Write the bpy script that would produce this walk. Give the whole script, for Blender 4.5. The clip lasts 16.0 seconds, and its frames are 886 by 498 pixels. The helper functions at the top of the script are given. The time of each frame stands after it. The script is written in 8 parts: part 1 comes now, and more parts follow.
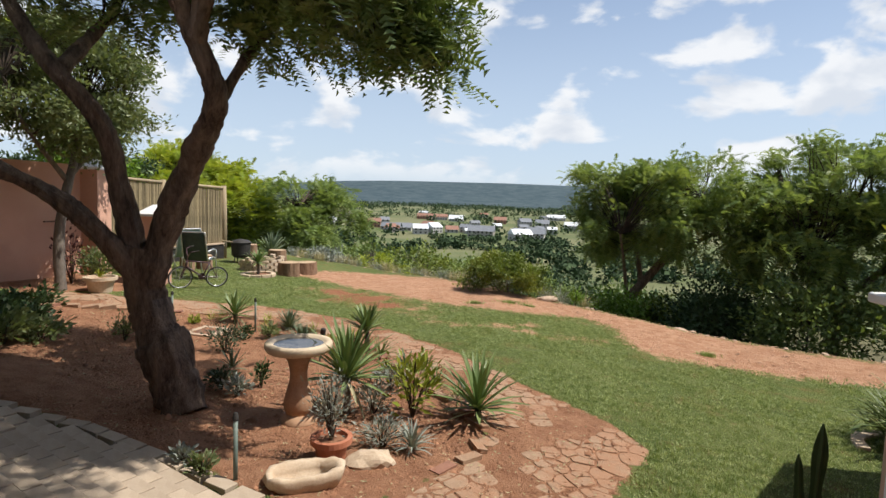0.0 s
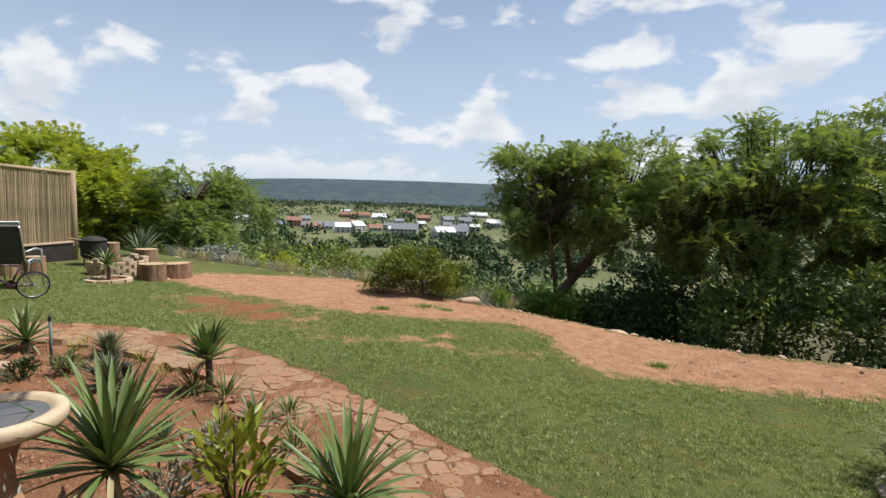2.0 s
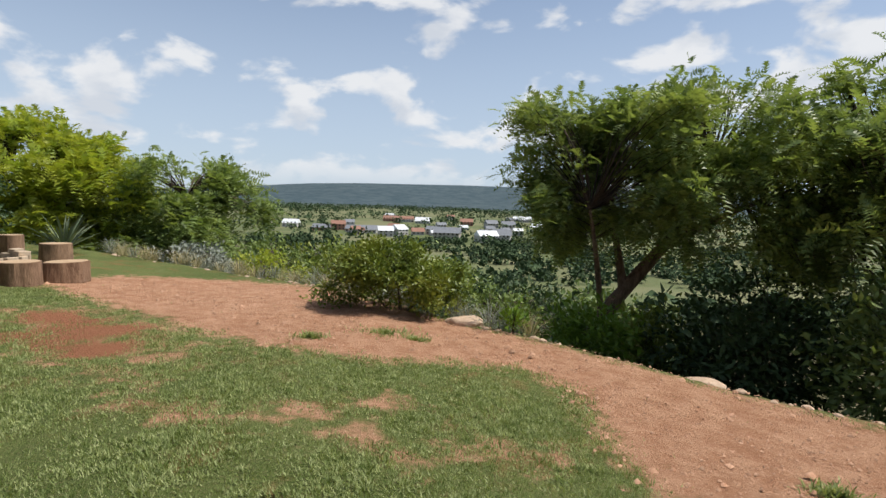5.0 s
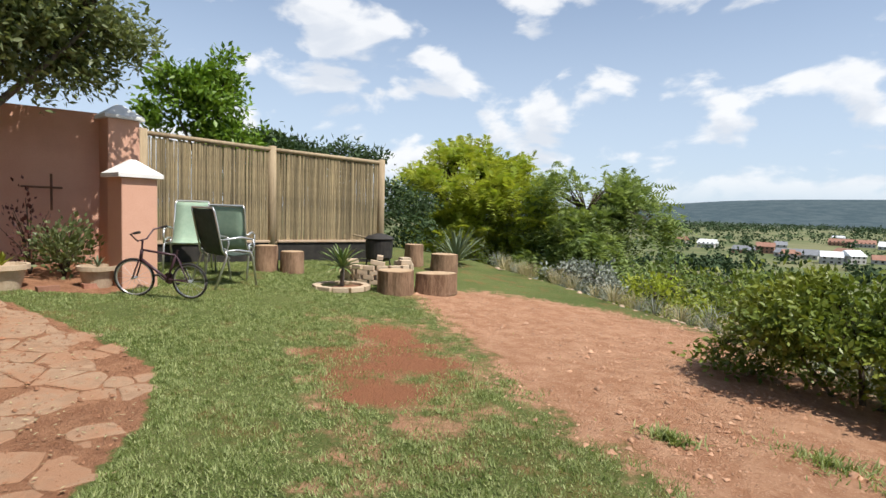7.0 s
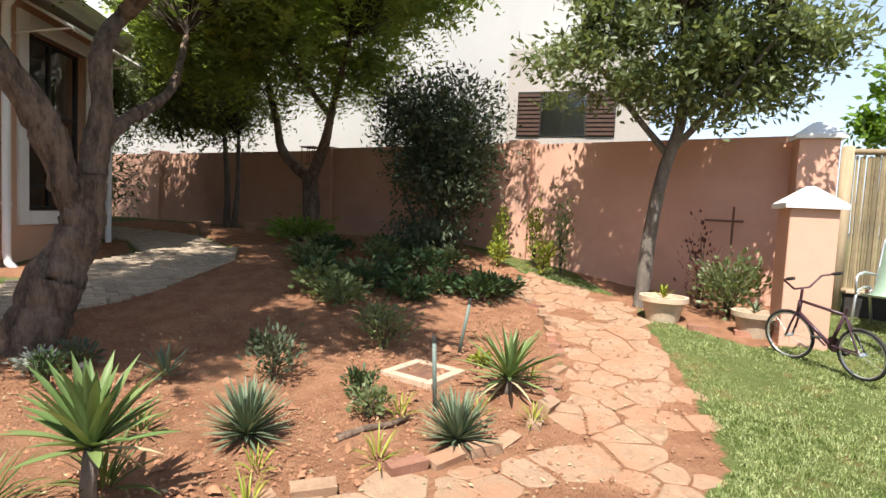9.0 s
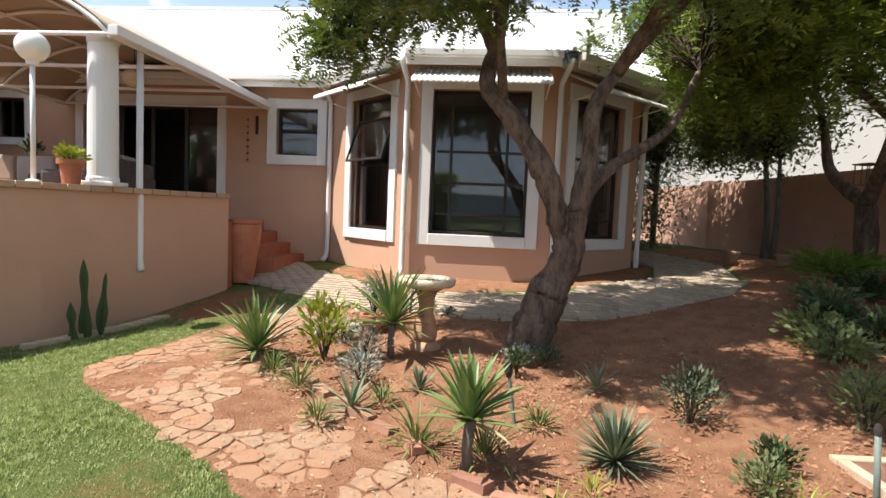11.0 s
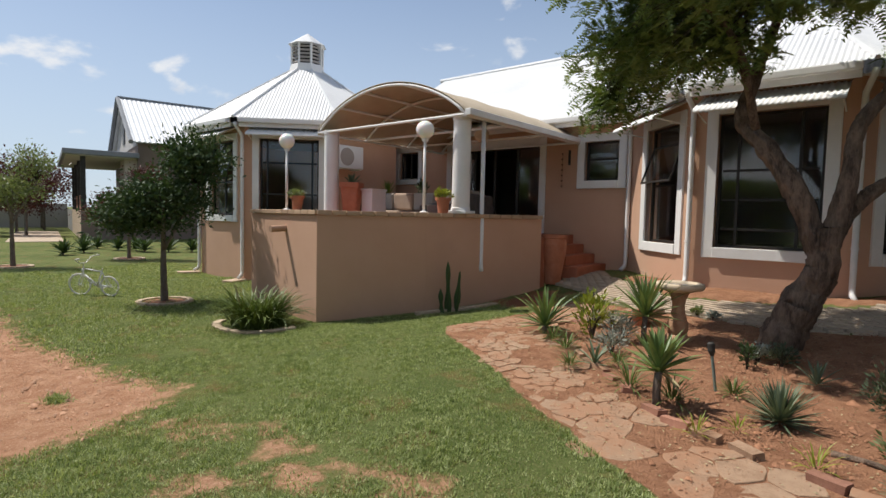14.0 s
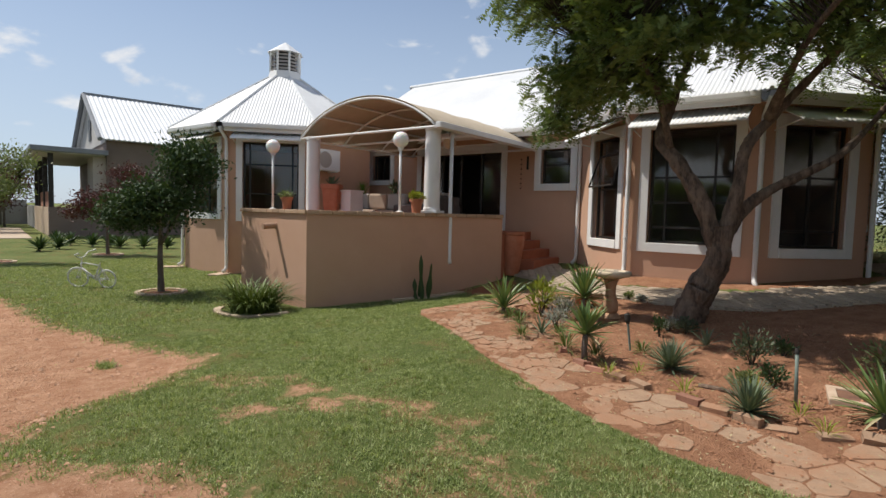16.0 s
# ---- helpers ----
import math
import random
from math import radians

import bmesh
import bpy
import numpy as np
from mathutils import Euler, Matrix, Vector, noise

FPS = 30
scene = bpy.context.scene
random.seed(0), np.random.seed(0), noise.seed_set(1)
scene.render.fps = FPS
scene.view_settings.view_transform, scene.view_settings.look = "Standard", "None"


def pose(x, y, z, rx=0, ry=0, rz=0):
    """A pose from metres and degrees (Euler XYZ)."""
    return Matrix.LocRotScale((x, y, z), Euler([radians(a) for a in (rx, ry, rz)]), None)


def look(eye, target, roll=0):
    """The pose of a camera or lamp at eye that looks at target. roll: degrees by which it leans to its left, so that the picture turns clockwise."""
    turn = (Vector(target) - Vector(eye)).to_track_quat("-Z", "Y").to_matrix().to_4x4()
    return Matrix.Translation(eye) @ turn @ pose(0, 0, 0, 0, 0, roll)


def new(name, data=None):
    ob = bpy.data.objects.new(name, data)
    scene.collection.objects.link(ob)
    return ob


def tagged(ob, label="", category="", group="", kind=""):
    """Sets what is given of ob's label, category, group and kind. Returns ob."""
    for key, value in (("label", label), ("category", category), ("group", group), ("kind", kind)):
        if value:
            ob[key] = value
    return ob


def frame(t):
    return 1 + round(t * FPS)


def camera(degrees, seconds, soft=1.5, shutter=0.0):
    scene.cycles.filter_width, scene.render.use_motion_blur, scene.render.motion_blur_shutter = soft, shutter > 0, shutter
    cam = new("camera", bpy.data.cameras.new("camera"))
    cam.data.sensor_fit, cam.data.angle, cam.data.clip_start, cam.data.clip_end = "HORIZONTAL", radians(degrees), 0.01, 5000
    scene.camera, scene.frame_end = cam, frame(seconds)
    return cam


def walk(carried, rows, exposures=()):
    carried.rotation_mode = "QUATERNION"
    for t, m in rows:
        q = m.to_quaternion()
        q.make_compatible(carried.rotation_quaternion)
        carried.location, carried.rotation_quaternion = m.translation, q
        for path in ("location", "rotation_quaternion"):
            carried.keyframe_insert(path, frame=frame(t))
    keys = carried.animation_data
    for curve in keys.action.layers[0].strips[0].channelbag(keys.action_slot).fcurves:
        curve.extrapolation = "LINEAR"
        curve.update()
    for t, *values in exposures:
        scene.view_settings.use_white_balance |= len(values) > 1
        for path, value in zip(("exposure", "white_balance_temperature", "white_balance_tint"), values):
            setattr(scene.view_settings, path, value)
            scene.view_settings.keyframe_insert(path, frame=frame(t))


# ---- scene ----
cam = camera(78.8, 16.0)
PATH = [
    (0, (0.267, 0.005, 1.312), (0.026, 1.983, 1.141), 1.9),
    (0.5, (0.274, 0.385, 1.251), (0.062, 2.366, 1.078), 1.8),
    (1, (0.295, 0.851, 1.192), (0.119, 2.835, 1.019), 1.7),
    (1.5, (0.357, 1.374, 1.155), (0.267, 3.364, 0.984), 1.5),
    (2, (0.455, 1.895, 1.091), (0.494, 3.887, 0.922), 1.7),
    (2.5, (0.554, 2.425, 1.026), (0.652, 4.415, 0.855), 1.6),
    (3, (0.732, 3.018, 0.943), (0.821, 5.009, 0.778), 1.6),
    (5.5, (1.309, 5.956, 0.632), (0.99, 7.924, 0.477), 1.7),
    (6, (1.244, 6.51, 0.587), (0.613, 8.401, 0.431), 1.7),
    (6.5, (1.109, 7.068, 0.563), (0.078, 8.775, 0.414), 1.8),
    (7, (0.871, 7.543, 0.596), (-0.551, 8.943, 0.46), 1.9),
    (7.5, (0.683, 7.879, 0.655), (-1.101, 8.774, 0.522), 2.2),
    (8, (0.379, 8.152, 0.644), (-1.592, 8.464, 0.513), 2.4),
    (8.5, (0.113, 8.448, 0.67), (-1.861, 8.161, 0.538), 2.5),
    (9, (-0.197, 8.569, 0.665), (-1.992, 7.696, 0.533), 2.9),
    (9.5, (-0.424, 8.641, 0.687), (-1.93, 7.332, 0.559), 2.9),
    (10, (-0.636, 8.765, 0.69), (-1.677, 7.061, 0.575), 2.7),
    (12.5, (-1.314, 10.071, 0.88), (-0.723, 8.166, 0.736), 1.2),
    (13, (-1.479, 10.348, 0.867), (-0.626, 8.543, 0.745), 1.0),
    (13.5, (-1.705, 10.639, 0.862), (-0.754, 8.884, 0.737), 1.1),
    (14, (-1.891, 10.945, 0.867), (-0.954, 9.183, 0.742), 1.3),
    (14.5, (-1.995, 11.29, 0.89), (-1.074, 9.519, 0.769), 1.5),
    (15, (-2.143, 11.587, 0.913), (-1.23, 9.813, 0.784), 1.2),
    (15.5, (-2.3, 11.833, 0.918), (-1.403, 10.051, 0.776), 1.2),
    (16, (-2.354, 12.146, 0.903), (-1.533, 10.327, 0.771), 1.5),
]
walk(cam, [(t, look(eye, target, roll)) for t, eye, target, roll in PATH], [(0.0, 0.27), (3.0, 0.15), (5.5, 0.1), (7.0, 0.34), (8.0, 0.66), (9.0, 1.06), (10.0, 1.22), (12.5, 0.34), (16.0, 0.08)])

# ---------------------------------------------------------------- sun and sky
SUN = Vector((0.985, 0.14, 0.0)).normalized() * math.cos(radians(60)) + Vector((0, 0, math.sin(radians(60))))
sun_data = bpy.data.lights.new("sun", "SUN")
sun_data.energy, sun_data.angle, sun_data.color = 5.0, radians(0.55), (1.0, 0.95, 0.87)
sun = new("sun", sun_data)
sun.matrix_world = look(SUN * 30, (0, 0, 0))

world = bpy.data.worlds.new("sky")
scene.world = world
world.use_nodes = True
wn, wl = world.node_tree.nodes, world.node_tree.links
wn.clear()
w_out = wn.new("ShaderNodeOutputWorld")
w_bg = wn.new("ShaderNodeBackground")
w_bg.inputs["Strength"].default_value = 0.115
sky = wn.new("ShaderNodeTexSky")
sky.sky_type, sky.sun_disc = "NISHITA", False
sky.sun_elevation, sky.sun_rotation = radians(60), math.atan2(SUN.x, SUN.y)
sky.altitude, sky.air_density, sky.dust_density, sky.ozone_density = 1400, 1.0, 1.6, 1.6
w_co = wn.new("ShaderNodeTexCoord")
w_sep = wn.new("ShaderNodeSeparateXYZ")
wl.new(w_co.outputs["Generated"], w_sep.inputs[0])
# cumulus: flattened puffs in the lower sky, greyer towards their bases
def cloud_field(lift):
    mp = wn.new("ShaderNodeMapping")
    mp.inputs["Location"].default_value = (2.3, 0.7, lift)
    mp.inputs["Scale"].default_value = (1.0, 1.0, 2.0)
    wl.new(w_co.outputs["Generated"], mp.inputs["Vector"])
    big = wn.new("ShaderNodeTexNoise")
    big.inputs["Scale"].default_value, big.inputs["Detail"].default_value, big.inputs["Roughness"].default_value = 6.2, 9.0, 0.5
    big.inputs["Distortion"].default_value = 0.25
    wl.new(mp.outputs[0], big.inputs["Vector"])
    return big.outputs[0]


def w_range(value, a, b, c=0.0, d=1.0):
    n = wn.new("ShaderNodeMapRange")
    n.interpolation_type = "SMOOTHSTEP"
    for k, v in (("From Min", a), ("From Max", b), ("To Min", c), ("To Max", d)):
        n.inputs[k].default_value = v
    wl.new(value, n.inputs["Value"])
    return n.outputs[0]


def w_math(op, a, b):
    n = wn.new("ShaderNodeMath")
    n.operation = op
    for i, v in enumerate((a, b)):
        if isinstance(v, float):
            n.inputs[i].default_value = v
        else:
            wl.new(v, n.inputs[i])
    return n.outputs[0]


# more cloud over the valley than over the house
w_lean = w_math("MULTIPLY", w_sep.outputs["Y"], 0.045)
w_cov = w_range(w_math("ADD", cloud_field(0.0), w_lean), 0.54, 0.635)
w_above = w_range(w_math("ADD", cloud_field(0.09), w_lean), 0.5, 0.66)
w_low = w_range(w_sep.outputs["Z"], 0.015, 0.09)
w_fac = w_math("MULTIPLY", w_math("MULTIPLY", w_cov, w_low), 0.88)
w_tone = wn.new("ShaderNodeMix"); w_tone.data_type = "RGBA"
w_tone.inputs["A"].default_value = (7.0, 7.05, 7.15, 1)
w_tone.inputs["B"].default_value = (5.3, 5.6, 6.1, 1)
wl.new(w_above, w_tone.inputs["Factor"])
# haze thickens towards the horizon
w_haze = wn.new("ShaderNodeMix"); w_haze.data_type = "RGBA"
w_haze.inputs["B"].default_value = (4.5, 5.3, 6.3, 1)
wl.new(w_range(w_sep.outputs["Z"], 0.0, 0.55, 0.8, 0.12), w_haze.inputs["Factor"])
wl.new(sky.outputs[0], w_haze.inputs["A"])
w_mix = wn.new("ShaderNodeMix"); w_mix.data_type = "RGBA"
wl.new(w_fac, w_mix.inputs["Factor"])
wl.new(w_haze.outputs["Result"], w_mix.inputs["A"])
wl.new(w_tone.outputs["Result"], w_mix.inputs["B"])
wl.new(w_mix.outputs["Result"], w_bg.inputs["Color"])
wl.new(w_bg.outputs[0], w_out.inputs["Surface"])


# ---------------------------------------------------------------- materials
def node_mat(name):
    m = bpy.data.materials.new(name)
    m.use_nodes = True
    nt = m.node_tree
    return m, nt.nodes, nt.links, nt.nodes["Principled BSDF"]


def coords(nd, lk, scale=(1, 1, 1), kind="Object"):
    tc, mp = nd.new("ShaderNodeTexCoord"), nd.new("ShaderNodeMapping")
    mp.inputs["Scale"].default_value = scale
    lk.new(tc.outputs[kind], mp.inputs["Vector"])
    return mp.outputs[0]


def tex_noise(nd, lk, vec, scale, detail=6.0, rough=0.6):
    n = nd.new("ShaderNodeTexNoise")
    n.inputs["Scale"].default_value, n.inputs["Detail"].default_value, n.inputs["Roughness"].default_value = scale, detail, rough
    if vec is not None:
        lk.new(vec, n.inputs["Vector"])
    return n.outputs[0]


def mixc(nd, lk, fac, a, b, blend="MIX"):
    n = nd.new("ShaderNodeMix")
    n.data_type, n.blend_type = "RGBA", blend
    for sock, v in (("Factor", fac), ("A", a), ("B", b)):
        if isinstance(v, (int, float)):
            n.inputs[sock].default_value = v
        elif isinstance(v, tuple):
            n.inputs[sock].default_value = (*v, 1)
        else:
            lk.new(v, n.inputs[sock])
    return n.outputs["Result"]


def maths(nd, lk, op, a, b=None):
    n = nd.new("ShaderNodeMath")
    n.operation = op
    for i, v in enumerate((a, b)):
        if v is None:
            continue
        if isinstance(v, (int, float)):
            n.inputs[i].default_value = v
        else:
            lk.new(v, n.inputs[i])
    return n.outputs[0]


def ramp(nd, lk, fac, lo, hi):
    n = nd.new("ShaderNodeMapRange")
    n.inputs["From Min"].default_value, n.inputs["From Max"].default_value = lo, hi
    n.interpolation_type = "SMOOTHSTEP"
    lk.new(fac, n.inputs["Value"])
    return n.outputs[0]


def bump(nd, lk, bsdf, height, strength, dist):
    b = nd.new("ShaderNodeBump")
    b.inputs["Strength"].default_value, b.inputs["Distance"].default_value = strength, dist
    lk.new(height, b.inputs["Height"])
    lk.new(b.outputs[0], bsdf.inputs["Normal"])


def surface(name, c1, c2, rough=0.8, scale=3.0, fine=60.0, bumps=0.3, dist=0.01, stretch=(1, 1, 1), stain=None, vary=0.0, metal=0.0, spec=0.4, island=0.0):
    """Two colours mixed at a large and a fine scale, with relief, stains and a spread from piece to piece."""
    m, nd, lk, bs = node_mat(name)
    vec = coords(nd, lk, stretch)
    big, small = tex_noise(nd, lk, vec, scale, 4), tex_noise(nd, lk, vec, fine, 5, 0.7)
    f = maths(nd, lk, "ADD", maths(nd, lk, "MULTIPLY", big, 0.6), maths(nd, lk, "MULTIPLY", small, 0.4))
    col = mixc(nd, lk, ramp(nd, lk, f, 0.32, 0.68), c1, c2)
    if stain:
        col = mixc(nd, lk, maths(nd, lk, "MULTIPLY", ramp(nd, lk, tex_noise(nd, lk, vec, scale * 0.45, 8, 0.7), 0.5, 0.72), 0.6), col, stain)
    if vary:
        oi = nd.new("ShaderNodeObjectInfo")
        k = maths(nd, lk, "ADD", maths(nd, lk, "MULTIPLY", oi.outputs["Random"], vary), 1 - vary / 2)
        hs = nd.new("ShaderNodeHueSaturation")
        lk.new(k, hs.inputs["Value"]); lk.new(col, hs.inputs["Color"])
        col = hs.outputs[0]
    if island:
        ge = nd.new("ShaderNodeNewGeometry")
        k = maths(nd, lk, "ADD", maths(nd, lk, "MULTIPLY", ge.outputs["Random Per Island"], island), 1 - island / 2)
        hs = nd.new("ShaderNodeHueSaturation")
        lk.new(k, hs.inputs["Value"]); lk.new(col, hs.inputs["Color"])
        col = hs.outputs[0]
    lk.new(col, bs.inputs["Base Color"])
    bs.inputs["Roughness"].default_value, bs.inputs["Metallic"].default_value = rough, metal
    bs.inputs["Specular IOR Level"].default_value = spec
    if bumps:
        bump(nd, lk, bs, f, bumps, dist)
    return m


def leaf_mat(name, c1, c2, c3, rough=0.45, trans=0.25, patch=1.6):
    """Leaves: colour spread leaf by leaf, light passing through."""
    m, nd, lk, bs = node_mat(name)
    ge = nd.new("ShaderNodeNewGeometry")
    r = ge.outputs["Random Per Island"]
    big = tex_noise(nd, lk, coords(nd, lk), patch, 3)
    col = mixc(nd, lk, r, c1, c2)
    col = mixc(nd, lk, ramp(nd, lk, big, 0.42, 0.68), col, c3)
    lk.new(col, bs.inputs["Base Color"])
    bs.inputs["Roughness"].default_value, bs.inputs["Specular IOR Level"].default_value = rough, 0.3
    tr = nd.new("ShaderNodeBsdfTranslucent")
    lk.new(mixc(nd, lk, 1.0, col, (1.0, 1.0, 0.55), "MULTIPLY"), tr.inputs["Color"])
    mx = nd.new("ShaderNodeMixShader")
    mx.inputs[0].default_value = trans
    lk.new(bs.outputs[0], mx.inputs[1]); lk.new(tr.outputs[0], mx.inputs[2])
    lk.new(mx.outputs[0], nd["Material Output"].inputs["Surface"])
    return m


M = {}
M["plaster"] = surface("salmon plaster", (0.56, 0.31, 0.22), (0.64, 0.375, 0.275), 0.9, 1.1, 55, 0.35, 0.004, stain=(0.44, 0.25, 0.19))
M["plaster_house"] = surface("house plaster", (0.50, 0.30, 0.20), (0.55, 0.34, 0.235), 0.9, 0.9, 70, 0.25, 0.003, stain=(0.45, 0.28, 0.2))
M["white"] = surface("white paint", (0.70, 0.69, 0.675), (0.77, 0.76, 0.745), 0.6, 2.0, 40, 0.1, 0.002, stain=(0.68, 0.67, 0.63))
M["roof"] = surface("white painted roof sheet", (0.58, 0.59, 0.6), (0.68, 0.685, 0.69), 0.5, 0.8, 9, 0.05, 0.002, stain=(0.6, 0.6, 0.58))
M["roof_far"] = surface("far roof", (0.62, 0.64, 0.66), (0.7, 0.71, 0.72), 0.5, 0.6, 9, 0.0)
M["neighbour_wall"] = surface("pale render", (0.39, 0.375, 0.355), (0.45, 0.435, 0.41), 0.9, 0.5, 30, 0.1, 0.003)
M["neighbour_brown"] = surface("brown render", (0.15, 0.115, 0.095), (0.2, 0.155, 0.13), 0.9, 0.7, 30, 0.1, 0.003)
M["neighbour_grey"] = surface("grey render", (0.36, 0.32, 0.29), (0.42, 0.38, 0.34), 0.9, 0.7, 30, 0.1, 0.003)
# near-black: the darkness of unlit interiors is put into this colour
M["dark"] = surface("interior darkness", (0.012, 0.011, 0.010), (0.022, 0.02, 0.018), 0.9, 2, 20, 0.0)
# darker than plain plaster: the dimness of the rooms is put into the colour
M["inside"] = surface("shaded room plaster", (0.15, 0.13, 0.11), (0.2, 0.175, 0.15), 0.9, 1, 30, 0.0)
M["frame_dark"] = surface("bronze window frame", (0.018, 0.014, 0.012), (0.03, 0.024, 0.02), 0.45, 4, 60, 0.0)
M["terracotta"] = surface("terracotta", (0.36, 0.125, 0.065), (0.46, 0.18, 0.10), 0.75, 6, 60, 0.2, 0.003, stain=(0.5, 0.3, 0.22))
M["terracotta_dull"] = surface("weathered terracotta", (0.33, 0.19, 0.12), (0.42, 0.27, 0.18), 0.85, 8, 70, 0.3, 0.004, stain=(0.5, 0.42, 0.33))
M["step"] = surface("red oxide step", (0.30, 0.095, 0.05), (0.38, 0.13, 0.07), 0.7, 5, 60, 0.2, 0.003)
M["coping"] = surface("coping brick", (0.38, 0.25, 0.16), (0.48, 0.33, 0.22), 0.9, 9, 90, 0.4, 0.004, vary=0.35)
M["canvas"] = surface("shade net", (0.40, 0.33, 0.24), (0.47, 0.39, 0.29), 0.95, 3, 160, 0.3, 0.003)
M["bark"] = surface("fissured bark", (0.055, 0.037, 0.027), (0.27, 0.185, 0.13), 0.95, 7, 34, 1.0, 0.06, stretch=(1.6, 1.6, 0.45), stain=(0.23, 0.17, 0.125))
M["bark_grey"] = surface("grey bark", (0.10, 0.08, 0.065), (0.2, 0.17, 0.14), 0.95, 8, 50, 0.8, 0.03, stretch=(1.5, 1.5, 0.5))
M["twig"] = surface("dark twig", (0.035, 0.025, 0.018), (0.09, 0.065, 0.045), 0.95, 8, 40, 0.0)
M["stick"] = surface("split lath", (0.17, 0.135, 0.08), (0.36, 0.285, 0.165), 0.9, 5, 40, 0.5, 0.004, stretch=(4, 4, 0.4), vary=0.75)
M["pole"] = surface("treated pole", (0.25, 0.19, 0.115), (0.40, 0.31, 0.2), 0.85, 6, 45, 0.5, 0.006, stretch=(3, 3, 0.35), vary=0.2)
M["log_side"] = surface("log bark", (0.13, 0.07, 0.04), (0.32, 0.2, 0.125), 0.95, 6, 30, 1.0, 0.03, stretch=(1.5, 1.5, 0.4), vary=0.2)
M["log_top"] = surface("sawn wood", (0.36, 0.24, 0.14), (0.5, 0.36, 0.23), 0.9, 9, 80, 0.5, 0.006)
def flag_mat():
    """Reddish sandstone, each slab of its own tone, soil trodden over it in drifts."""
    m, nd, lk, bs = node_mat("red flagstone")
    ge, oi = nd.new("ShaderNodeNewGeometry"), nd.new("ShaderNodeObjectInfo")
    vec = ge.outputs["Position"]
    big, mid, fine = tex_noise(nd, lk, vec, 2.1, 6, 0.65), tex_noise(nd, lk, vec, 11.0, 7, 0.7), tex_noise(nd, lk, vec, 75.0, 6, 0.75)
    col = mixc(nd, lk, ramp(nd, lk, mid, 0.34, 0.66), (0.265, 0.16, 0.1), (0.39, 0.26, 0.17))
    col = mixc(nd, lk, maths(nd, lk, "MULTIPLY", oi.outputs["Random"], 0.55), col, (0.35, 0.245, 0.165))
    col = mixc(nd, lk, maths(nd, lk, "MULTIPLY", ramp(nd, lk, fine, 0.5, 0.8), 0.5), col, (0.2, 0.11, 0.07))
    dust = maths(nd, lk, "ADD", maths(nd, lk, "MULTIPLY", big, 0.62), maths(nd, lk, "MULTIPLY", mid, 0.38))
    col = mixc(nd, lk, maths(nd, lk, "MULTIPLY", ramp(nd, lk, dust, 0.45, 0.58), 0.88), col, (0.33, 0.18, 0.107))
    lk.new(col, bs.inputs["Base Color"])
    bs.inputs["Roughness"].default_value, bs.inputs["Specular IOR Level"].default_value = 0.95, 0.2
    bump(nd, lk, bs, maths(nd, lk, "ADD", mid, maths(nd, lk, "MULTIPLY", fine, 0.5)), 0.9, 0.016)
    return m


M["stone_path"] = flag_mat()
M["stone_pale"] = surface("pale sandstone", (0.42, 0.31, 0.21), (0.56, 0.45, 0.33), 0.9, 7, 60, 0.6, 0.01, stain=(0.3, 0.2, 0.13), vary=0.25)
M["brick"] = surface("red clay brick", (0.25, 0.115, 0.075), (0.36, 0.18, 0.12), 0.9, 9, 70, 0.5, 0.006, vary=0.5)
M["paver"] = surface("concrete paver", (0.33, 0.255, 0.185), (0.43, 0.345, 0.26), 0.9, 7, 80, 0.4, 0.005, stain=(0.22, 0.17, 0.12), vary=0.22, island=0.22)
M["paver_bed"] = surface("paver sand", (0.15, 0.11, 0.08), (0.2, 0.15, 0.11), 0.95, 9, 60, 0.4, 0.005)
M["concrete"] = surface("cast concrete", (0.40, 0.29, 0.20), (0.5, 0.38, 0.28), 0.9, 8, 60, 0.3, 0.004, stain=(0.36, 0.22, 0.14))
M["basin"] = surface("cast stone basin", (0.48, 0.38, 0.26), (0.60, 0.49, 0.35), 0.8, 9, 60, 0.3, 0.004, stain=(0.36, 0.26, 0.17))
M["basin_stem"] = surface("ochre cast stone", (0.33, 0.18, 0.10), (0.45, 0.28, 0.17), 0.85, 9, 60, 0.3, 0.004)
M["steel_dark"] = surface("black steel", (0.012, 0.011, 0.011), (0.035, 0.03, 0.028), 0.5, 12, 80, 0.1, 0.002, metal=0.3)
M["bike_paint"] = surface("plum frame paint", (0.045, 0.02, 0.03), (0.07, 0.035, 0.045), 0.35, 8, 80, 0.0)
M["rubber"] = surface("rubber", (0.02, 0.018, 0.017), (0.045, 0.04, 0.036), 0.85, 12, 80, 0.0)
M["alu"] = surface("brushed aluminium", (0.55, 0.56, 0.57), (0.66, 0.66, 0.66), 0.35, 6, 60, 0.0, metal=0.8)
M["chair_green"] = surface("sage mesh fabric", (0.23, 0.33, 0.25), (0.31, 0.41, 0.31), 0.8, 9, 200, 0.2, 0.001)
M["chair_dark"] = surface("charcoal mesh fabric", (0.035, 0.055, 0.045), (0.06, 0.085, 0.068), 0.75, 9, 200, 0.2, 0.001)
M["rust"] = surface("rusty plate", (0.10, 0.05, 0.035), (0.2, 0.1, 0.06), 0.85, 9, 60, 0.3, 0.003)
M["char"] = surface("charred iron", (0.015, 0.013, 0.012), (0.04, 0.035, 0.03), 0.7, 9, 60, 0.3, 0.004)
M["wicker"] = surface("wicker", (0.07, 0.06, 0.055), (0.13, 0.11, 0.1), 0.85, 9, 120, 0.4, 0.003)
M["cushion"] = surface("tan cushion", (0.33, 0.24, 0.18), (0.4, 0.3, 0.23), 0.9, 5, 90, 0.2, 0.003)
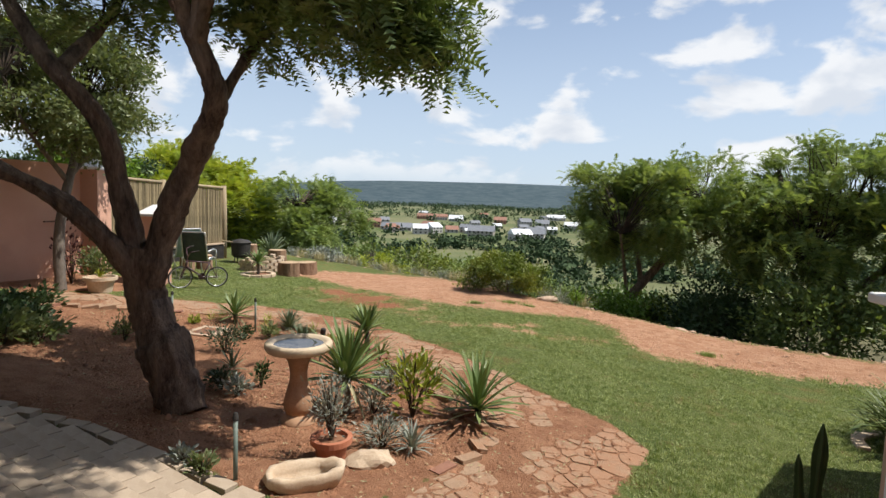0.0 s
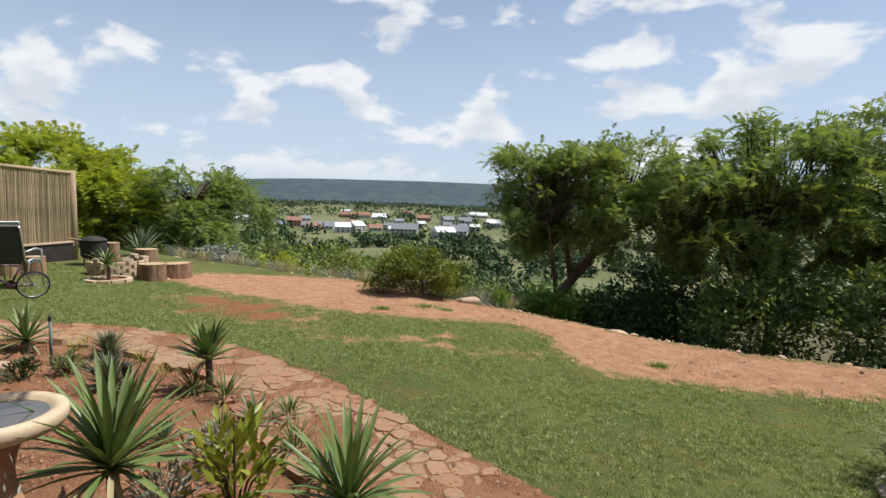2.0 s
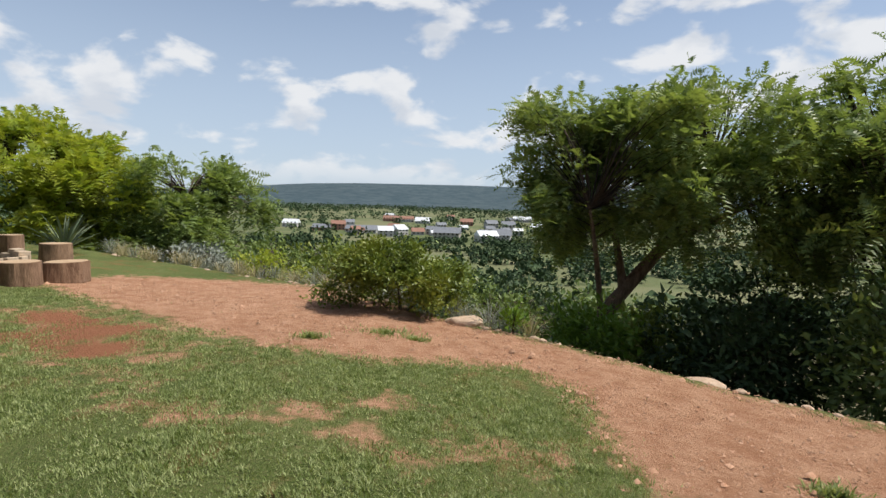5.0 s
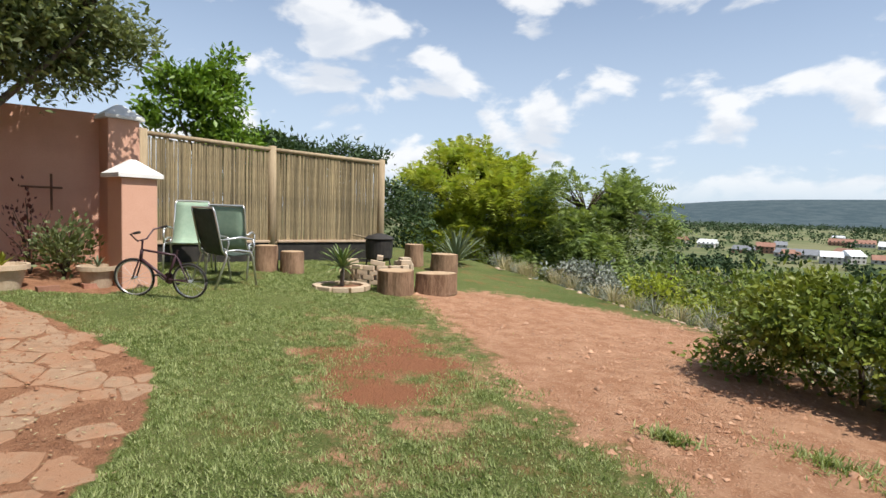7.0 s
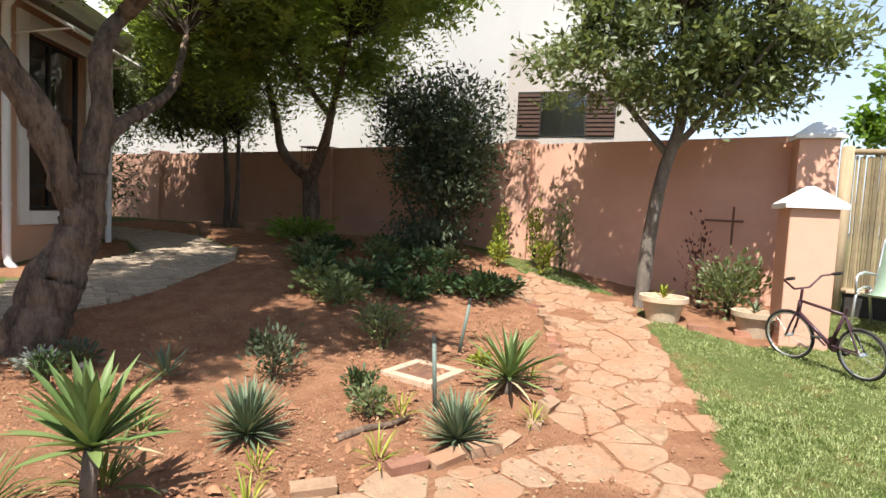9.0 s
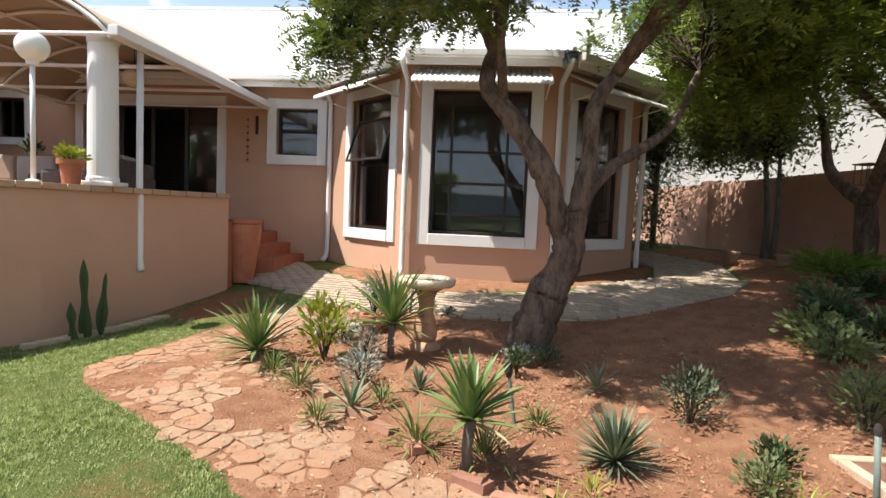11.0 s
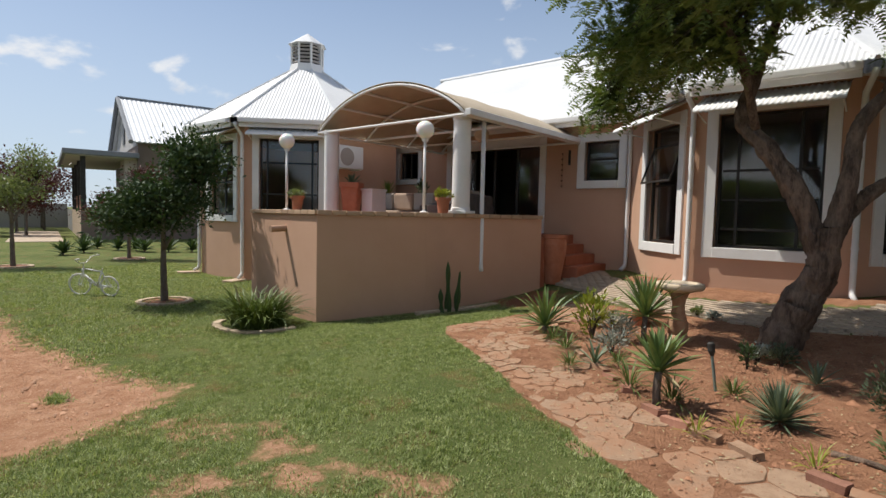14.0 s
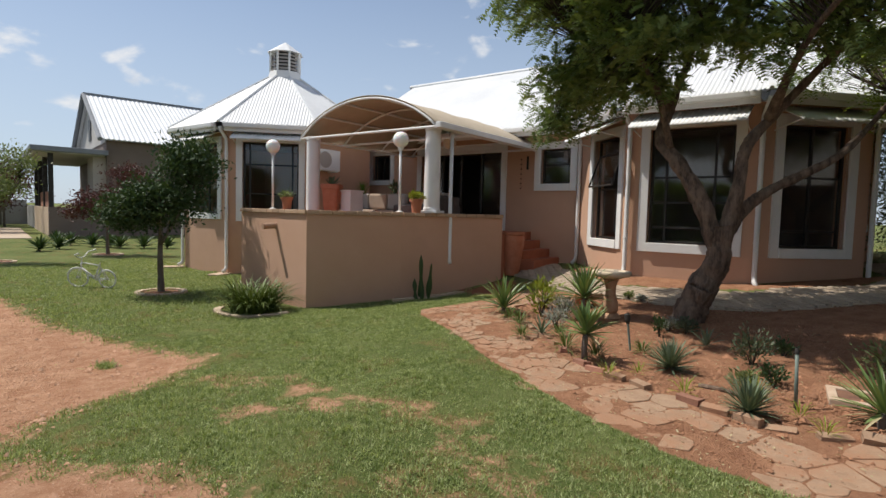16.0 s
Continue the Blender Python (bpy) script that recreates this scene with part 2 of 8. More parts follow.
M["pipe_green"] = surface("irrigation riser", (0.10, 0.14, 0.12), (0.17, 0.2, 0.17), 0.6, 6, 60, 0.0)
M["rock"] = surface("pale rock", (0.40, 0.28, 0.19), (0.56, 0.42, 0.31), 0.95, 9, 60, 0.7, 0.015, vary=0.3)
M["pebble"] = surface("gravel", (0.30, 0.15, 0.085), (0.47, 0.29, 0.19), 0.95, 20, 90, 0.0, island=0.6)
M["clod"] = surface("soil clod", (0.2, 0.092, 0.05), (0.33, 0.165, 0.092), 0.98, 12, 60, 0.4, 0.004, island=0.5)
M["screen"] = surface("louvre timber", (0.055, 0.025, 0.016), (0.09, 0.045, 0.03), 0.7, 9, 60, 0.0)
M["water"] = surface("basin water", (0.09, 0.085, 0.08), (0.12, 0.115, 0.11), 0.08, 3, 20, 0.0)
M["leaf_acacia"] = leaf_mat("acacia leaflets", (0.095, 0.15, 0.045), (0.2, 0.26, 0.08), (0.21, 0.275, 0.075), trans=0.28)
M["leaf_edge"] = leaf_mat("bank acacia leaflets", (0.135, 0.2, 0.062), (0.26, 0.335, 0.11), (0.3, 0.365, 0.11), trans=0.42)
M["leaf_pepper"] = leaf_mat("pepper tree leaves", (0.10, 0.14, 0.07), (0.2, 0.245, 0.14), (0.15, 0.2, 0.1), 0.5, 0.3)
M["leaf_lime"] = leaf_mat("bright acacia leaflets", (0.31, 0.36, 0.045), (0.44, 0.46, 0.07), (0.33, 0.42, 0.055), trans=0.45)
M["leaf_feather"] = leaf_mat("feathery leaflets", (0.15, 0.225, 0.055), (0.25, 0.32, 0.08), (0.33, 0.38, 0.09), trans=0.55)
M["leaf_olive"] = leaf_mat("olive leaves", (0.11, 0.15, 0.06), (0.24, 0.27, 0.135), (0.17, 0.21, 0.08), 0.4, 0.4)
M["leaf_grey"] = leaf_mat("grey green leaves", (0.045, 0.062, 0.034), (0.12, 0.145, 0.085), (0.06, 0.082, 0.045), 0.5, 0.2)
M["leaf_dark"] = leaf_mat("dark green leaves", (0.032, 0.06, 0.022), (0.07, 0.112, 0.04), (0.045, 0.08, 0.028), 0.6, 0.2)
M["leaf_shrub"] = leaf_mat("glossy shrub leaves", (0.11, 0.16, 0.03), (0.2, 0.25, 0.045), (0.26, 0.29, 0.055), 0.4, 0.3)
M["leaf_bright"] = leaf_mat("fresh green leaves", (0.11, 0.2, 0.025), (0.2, 0.31, 0.04), (0.15, 0.26, 0.03), 0.4, 0.3)
M["leaf_red"] = leaf_mat("plum leaves", (0.07, 0.02, 0.02), (0.12, 0.04, 0.035), (0.09, 0.03, 0.025), 0.5, 0.15)
M["leaf_silver"] = leaf_mat("silver leaves", (0.20, 0.22, 0.18), (0.33, 0.35, 0.3), (0.26, 0.29, 0.24), 0.6, 0.1)
M["leaf_yucca"] = leaf_mat("yucca blades", (0.085, 0.145, 0.045), (0.16, 0.225, 0.075), (0.24, 0.29, 0.115), 0.4, 0.15)
M["leaf_agave"] = leaf_mat("agave blades", (0.09, 0.13, 0.075), (0.17, 0.21, 0.13), (0.22, 0.25, 0.15), 0.5, 0.1)
M["leaf_yellow"] = leaf_mat("yellow green leaves", (0.20, 0.24, 0.03), (0.33, 0.34, 0.05), (0.16, 0.22, 0.03), 0.4, 0.25)
M["leaf_strap"] = leaf_mat("strap leaves", (0.07, 0.11, 0.025), (0.15, 0.19, 0.05), (0.11, 0.15, 0.04), 0.45, 0.15)
M["grass_blade"] = leaf_mat("lawn blades", (0.18, 0.24, 0.07), (0.5, 0.54, 0.27), (0.15, 0.205, 0.055), 0.6, 0.4, 13.0)
M["grass_dry"] = leaf_mat("dry grass", (0.34, 0.28, 0.15), (0.46, 0.4, 0.25), (0.3, 0.3, 0.17), 0.8, 0.2)
M["wood_far"] = leaf_mat("far woodland", (0.025, 0.05, 0.022), (0.06, 0.095, 0.035), (0.045, 0.075, 0.03), 0.9, 0.0)


def glass_mat():
    m, nd, lk, bs = node_mat("window glass")
    bs.inputs["Base Color"].default_value = (0.9, 0.93, 0.93, 1)
    bs.inputs["Roughness"].default_value = 0.02
    bs.inputs["Transmission Weight"].default_value = 1.0
    bs.inputs["IOR"].default_value = 1.5
    return m


M["glass"] = glass_mat()


def globe_mat():
    m, nd, lk, bs = node_mat("opal globe")
    bs.inputs["Base Color"].default_value = (0.86, 0.84, 0.78, 1)
    bs.inputs["Roughness"].default_value = 0.25
    bs.inputs["Subsurface Weight"].default_value = 0.3
    return m


M["globe"] = globe_mat()


def ground_mat():
    m, nd, lk, bs = node_mat("ground")
    vec = coords(nd, lk)
    n_big, n_mid, n_fine = tex_noise(nd, lk, vec, 0.8, 5), tex_noise(nd, lk, vec, 5.0, 6, 0.65), tex_noise(nd, lk, vec, 60.0, 6, 0.7)

    def mask(name, soft, wild=0.9):
        at = nd.new("ShaderNodeAttribute")
        at.attribute_name = name
        v = maths(nd, lk, "ADD", at.outputs["Fac"], maths(nd, lk, "MULTIPLY", maths(nd, lk, "SUBTRACT", n_mid, 0.5), wild))
        return ramp(nd, lk, v, 0.5 - soft, 0.5 + soft)

    turf = mixc(nd, lk, ramp(nd, lk, n_big, 0.35, 0.65), (0.08, 0.115, 0.028), (0.125, 0.155, 0.045))
    turf = mixc(nd, lk, ramp(nd, lk, n_fine, 0.45, 0.75), turf, (0.2, 0.18, 0.085))
    worn = tex_noise(nd, lk, vec, 2.3, 7, 0.72)
    turf = mixc(nd, lk, maths(nd, lk, "MULTIPLY", ramp(nd, lk, worn, 0.5, 0.7), 0.65), turf, (0.24, 0.125, 0.055))
    sand = mixc(nd, lk, ramp(nd, lk, n_mid, 0.3, 0.7), (0.33, 0.16, 0.088), (0.47, 0.27, 0.165))
    sand = mixc(nd, lk, ramp(nd, lk, n_fine, 0.52, 0.72), sand, (0.6, 0.38, 0.25))
    sand = mixc(nd, lk, maths(nd, lk, "MULTIPLY", ramp(nd, lk, tex_noise(nd, lk, vec, 17.0, 7, 0.75), 0.55, 0.7), 0.55), sand, (0.26, 0.115, 0.06))
    soil = mixc(nd, lk, ramp(nd, lk, n_mid, 0.3, 0.7), (0.24, 0.11, 0.06), (0.36, 0.185, 0.105))
    soil = mixc(nd, lk, ramp(nd, lk, n_fine, 0.5, 0.8), soil, (0.44, 0.265, 0.17))
    far = mixc(nd, lk, ramp(nd, lk, tex_noise(nd, lk, vec, 0.012, 6, 0.6), 0.4, 0.6), (0.10, 0.122, 0.05), (0.165, 0.165, 0.085))
    # far hills: the blue-grey haze of distance is put into this base colour
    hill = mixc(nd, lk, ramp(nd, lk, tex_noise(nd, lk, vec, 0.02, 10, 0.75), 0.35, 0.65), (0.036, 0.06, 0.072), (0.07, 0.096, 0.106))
    col = mixc(nd, lk, mask("dirt", 0.22, 1.7), turf, sand)
    col = mixc(nd, lk, mask("raw", 0.16, 1.0), col, mixc(nd, lk, n_fine, (0.22, 0.085, 0.042), (0.33, 0.15, 0.08)))
    col = mixc(nd, lk, mask("bed", 0.07), col, soil)
    at_s = nd.new("ShaderNodeAttribute"); at_s.attribute_name = "slope"
    scrub = mixc(nd, lk, ramp(nd, lk, n_mid, 0.35, 0.65), (0.07, 0.075, 0.035), (0.16, 0.13, 0.07))
    col = mixc(nd, lk, at_s.outputs["Fac"], col, scrub)
    at_f = nd.new("ShaderNodeAttribute"); at_f.attribute_name = "far"
    col = mixc(nd, lk, at_f.outputs["Fac"], col, far)
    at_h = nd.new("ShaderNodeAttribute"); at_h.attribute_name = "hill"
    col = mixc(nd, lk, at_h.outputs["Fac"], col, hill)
    lk.new(col, bs.inputs["Base Color"])
    bs.inputs["Roughness"].default_value, bs.inputs["Specular IOR Level"].default_value = 0.97, 0.15
    h = maths(nd, lk, "ADD", n_mid, maths(nd, lk, "MULTIPLY", n_fine, 0.7))
    bump(nd, lk, bs, h, 0.95, 0.045)
    return m


M["ground"] = ground_mat()


# ---------------------------------------------------------------- mesh helpers
def finish(name, me, mat, parent=None, label="", smooth=False):
    if mat is not None:
        me.materials.append(M[mat] if isinstance(mat, str) else mat)
    if smooth:
        me.polygons.foreach_set("use_smooth", [True] * len(me.polygons))
    ob = new(name, me)
    if parent is not None:
        ob.parent = parent
    if label:
        ob["label"] = label
    return ob


def part(name, bm, mat, parent=None, label="", smooth=False):
    me = bpy.data.meshes.new(name)
    bmesh.ops.recalc_face_normals(bm, faces=bm.faces)
    bm.to_mesh(me)
    bm.free()
    return finish(name, me, mat, parent, label, smooth)


def np_mesh(name, verts, faces, mat, parent=None, label="", smooth=False):
    """A mesh from arrays: verts (n, 3), faces (m, k)."""
    verts, faces = np.asarray(verts, dtype=np.float32), np.asarray(faces, dtype=np.int32)
    me = bpy.data.meshes.new(name)
    m, k = faces.shape
    me.vertices.add(len(verts)); me.vertices.foreach_set("co", verts.ravel())
    me.loops.add(m * k); me.loops.foreach_set("vertex_index", faces.ravel())
    me.polygons.add(m)
    me.polygons.foreach_set("loop_start", np.arange(0, m * k, k, dtype=np.int32))
    me.update(calc_edges=True)
    return finish(name, me, mat, parent, label, smooth)


def empty(name, at=(0, 0, 0), rz=0.0):
    e = new(name)
    e.matrix_world = pose(*at, 0, 0, rz)
    return e


def box(bm, x0, x1, y0, y1, z0, z1, bevel=0.0):
    r = bmesh.ops.create_cube(bm, size=1.0)
    bmesh.ops.scale(bm, vec=(x1 - x0, y1 - y0, z1 - z0), verts=r["verts"])
    bmesh.ops.translate(bm, vec=((x0 + x1) / 2, (y0 + y1) / 2, (z0 + z1) / 2), verts=r["verts"])
    if bevel:
        edges = list({e for v in r["verts"] for e in v.link_edges})
        bmesh.ops.bevel(bm, geom=edges, offset=bevel, segments=2, affect="EDGES", profile=0.5)
    return bm


def boxm(*a, bevel=0.0):
    return box(bmesh.new(), *a, bevel=bevel)


def tube(bm, pts, radii, sides=10, cap=True):
    """A tube through points with a radius at each."""
    pts = [Vector(p) for p in pts]
    if isinstance(radii, (int, float)):
        radii = [radii] * len(pts)
    rings, ref = [], None
    for i, p in enumerate(pts):
        d = (pts[min(i + 1, len(pts) - 1)] - pts[max(i - 1, 0)]).normalized()
        if ref is None:
            ref = d.orthogonal().normalized()
        ref = (ref - d * ref.dot(d)).normalized()
        side = d.cross(ref)
        rings.append([bm.verts.new(p + (ref * math.cos(a) + side * math.sin(a)) * radii[i]) for a in [2 * math.pi * k / sides for k in range(sides)]])
    for r0, r1 in zip(rings, rings[1:]):
        for k in range(sides):
            bm.faces.new((r0[k], r0[(k + 1) % sides], r1[(k + 1) % sides], r1[k]))
    if cap:
        bm.faces.new(rings[0][::-1]); bm.faces.new(rings[-1])
    return bm


def tubem(pts, radii, sides=10):
    return tube(bmesh.new(), pts, radii, sides)


def lathe(bm, profile, sides=24, centre=(0, 0)):
    """A body turned from (radius, height) pairs."""
    rings = []
    for r, z in profile:
        rings.append([bm.verts.new((centre[0] + r * math.cos(2 * math.pi * k / sides), centre[1] + r * math.sin(2 * math.pi * k / sides), z)) for k in range(sides)] if r > 1e-5
                     else [bm.verts.new((centre[0], centre[1], z))])
    for r0, r1 in zip(rings, rings[1:]):
        for k in range(sides):
            a, b = r0[k % len(r0)], r0[(k + 1) % len(r0)]
            c, d = r1[(k + 1) % len(r1)], r1[k % len(r1)]
            vs = [v for i, v in enumerate((a, b, c, d)) if v not in (a, b, c, d)[:i]]
            if len(vs) > 2:
                bm.faces.new(vs)
    return bm


def lathem(profile, sides=24):
    return lathe(bmesh.new(), profile, sides)


def prism(bm, poly, z0, z1, inset=0.0):
    """A slab on a plan outline; inset slopes its rim at the top."""
    n = len(poly)
    cx, cy = sum(p[0] for p in poly) / n, sum(p[1] for p in poly) / n
    lo = [bm.verts.new((p[0], p[1], z0)) for p in poly]
    mid = [bm.verts.new((p[0], p[1], z1 - inset)) for p in poly]
    rows = [lo, mid]
    if inset:
        rows.append([bm.verts.new((p[0] + (cx - p[0]) * min(0.5, inset * 1.5 / max(1e-3, math.hypot(p[0] - cx, p[1] - cy))), p[1] + (cy - p[1]) * min(0.5, inset * 1.5 / max(1e-3, math.hypot(p[0] - cx, p[1] - cy))), z1)) for p in poly])
    for a, b in zip(rows, rows[1:]):
        for k in range(n):
            bm.faces.new((a[k], a[(k + 1) % n], b[(k + 1) % n], b[k]))
    bm.faces.new(rows[-1]); bm.faces.new(lo[::-1])
    return bm


# ---------------------------------------------------------------- the lie of the land
A_DIR, B_DIR = Vector((0.978, -0.208, 0)), Vector((0.208, 0.978, 0))


def HP(a, b, z=0.0):
    """House plan (a along the front, b outwards) to world."""
    return Vector((a * 0.978 + b * 0.208, -a * 0.208 + b * 0.978, z))


def sstep(a, b, x):
    k = np.clip((x - a) / (b - a), 0, 1)
    return k * k * (3 - 2 * k)


EDGE_X = (-40, -12, -7.3, -3.7, -1.5, 0.9, 2.3, 3.5, 5.0, 7.0, 10.0, 16.0, 40.0)
EDGE_Y = (18, 17.6, 16.6, 15.6, 14.5, 12.3, 11.5, 10.5, 9.4, 8.4, 7.4, 6.6, 6.0)


def edge_y(x):
    return np.interp(x, EDGE_X, EDGE_Y)


def lie(x, y):
    """Height of the ground, for numbers or arrays."""
    x, y = np.asarray(x, dtype=float), np.asarray(y, dtype=float)
    yc = np.minimum(y, edge_y(x))
    z = -0.2 - 0.35 * sstep(-0.2, 4.0, yc + 0.55 * x) - 0.07 * np.clip(x, 0, 4) - 0.02 * np.clip(yc - 5, 0, 14) + 0.07 * np.clip(-x - 3, 0, 5)
    s = np.clip((y - edge_y(x)) * 0.82, 0, None)
    r = np.hypot(x, y)
    z = z - 27.5 * (1 - np.exp(-s / 70)) + np.where(s > 0, 0.0142 * np.clip(r - 450, 0, 1300), 0)
    az = np.degrees(np.arctan2(x, y))
    crest = 118 * np.interp(az, (-60, -34, -26, -18, -12, 0, 8, 20, 60), (0.1, 0.35, 0.55, 0.86, 1.0, 1.02, 0.98, 0.95, 0.8))
    z = z + np.where(s > 0, crest * sstep(1700, 2700, r) , 0)
    return z


def Z(x, y):
    return float(lie(x, y))


PATH_IN = [(-0.75, 2.75), (-0.3, 3.25), (0.1, 3.9), (0.15, 4.4), (-0.35, 5.03), (-0.8, 5.67), (-1.22, 6.33), (-1.5, 6.75), (-1.94, 7.04), (-2.91, 7.62), (-3.48, 7.75), (-4.61, 7.56), (-6.07, 6.98), (-6.6, 6.4)]
PATH_OUT = [(0.3, 2.35), (0.9, 3.3), (1.48, 4.44), (1.22, 4.98), (0.42, 5.8), (-0.14, 6.45), (-0.47, 6.89), (-0.95, 7.3), (-1.6, 7.95), (-2.35, 8.45), (-3.42, 8.8), (-4.27, 8.6), (-5.83, 8.2), (-7.3, 7.8)]
PATH_POLY = PATH_IN + [(-7.6, 6.3)] + PATH_OUT[::-1]
PAVE_EDGE = [(1.15, 0.9), (0.35, 1.75), (-0.35, 2.5), (-1.05, 2.85), (-1.9, 3.2), (-2.7, 3.5), (-3.8, 3.6), (-5.2, 3.2), (-6.0, 2.4), (-6.9, 0.5), (-7.2, -3.0)]
PAVE_POLY = PAVE_EDGE + [(-5.9, -3.0), (-5.6, 0.4), (-4.9, 1.6), (-3.3, 2.25), (-1.2, 1.95), (-0.1, 0.4), (0.3, -0.75), (1.2, -0.9)]
BED_POLY = PATH_IN + [(-7.4, 6.4), (-8.6, 4.6), (-8.6, -3.0)] + PAVE_EDGE[::-1][:-2] + [(-0.6, 2.6)]
STRIP_POLY = [(-5.6, 0.4), (-4.9, 1.6), (-3.3, 2.25), (-1.2, 1.95), (-0.1, 0.4), (-0.6, 0.0), (-1.5, 1.0), (-3.5, 1.6), (-5.2, 0.4)]
WALLBED_POLY = [(-6.4, 8.3), (-5.9, 9.0), (-6.3, 9.6), (-8.3, 9.6), (-8.6, 6.5), (-7.2, 7.7)]
DIRT_POLY = [(-5.0, 12.6), (-4.0, 12.1), (-3.04, 11.6), (-1.33, 10.5), (-0.58, 10.15), (0.31, 9.95), (1.0, 10.15), (1.7, 10.2), (2.05, 9.8), (2.15, 9.2), (2.2, 8.2), (2.6, 7.75), (4.2, 7.6), (6.0, 7.4), (9.0, 6.6), (12, 6.2), (12, 7.2), (7, 8.3), (5, 9.3), (3.5, 10.4), (2.3, 11.4), (0.9, 12.2), (-1.5, 14.3), (-3.0, 14.6), (-4.6, 13.9)]
BARE = [(-2.5, 10.35, 0.8), (-1.75, 9.75, 0.6), (-3.3, 10.95, 0.6), (-0.35, 8.5, 0.24), (0.2, 8.58, 0.26), (0.62, 8.4, 0.24), (0.92, 8.2, 0.2), (1.5, 8.44, 0.26), (0.65, 8.96, 0.24), (-0.9, 8.55, 0.2), (-1.25, 9.15, 0.3)]


RAW = [(1.1, 2.15, 0.6, 0.6), (-2.55, 10.35, 0.62, 0.5), (-2.0, 9.85, 0.45, 0.3), (-3.2, 10.9, 0.5, 0.3)]


def poly_dist(poly, x, y):
    """Signed distance to an outline, above zero inside."""
    x, y = np.asarray(x, dtype=float), np.asarray(y, dtype=float)
    d2, inside = np.full(x.shape, 1e9), np.zeros(x.shape, dtype=bool)
    for (x0, y0), (x1, y1) in zip(poly, poly[1:] + poly[:1]):
        ex, ey = x1 - x0, y1 - y0
        t = np.clip(((x - x0) * ex + (y - y0) * ey) / max(1e-9, ex * ex + ey * ey), 0, 1)
        d2 = np.minimum(d2, (x - x0 - t * ex) ** 2 + (y - y0 - t * ey) ** 2)
        if y0 != y1:
            inside ^= ((y0 > y) != (y1 > y)) & (x < (x1 - x0) * (y - y0) / (y1 - y0) + x0)
    return np.where(inside, 1, -1) * np.sqrt(d2)


def bare_mask(x, y):
    m = 0.5 + poly_dist(DIRT_POLY, x, y) * 1.4
    for cx, cy, r in BARE:
        w = np.sin(x * 7.1 + y * 3.3 + cx) * np.sin(y * 6.3 - x * 2.7) + 0.7 * np.sin(x * 13.7 - y * 9.1) * np.sin(y * 15.3 + x * 8.2)
        m = np.maximum(m, np.minimum(0.55, 0.66 - np.hypot(x - cx, (y - cy) * 1.25) / r * 0.26 + 0.15 * w))
    return np.clip(m, 0, 1)


def raw_mask(x, y):
    """Scuffed patches of dark red earth in the lawn."""
    m = np.zeros(np.shape(x))
    for cx, cy, rx, ry in RAW:
        w = 0.16 * np.sin(x * 6.1 + y * 2.3 + cx) * np.sin(y * 5.3 - x * 3.7)
        m = np.maximum(m, np.clip(0.88 - 0.38 * np.hypot((x - cx) / rx, (y - cy) / ry) + w, 0, 1))
    return m


def bed_mask(x, y):
    d = np.maximum(np.maximum(poly_dist(BED_POLY, x, y), poly_dist(STRIP_POLY, x, y)), np.maximum(poly_dist(WALLBED_POLY, x, y), poly_dist(PATH_POLY, x, y) - 0.02))
    return np.clip(0.5 + d * 4.0, 0, 1)


def build_ground():
    def axis(lo, hi, step, far):
        mid = list(np.arange(lo, hi + step / 2, step))
        up, d = [], step
        v = mid[-1]
        while v < far:
            d *= 1.16; v += d; up.append(v)
        dn, d = [], step
        v = mid[0]
        while v > -far:
            d *= 1.16; v -= d; dn.append(v)
        return np.array(dn[::-1] + mid + up)

    xs, ys = axis(-9, 9, 0.11, 4200), axis(0, 16.5, 0.11, 4200)
    X, Y = np.meshgrid(xs, ys)
    H = lie(X, Y)
    near = (np.abs(X) < 30) & (np.abs(Y) < 30)
    rough = np.zeros_like(H)
    idx = np.argwhere(near)
    for i, j in idx:
        x, y = X[i, j], Y[i, j]
        rough[i, j] = 0.018 * noise.noise((x * 1.1, y * 1.1, 0.0)) + 0.009 * noise.noise((x * 4.0, y * 4.0, 3.0))
    bedm, dirtm = bed_mask(X, Y), bare_mask(X, Y)
    H = H + rough * (1 + 0.6 * (bedm > 0.5)) * (1 - 0.75 * sstep(-0.05, 0.1, poly_dist(PATH_POLY, X, Y))) - 0.006 * sstep(0, 0.15, poly_dist(PATH_POLY, X, Y)) - 0.05 * sstep(-0.02, 0.08, poly_dist(PAVE_POLY, X, Y))
    n, m = X.shape
    V = np.stack([X.ravel(), Y.ravel(), H.ravel()], 1)
    q = np.arange(n * m).reshape(n, m)
    F = np.stack([q[:-1, :-1].ravel(), q[:-1, 1:].ravel(), q[1:, 1:].ravel(), q[1:, :-1].ravel()], 1)
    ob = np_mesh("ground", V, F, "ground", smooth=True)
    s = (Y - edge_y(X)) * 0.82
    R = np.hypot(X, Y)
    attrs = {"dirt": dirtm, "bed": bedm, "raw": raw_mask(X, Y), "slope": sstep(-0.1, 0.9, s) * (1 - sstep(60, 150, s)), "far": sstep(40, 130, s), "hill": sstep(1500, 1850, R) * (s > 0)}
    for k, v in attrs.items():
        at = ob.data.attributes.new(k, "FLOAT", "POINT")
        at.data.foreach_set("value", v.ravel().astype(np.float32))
    tagged(ob, "sloping garden ground with lawn, red soil and bare orange dirt", "ground", kind="structure")
    return ob


ground = build_ground()


